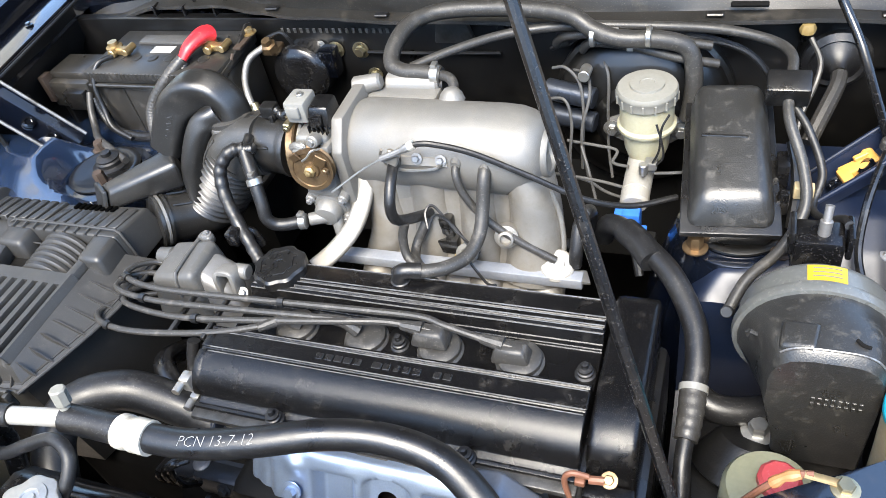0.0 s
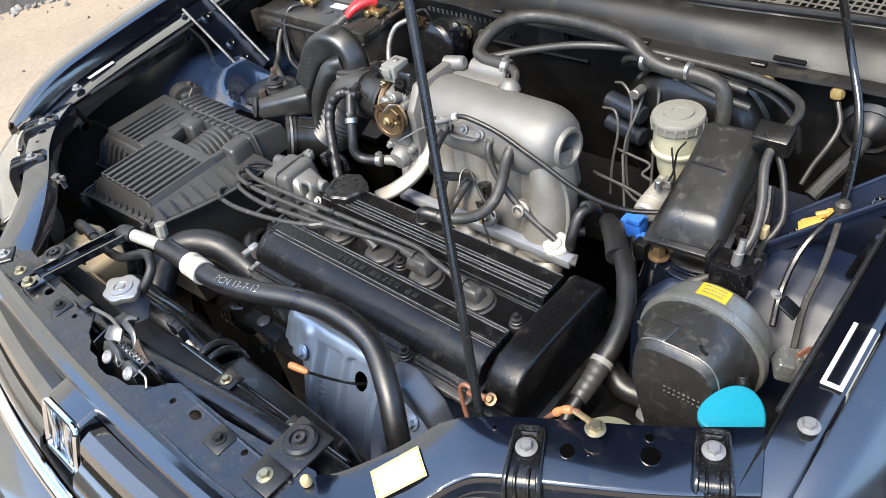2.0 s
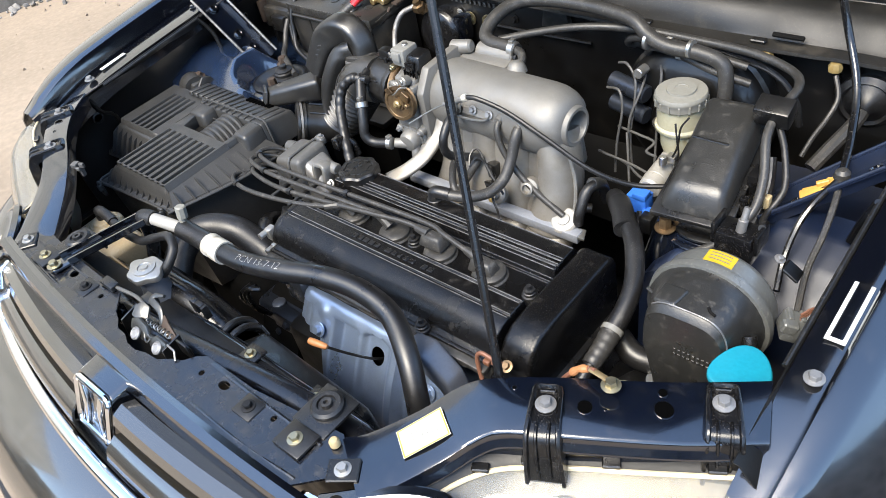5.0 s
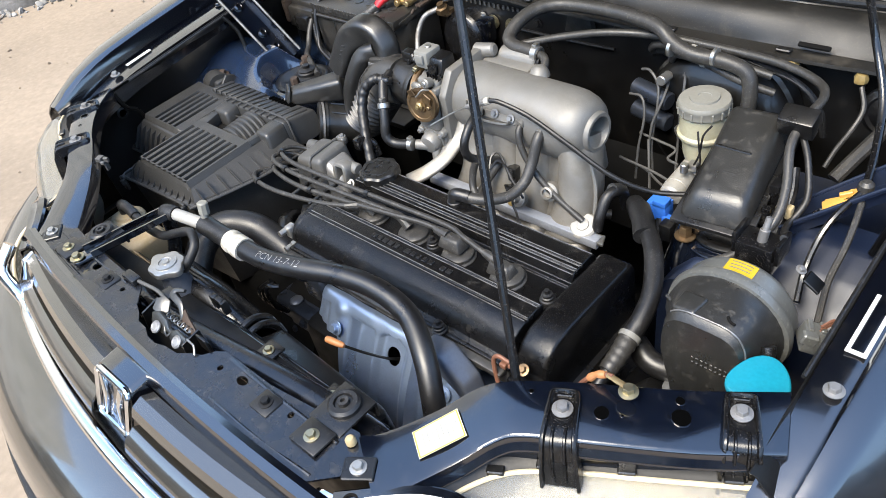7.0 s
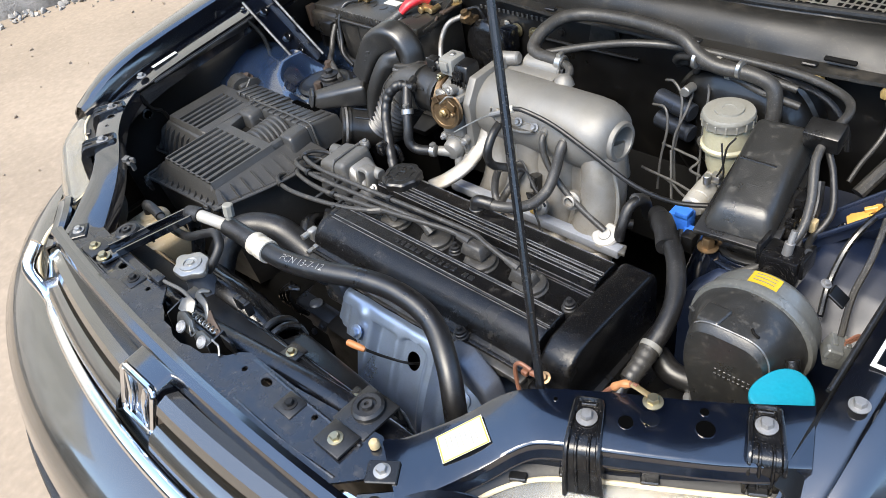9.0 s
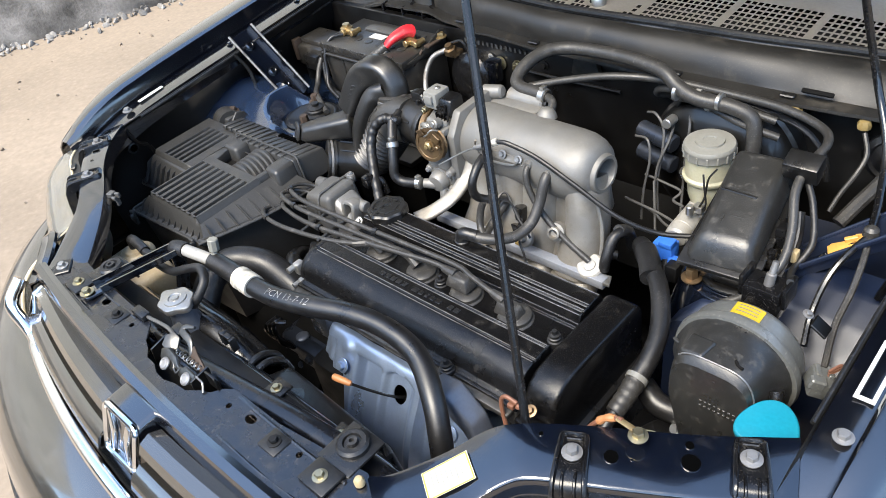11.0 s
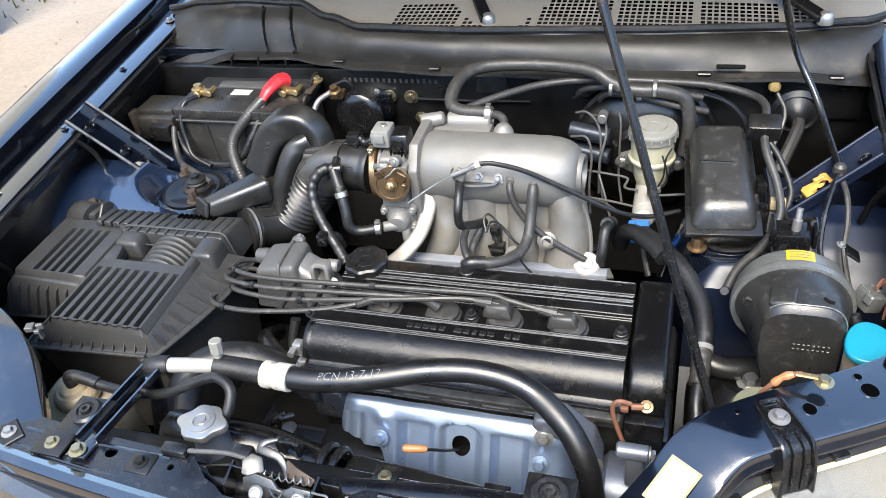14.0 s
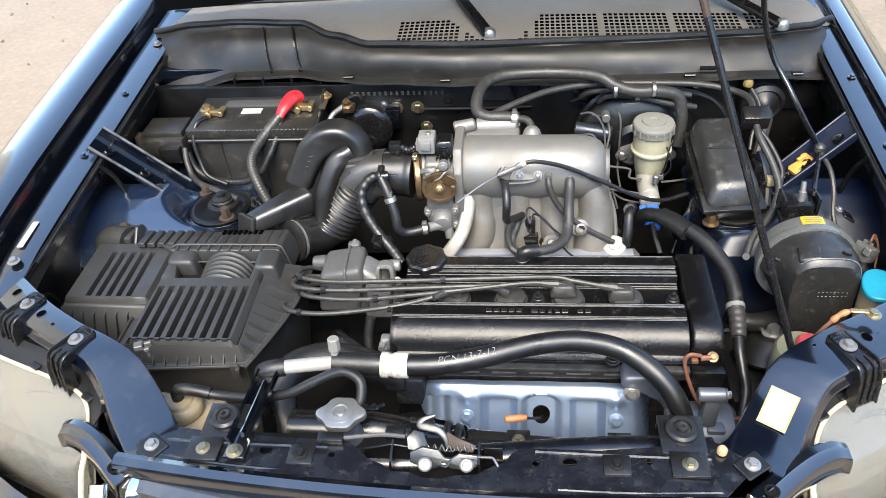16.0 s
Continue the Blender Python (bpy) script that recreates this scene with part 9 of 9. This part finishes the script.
part("strap", hexa([(-0.248, -0.006, 0.952), (-0.222, -0.006, 0.952), (-0.222, 0.155, 0.930), (-0.248, 0.155, 0.930)], [(-0.248, -0.006, 0.956), (-0.222, -0.006, 0.956), (-0.222, 0.155, 0.934), (-0.248, 0.155, 0.934)], 0.001), PAINT, sp)
for x in (-0.248, -0.222):
    part("flange", hexa([(x - 0.0015, 0.018, 0.952), (x + 0.0015, 0.018, 0.952), (x + 0.0015, 0.155, 0.933), (x - 0.0015, 0.155, 0.933)], [(x - 0.0015, 0.018, 0.961), (x + 0.0015, 0.018, 0.961), (x + 0.0015, 0.155, 0.942), (x - 0.0015, 0.155, 0.942)]), PAINT, sp)
part("centre_bead", tube([(-0.235, 0.03, 0.954), (-0.235, 0.125, 0.9405)], 0.0032, 8), PAINT, sp)
bolt(sp, (-0.235, 0.002, 0.9565), (0, 0, 1), 0.0065, ZINC)
bolt(sp, (-0.235, 0.146, 0.936), (0, -0.2, 1), 0.006, STEEL)

latch = thing("bonnet_latch", (0.015, 0.0, 0.93), "plated steel bonnet latch with dark backing", "latch")
# near-black plate painting the shade of the open space under the latch
part("backing", prism([(-0.088, 0.006), (-0.05, 0.012), (0.055, 0.012), (0.080, 0.002), (0.07, -0.022), (-0.075, -0.022)], (0.003, 0.006, 0.915), (1, 0, 0), (0, 1, 0), (0, 0, 0.003), 0.0005, 1), GRIME_SHADE, latch)
part("back_plate", prism([(-0.085, -0.022), (0.075, -0.022), (0.075, 0.004), (0.045, 0.010), (0.02, 0.002), (-0.02, 0.006), (-0.05, 0.012), (-0.085, 0.0)], (0.004, 0.019, 0.945), (1, 0, 0), (0, 0, 1), (0, 0.003, 0), 0.0008, 1), PAINT_DIRTY, latch)
part("jaw_plate", prism([(-0.046, -0.004), (-0.030, -0.010), (-0.010, -0.011), (0.0, -0.001), (0.010, -0.011), (0.036, -0.013), (0.050, -0.005), (0.047, 0.009), (0.022, 0.011), (0.011, 0.003), (0.002, 0.004), (-0.006, 0.015), (-0.028, 0.019), (-0.046, 0.011)], (0.018, 0.004, 0.952), (0.85, 0, 0), (0, 0.45, 0.70), (0, -0.004, 0.002), 0.001, 2), LATCH, latch, "plated latch jaw plate")
part("jaw_rib", tube([(-0.020, 0.006, 0.958), (0.006, 0.004, 0.957), (0.014, -0.002, 0.951), (0.022, -0.004, 0.950), (0.030, 0.003, 0.956), (0.056, 0.002, 0.956)], 0.0016, 6), LATCH, latch)
for x, y in ((-0.003, -0.005), (0.0455, -0.004)):
    part("rivet", lathe((x, y + 0.001, 0.952), (0, -0.6, 0.8), [(0.0085, 0), (0.0085, 0.002), (0.0065, 0.0040), (0.005, 0.0042), (0.004, 0.0034), (0.001, 0.0034)], 20), ALU_DARK, latch, "dull steel rivet")
part("lever", prism([(-0.012, -0.010), (0.006, -0.014), (0.013, -0.004), (0.010, 0.010), (-0.002, 0.013), (-0.012, 0.004)], (-0.014, 0.019, 0.964), (0.92, 0.2, -0.25), (-0.15, 0.8, 0.55), (0, -0.001, 0.003), 0.0012, 2), LATCH, latch, "pale plated release lever")
part("claw", sweep([(0.021, 0.020, 0.954), (0.019, 0.026, 0.962), (0.011, 0.032, 0.969), (-0.002, 0.034, 0.972), (-0.011, 0.036, 0.973), (-0.008, 0.042, 0.976), (0.006, 0.047, 0.978)], lambda t: 0.0020 + 0.003 * math.sin(3.1 * t), 0.0022, (0, -0.5, 0.85), 3.0, 14), LATCH, latch, "bright curved claw")
part("claw_arm", prism([(0.0, 0.0), (0.030, -0.006), (0.034, 0.004), (0.012, 0.014), (0.0, 0.022), (-0.006, 0.012)], (0.022, 0.020, 0.952), (1, 0, 0), (0, 0.6, 0.6), (0, -0.002, 0.003), 0.001, 2), RUST, latch)
part("trip_wire", tube([(0.050, 0.006, 0.957), (0.068, 0.005, 0.957), (0.076, 0.004, 0.957), (0.082, -0.002, 0.950)], 0.0014, 6), STEEL, latch)
part("housing_wall", hexa([(0.060, -0.006, 0.918), (0.063, -0.006, 0.918), (0.063, 0.024, 0.918), (0.060, 0.024, 0.918)], [(0.058, -0.004, 0.956), (0.061, -0.004, 0.956), (0.061, 0.024, 0.960), (0.058, 0.024, 0.960)], 0.0005, 1), PAINT_DIRTY, latch)
part("housing_wall", hexa([(-0.050, -0.004, 0.918), (-0.047, -0.004, 0.918), (-0.047, 0.024, 0.918), (-0.050, 0.024, 0.918)], [(-0.046, -0.002, 0.952), (-0.043, -0.002, 0.952), (-0.043, 0.026, 0.958), (-0.046, 0.026, 0.958)], 0.0005, 1), PAINT_DIRTY, latch)
part("spring", tube([(-0.02 + 0.0022 * k, 0.016 + 0.004 * math.cos(k * 1.6), 0.957 + 0.004 * math.sin(k * 1.6)) for k in range(34)], 0.0009, 5, 3), STEEL, latch)
part("side_plate", rbox((0.076, 0.016, 0.950), (0.022, 0.003, 0.022), 0.001), PAINT_DIRTY, latch)
cb = hose("latch_cable", [(-0.03, 0.030, 0.958), (-0.06, 0.033, 0.956), (-0.10, 0.030, 0.953), (-0.125, 0.028, 0.952)], 0.0027, DIST_GREY, "grey sheathed bonnet release cable", category="cable", seg=8)
part("holder", rbox((-0.122, 0.028, 0.953), (0.032, 0.014, 0.009), 0.002), PLASTIC, cb)
part("retainer", rbox((-0.045, 0.042, 0.948), (0.024, 0.016, 0.012), 0.002), PLASTIC, cb)

# harness clip on the edge of the support arm
wc = thing("harness_clip", (-0.402, 0.148, 0.975), "small grey plastic harness clip on the support arm", "clip")
part("body", join(rbox((-0.408, 0.146, 0.983), (0.012, 0.012, 0.008), 0.001, 1, (0, 0, 20)), rbox((-0.397, 0.151, 0.982), (0.010, 0.005, 0.009), 0.001, 1, (0, 0, 20)), rbox((-0.396, 0.143, 0.980), (0.008, 0.005, 0.006), 0.001, 1, (0, 0, 20))), DIST_GREY, wc)
part("tail", rbox((-0.399, 0.148, 0.972), (0.004, 0.008, 0.018), 0.001, 1, (0, 0, 20)), DIST_GREY, wc)

# copper earth leads
h = hose("earth_lead", [(0.362, 0.248, 0.872), (0.346, 0.246, 0.876), (0.340, 0.243, 0.862), (0.351, 0.235, 0.824), (0.369, 0.225, 0.791), (0.397, 0.212, 0.778), (0.426, 0.20, 0.795)], 0.0030, COPPER, "copper-coloured earth lead on the timing cover", category="cable", seg=8)
part("lug", join(tube([(0.376, 0.249, 0.868), (0.362, 0.248, 0.867)], 0.0042, 8), rbox((0.354, 0.246, 0.864), (0.010, 0.008, 0.008), 0.002)), COPPER, h)
h = hose("earth_lead", [(0.478, 0.212, 0.925), (0.488, 0.212, 0.948), (0.500, 0.214, 0.970), (0.512, 0.217, 0.985), (0.522, 0.219, 0.991), (0.532, 0.219, 0.9945)], 0.0028, COPPER, "frayed copper earth lead bolted to the support arm", category="cable", seg=8)
part("frayed_wrap", tube([(0.506, 0.2155, 0.978), (0.514, 0.2175, 0.987), (0.524, 0.219, 0.992)], lambda t: 0.0040 + 0.0005 * math.sin(11 * t), 10, 10), WOOD, h, "brittle orange tape wrap")
part("lug", join(tube([(0.526, 0.219, 0.9935), (0.548, 0.216, 0.9945)], 0.0034, 8, flat=0.6)), BRASS, h)
bolt(h, (0.552, 0.214, 0.991), (0, 0, 1), 0.0062, ZINC)
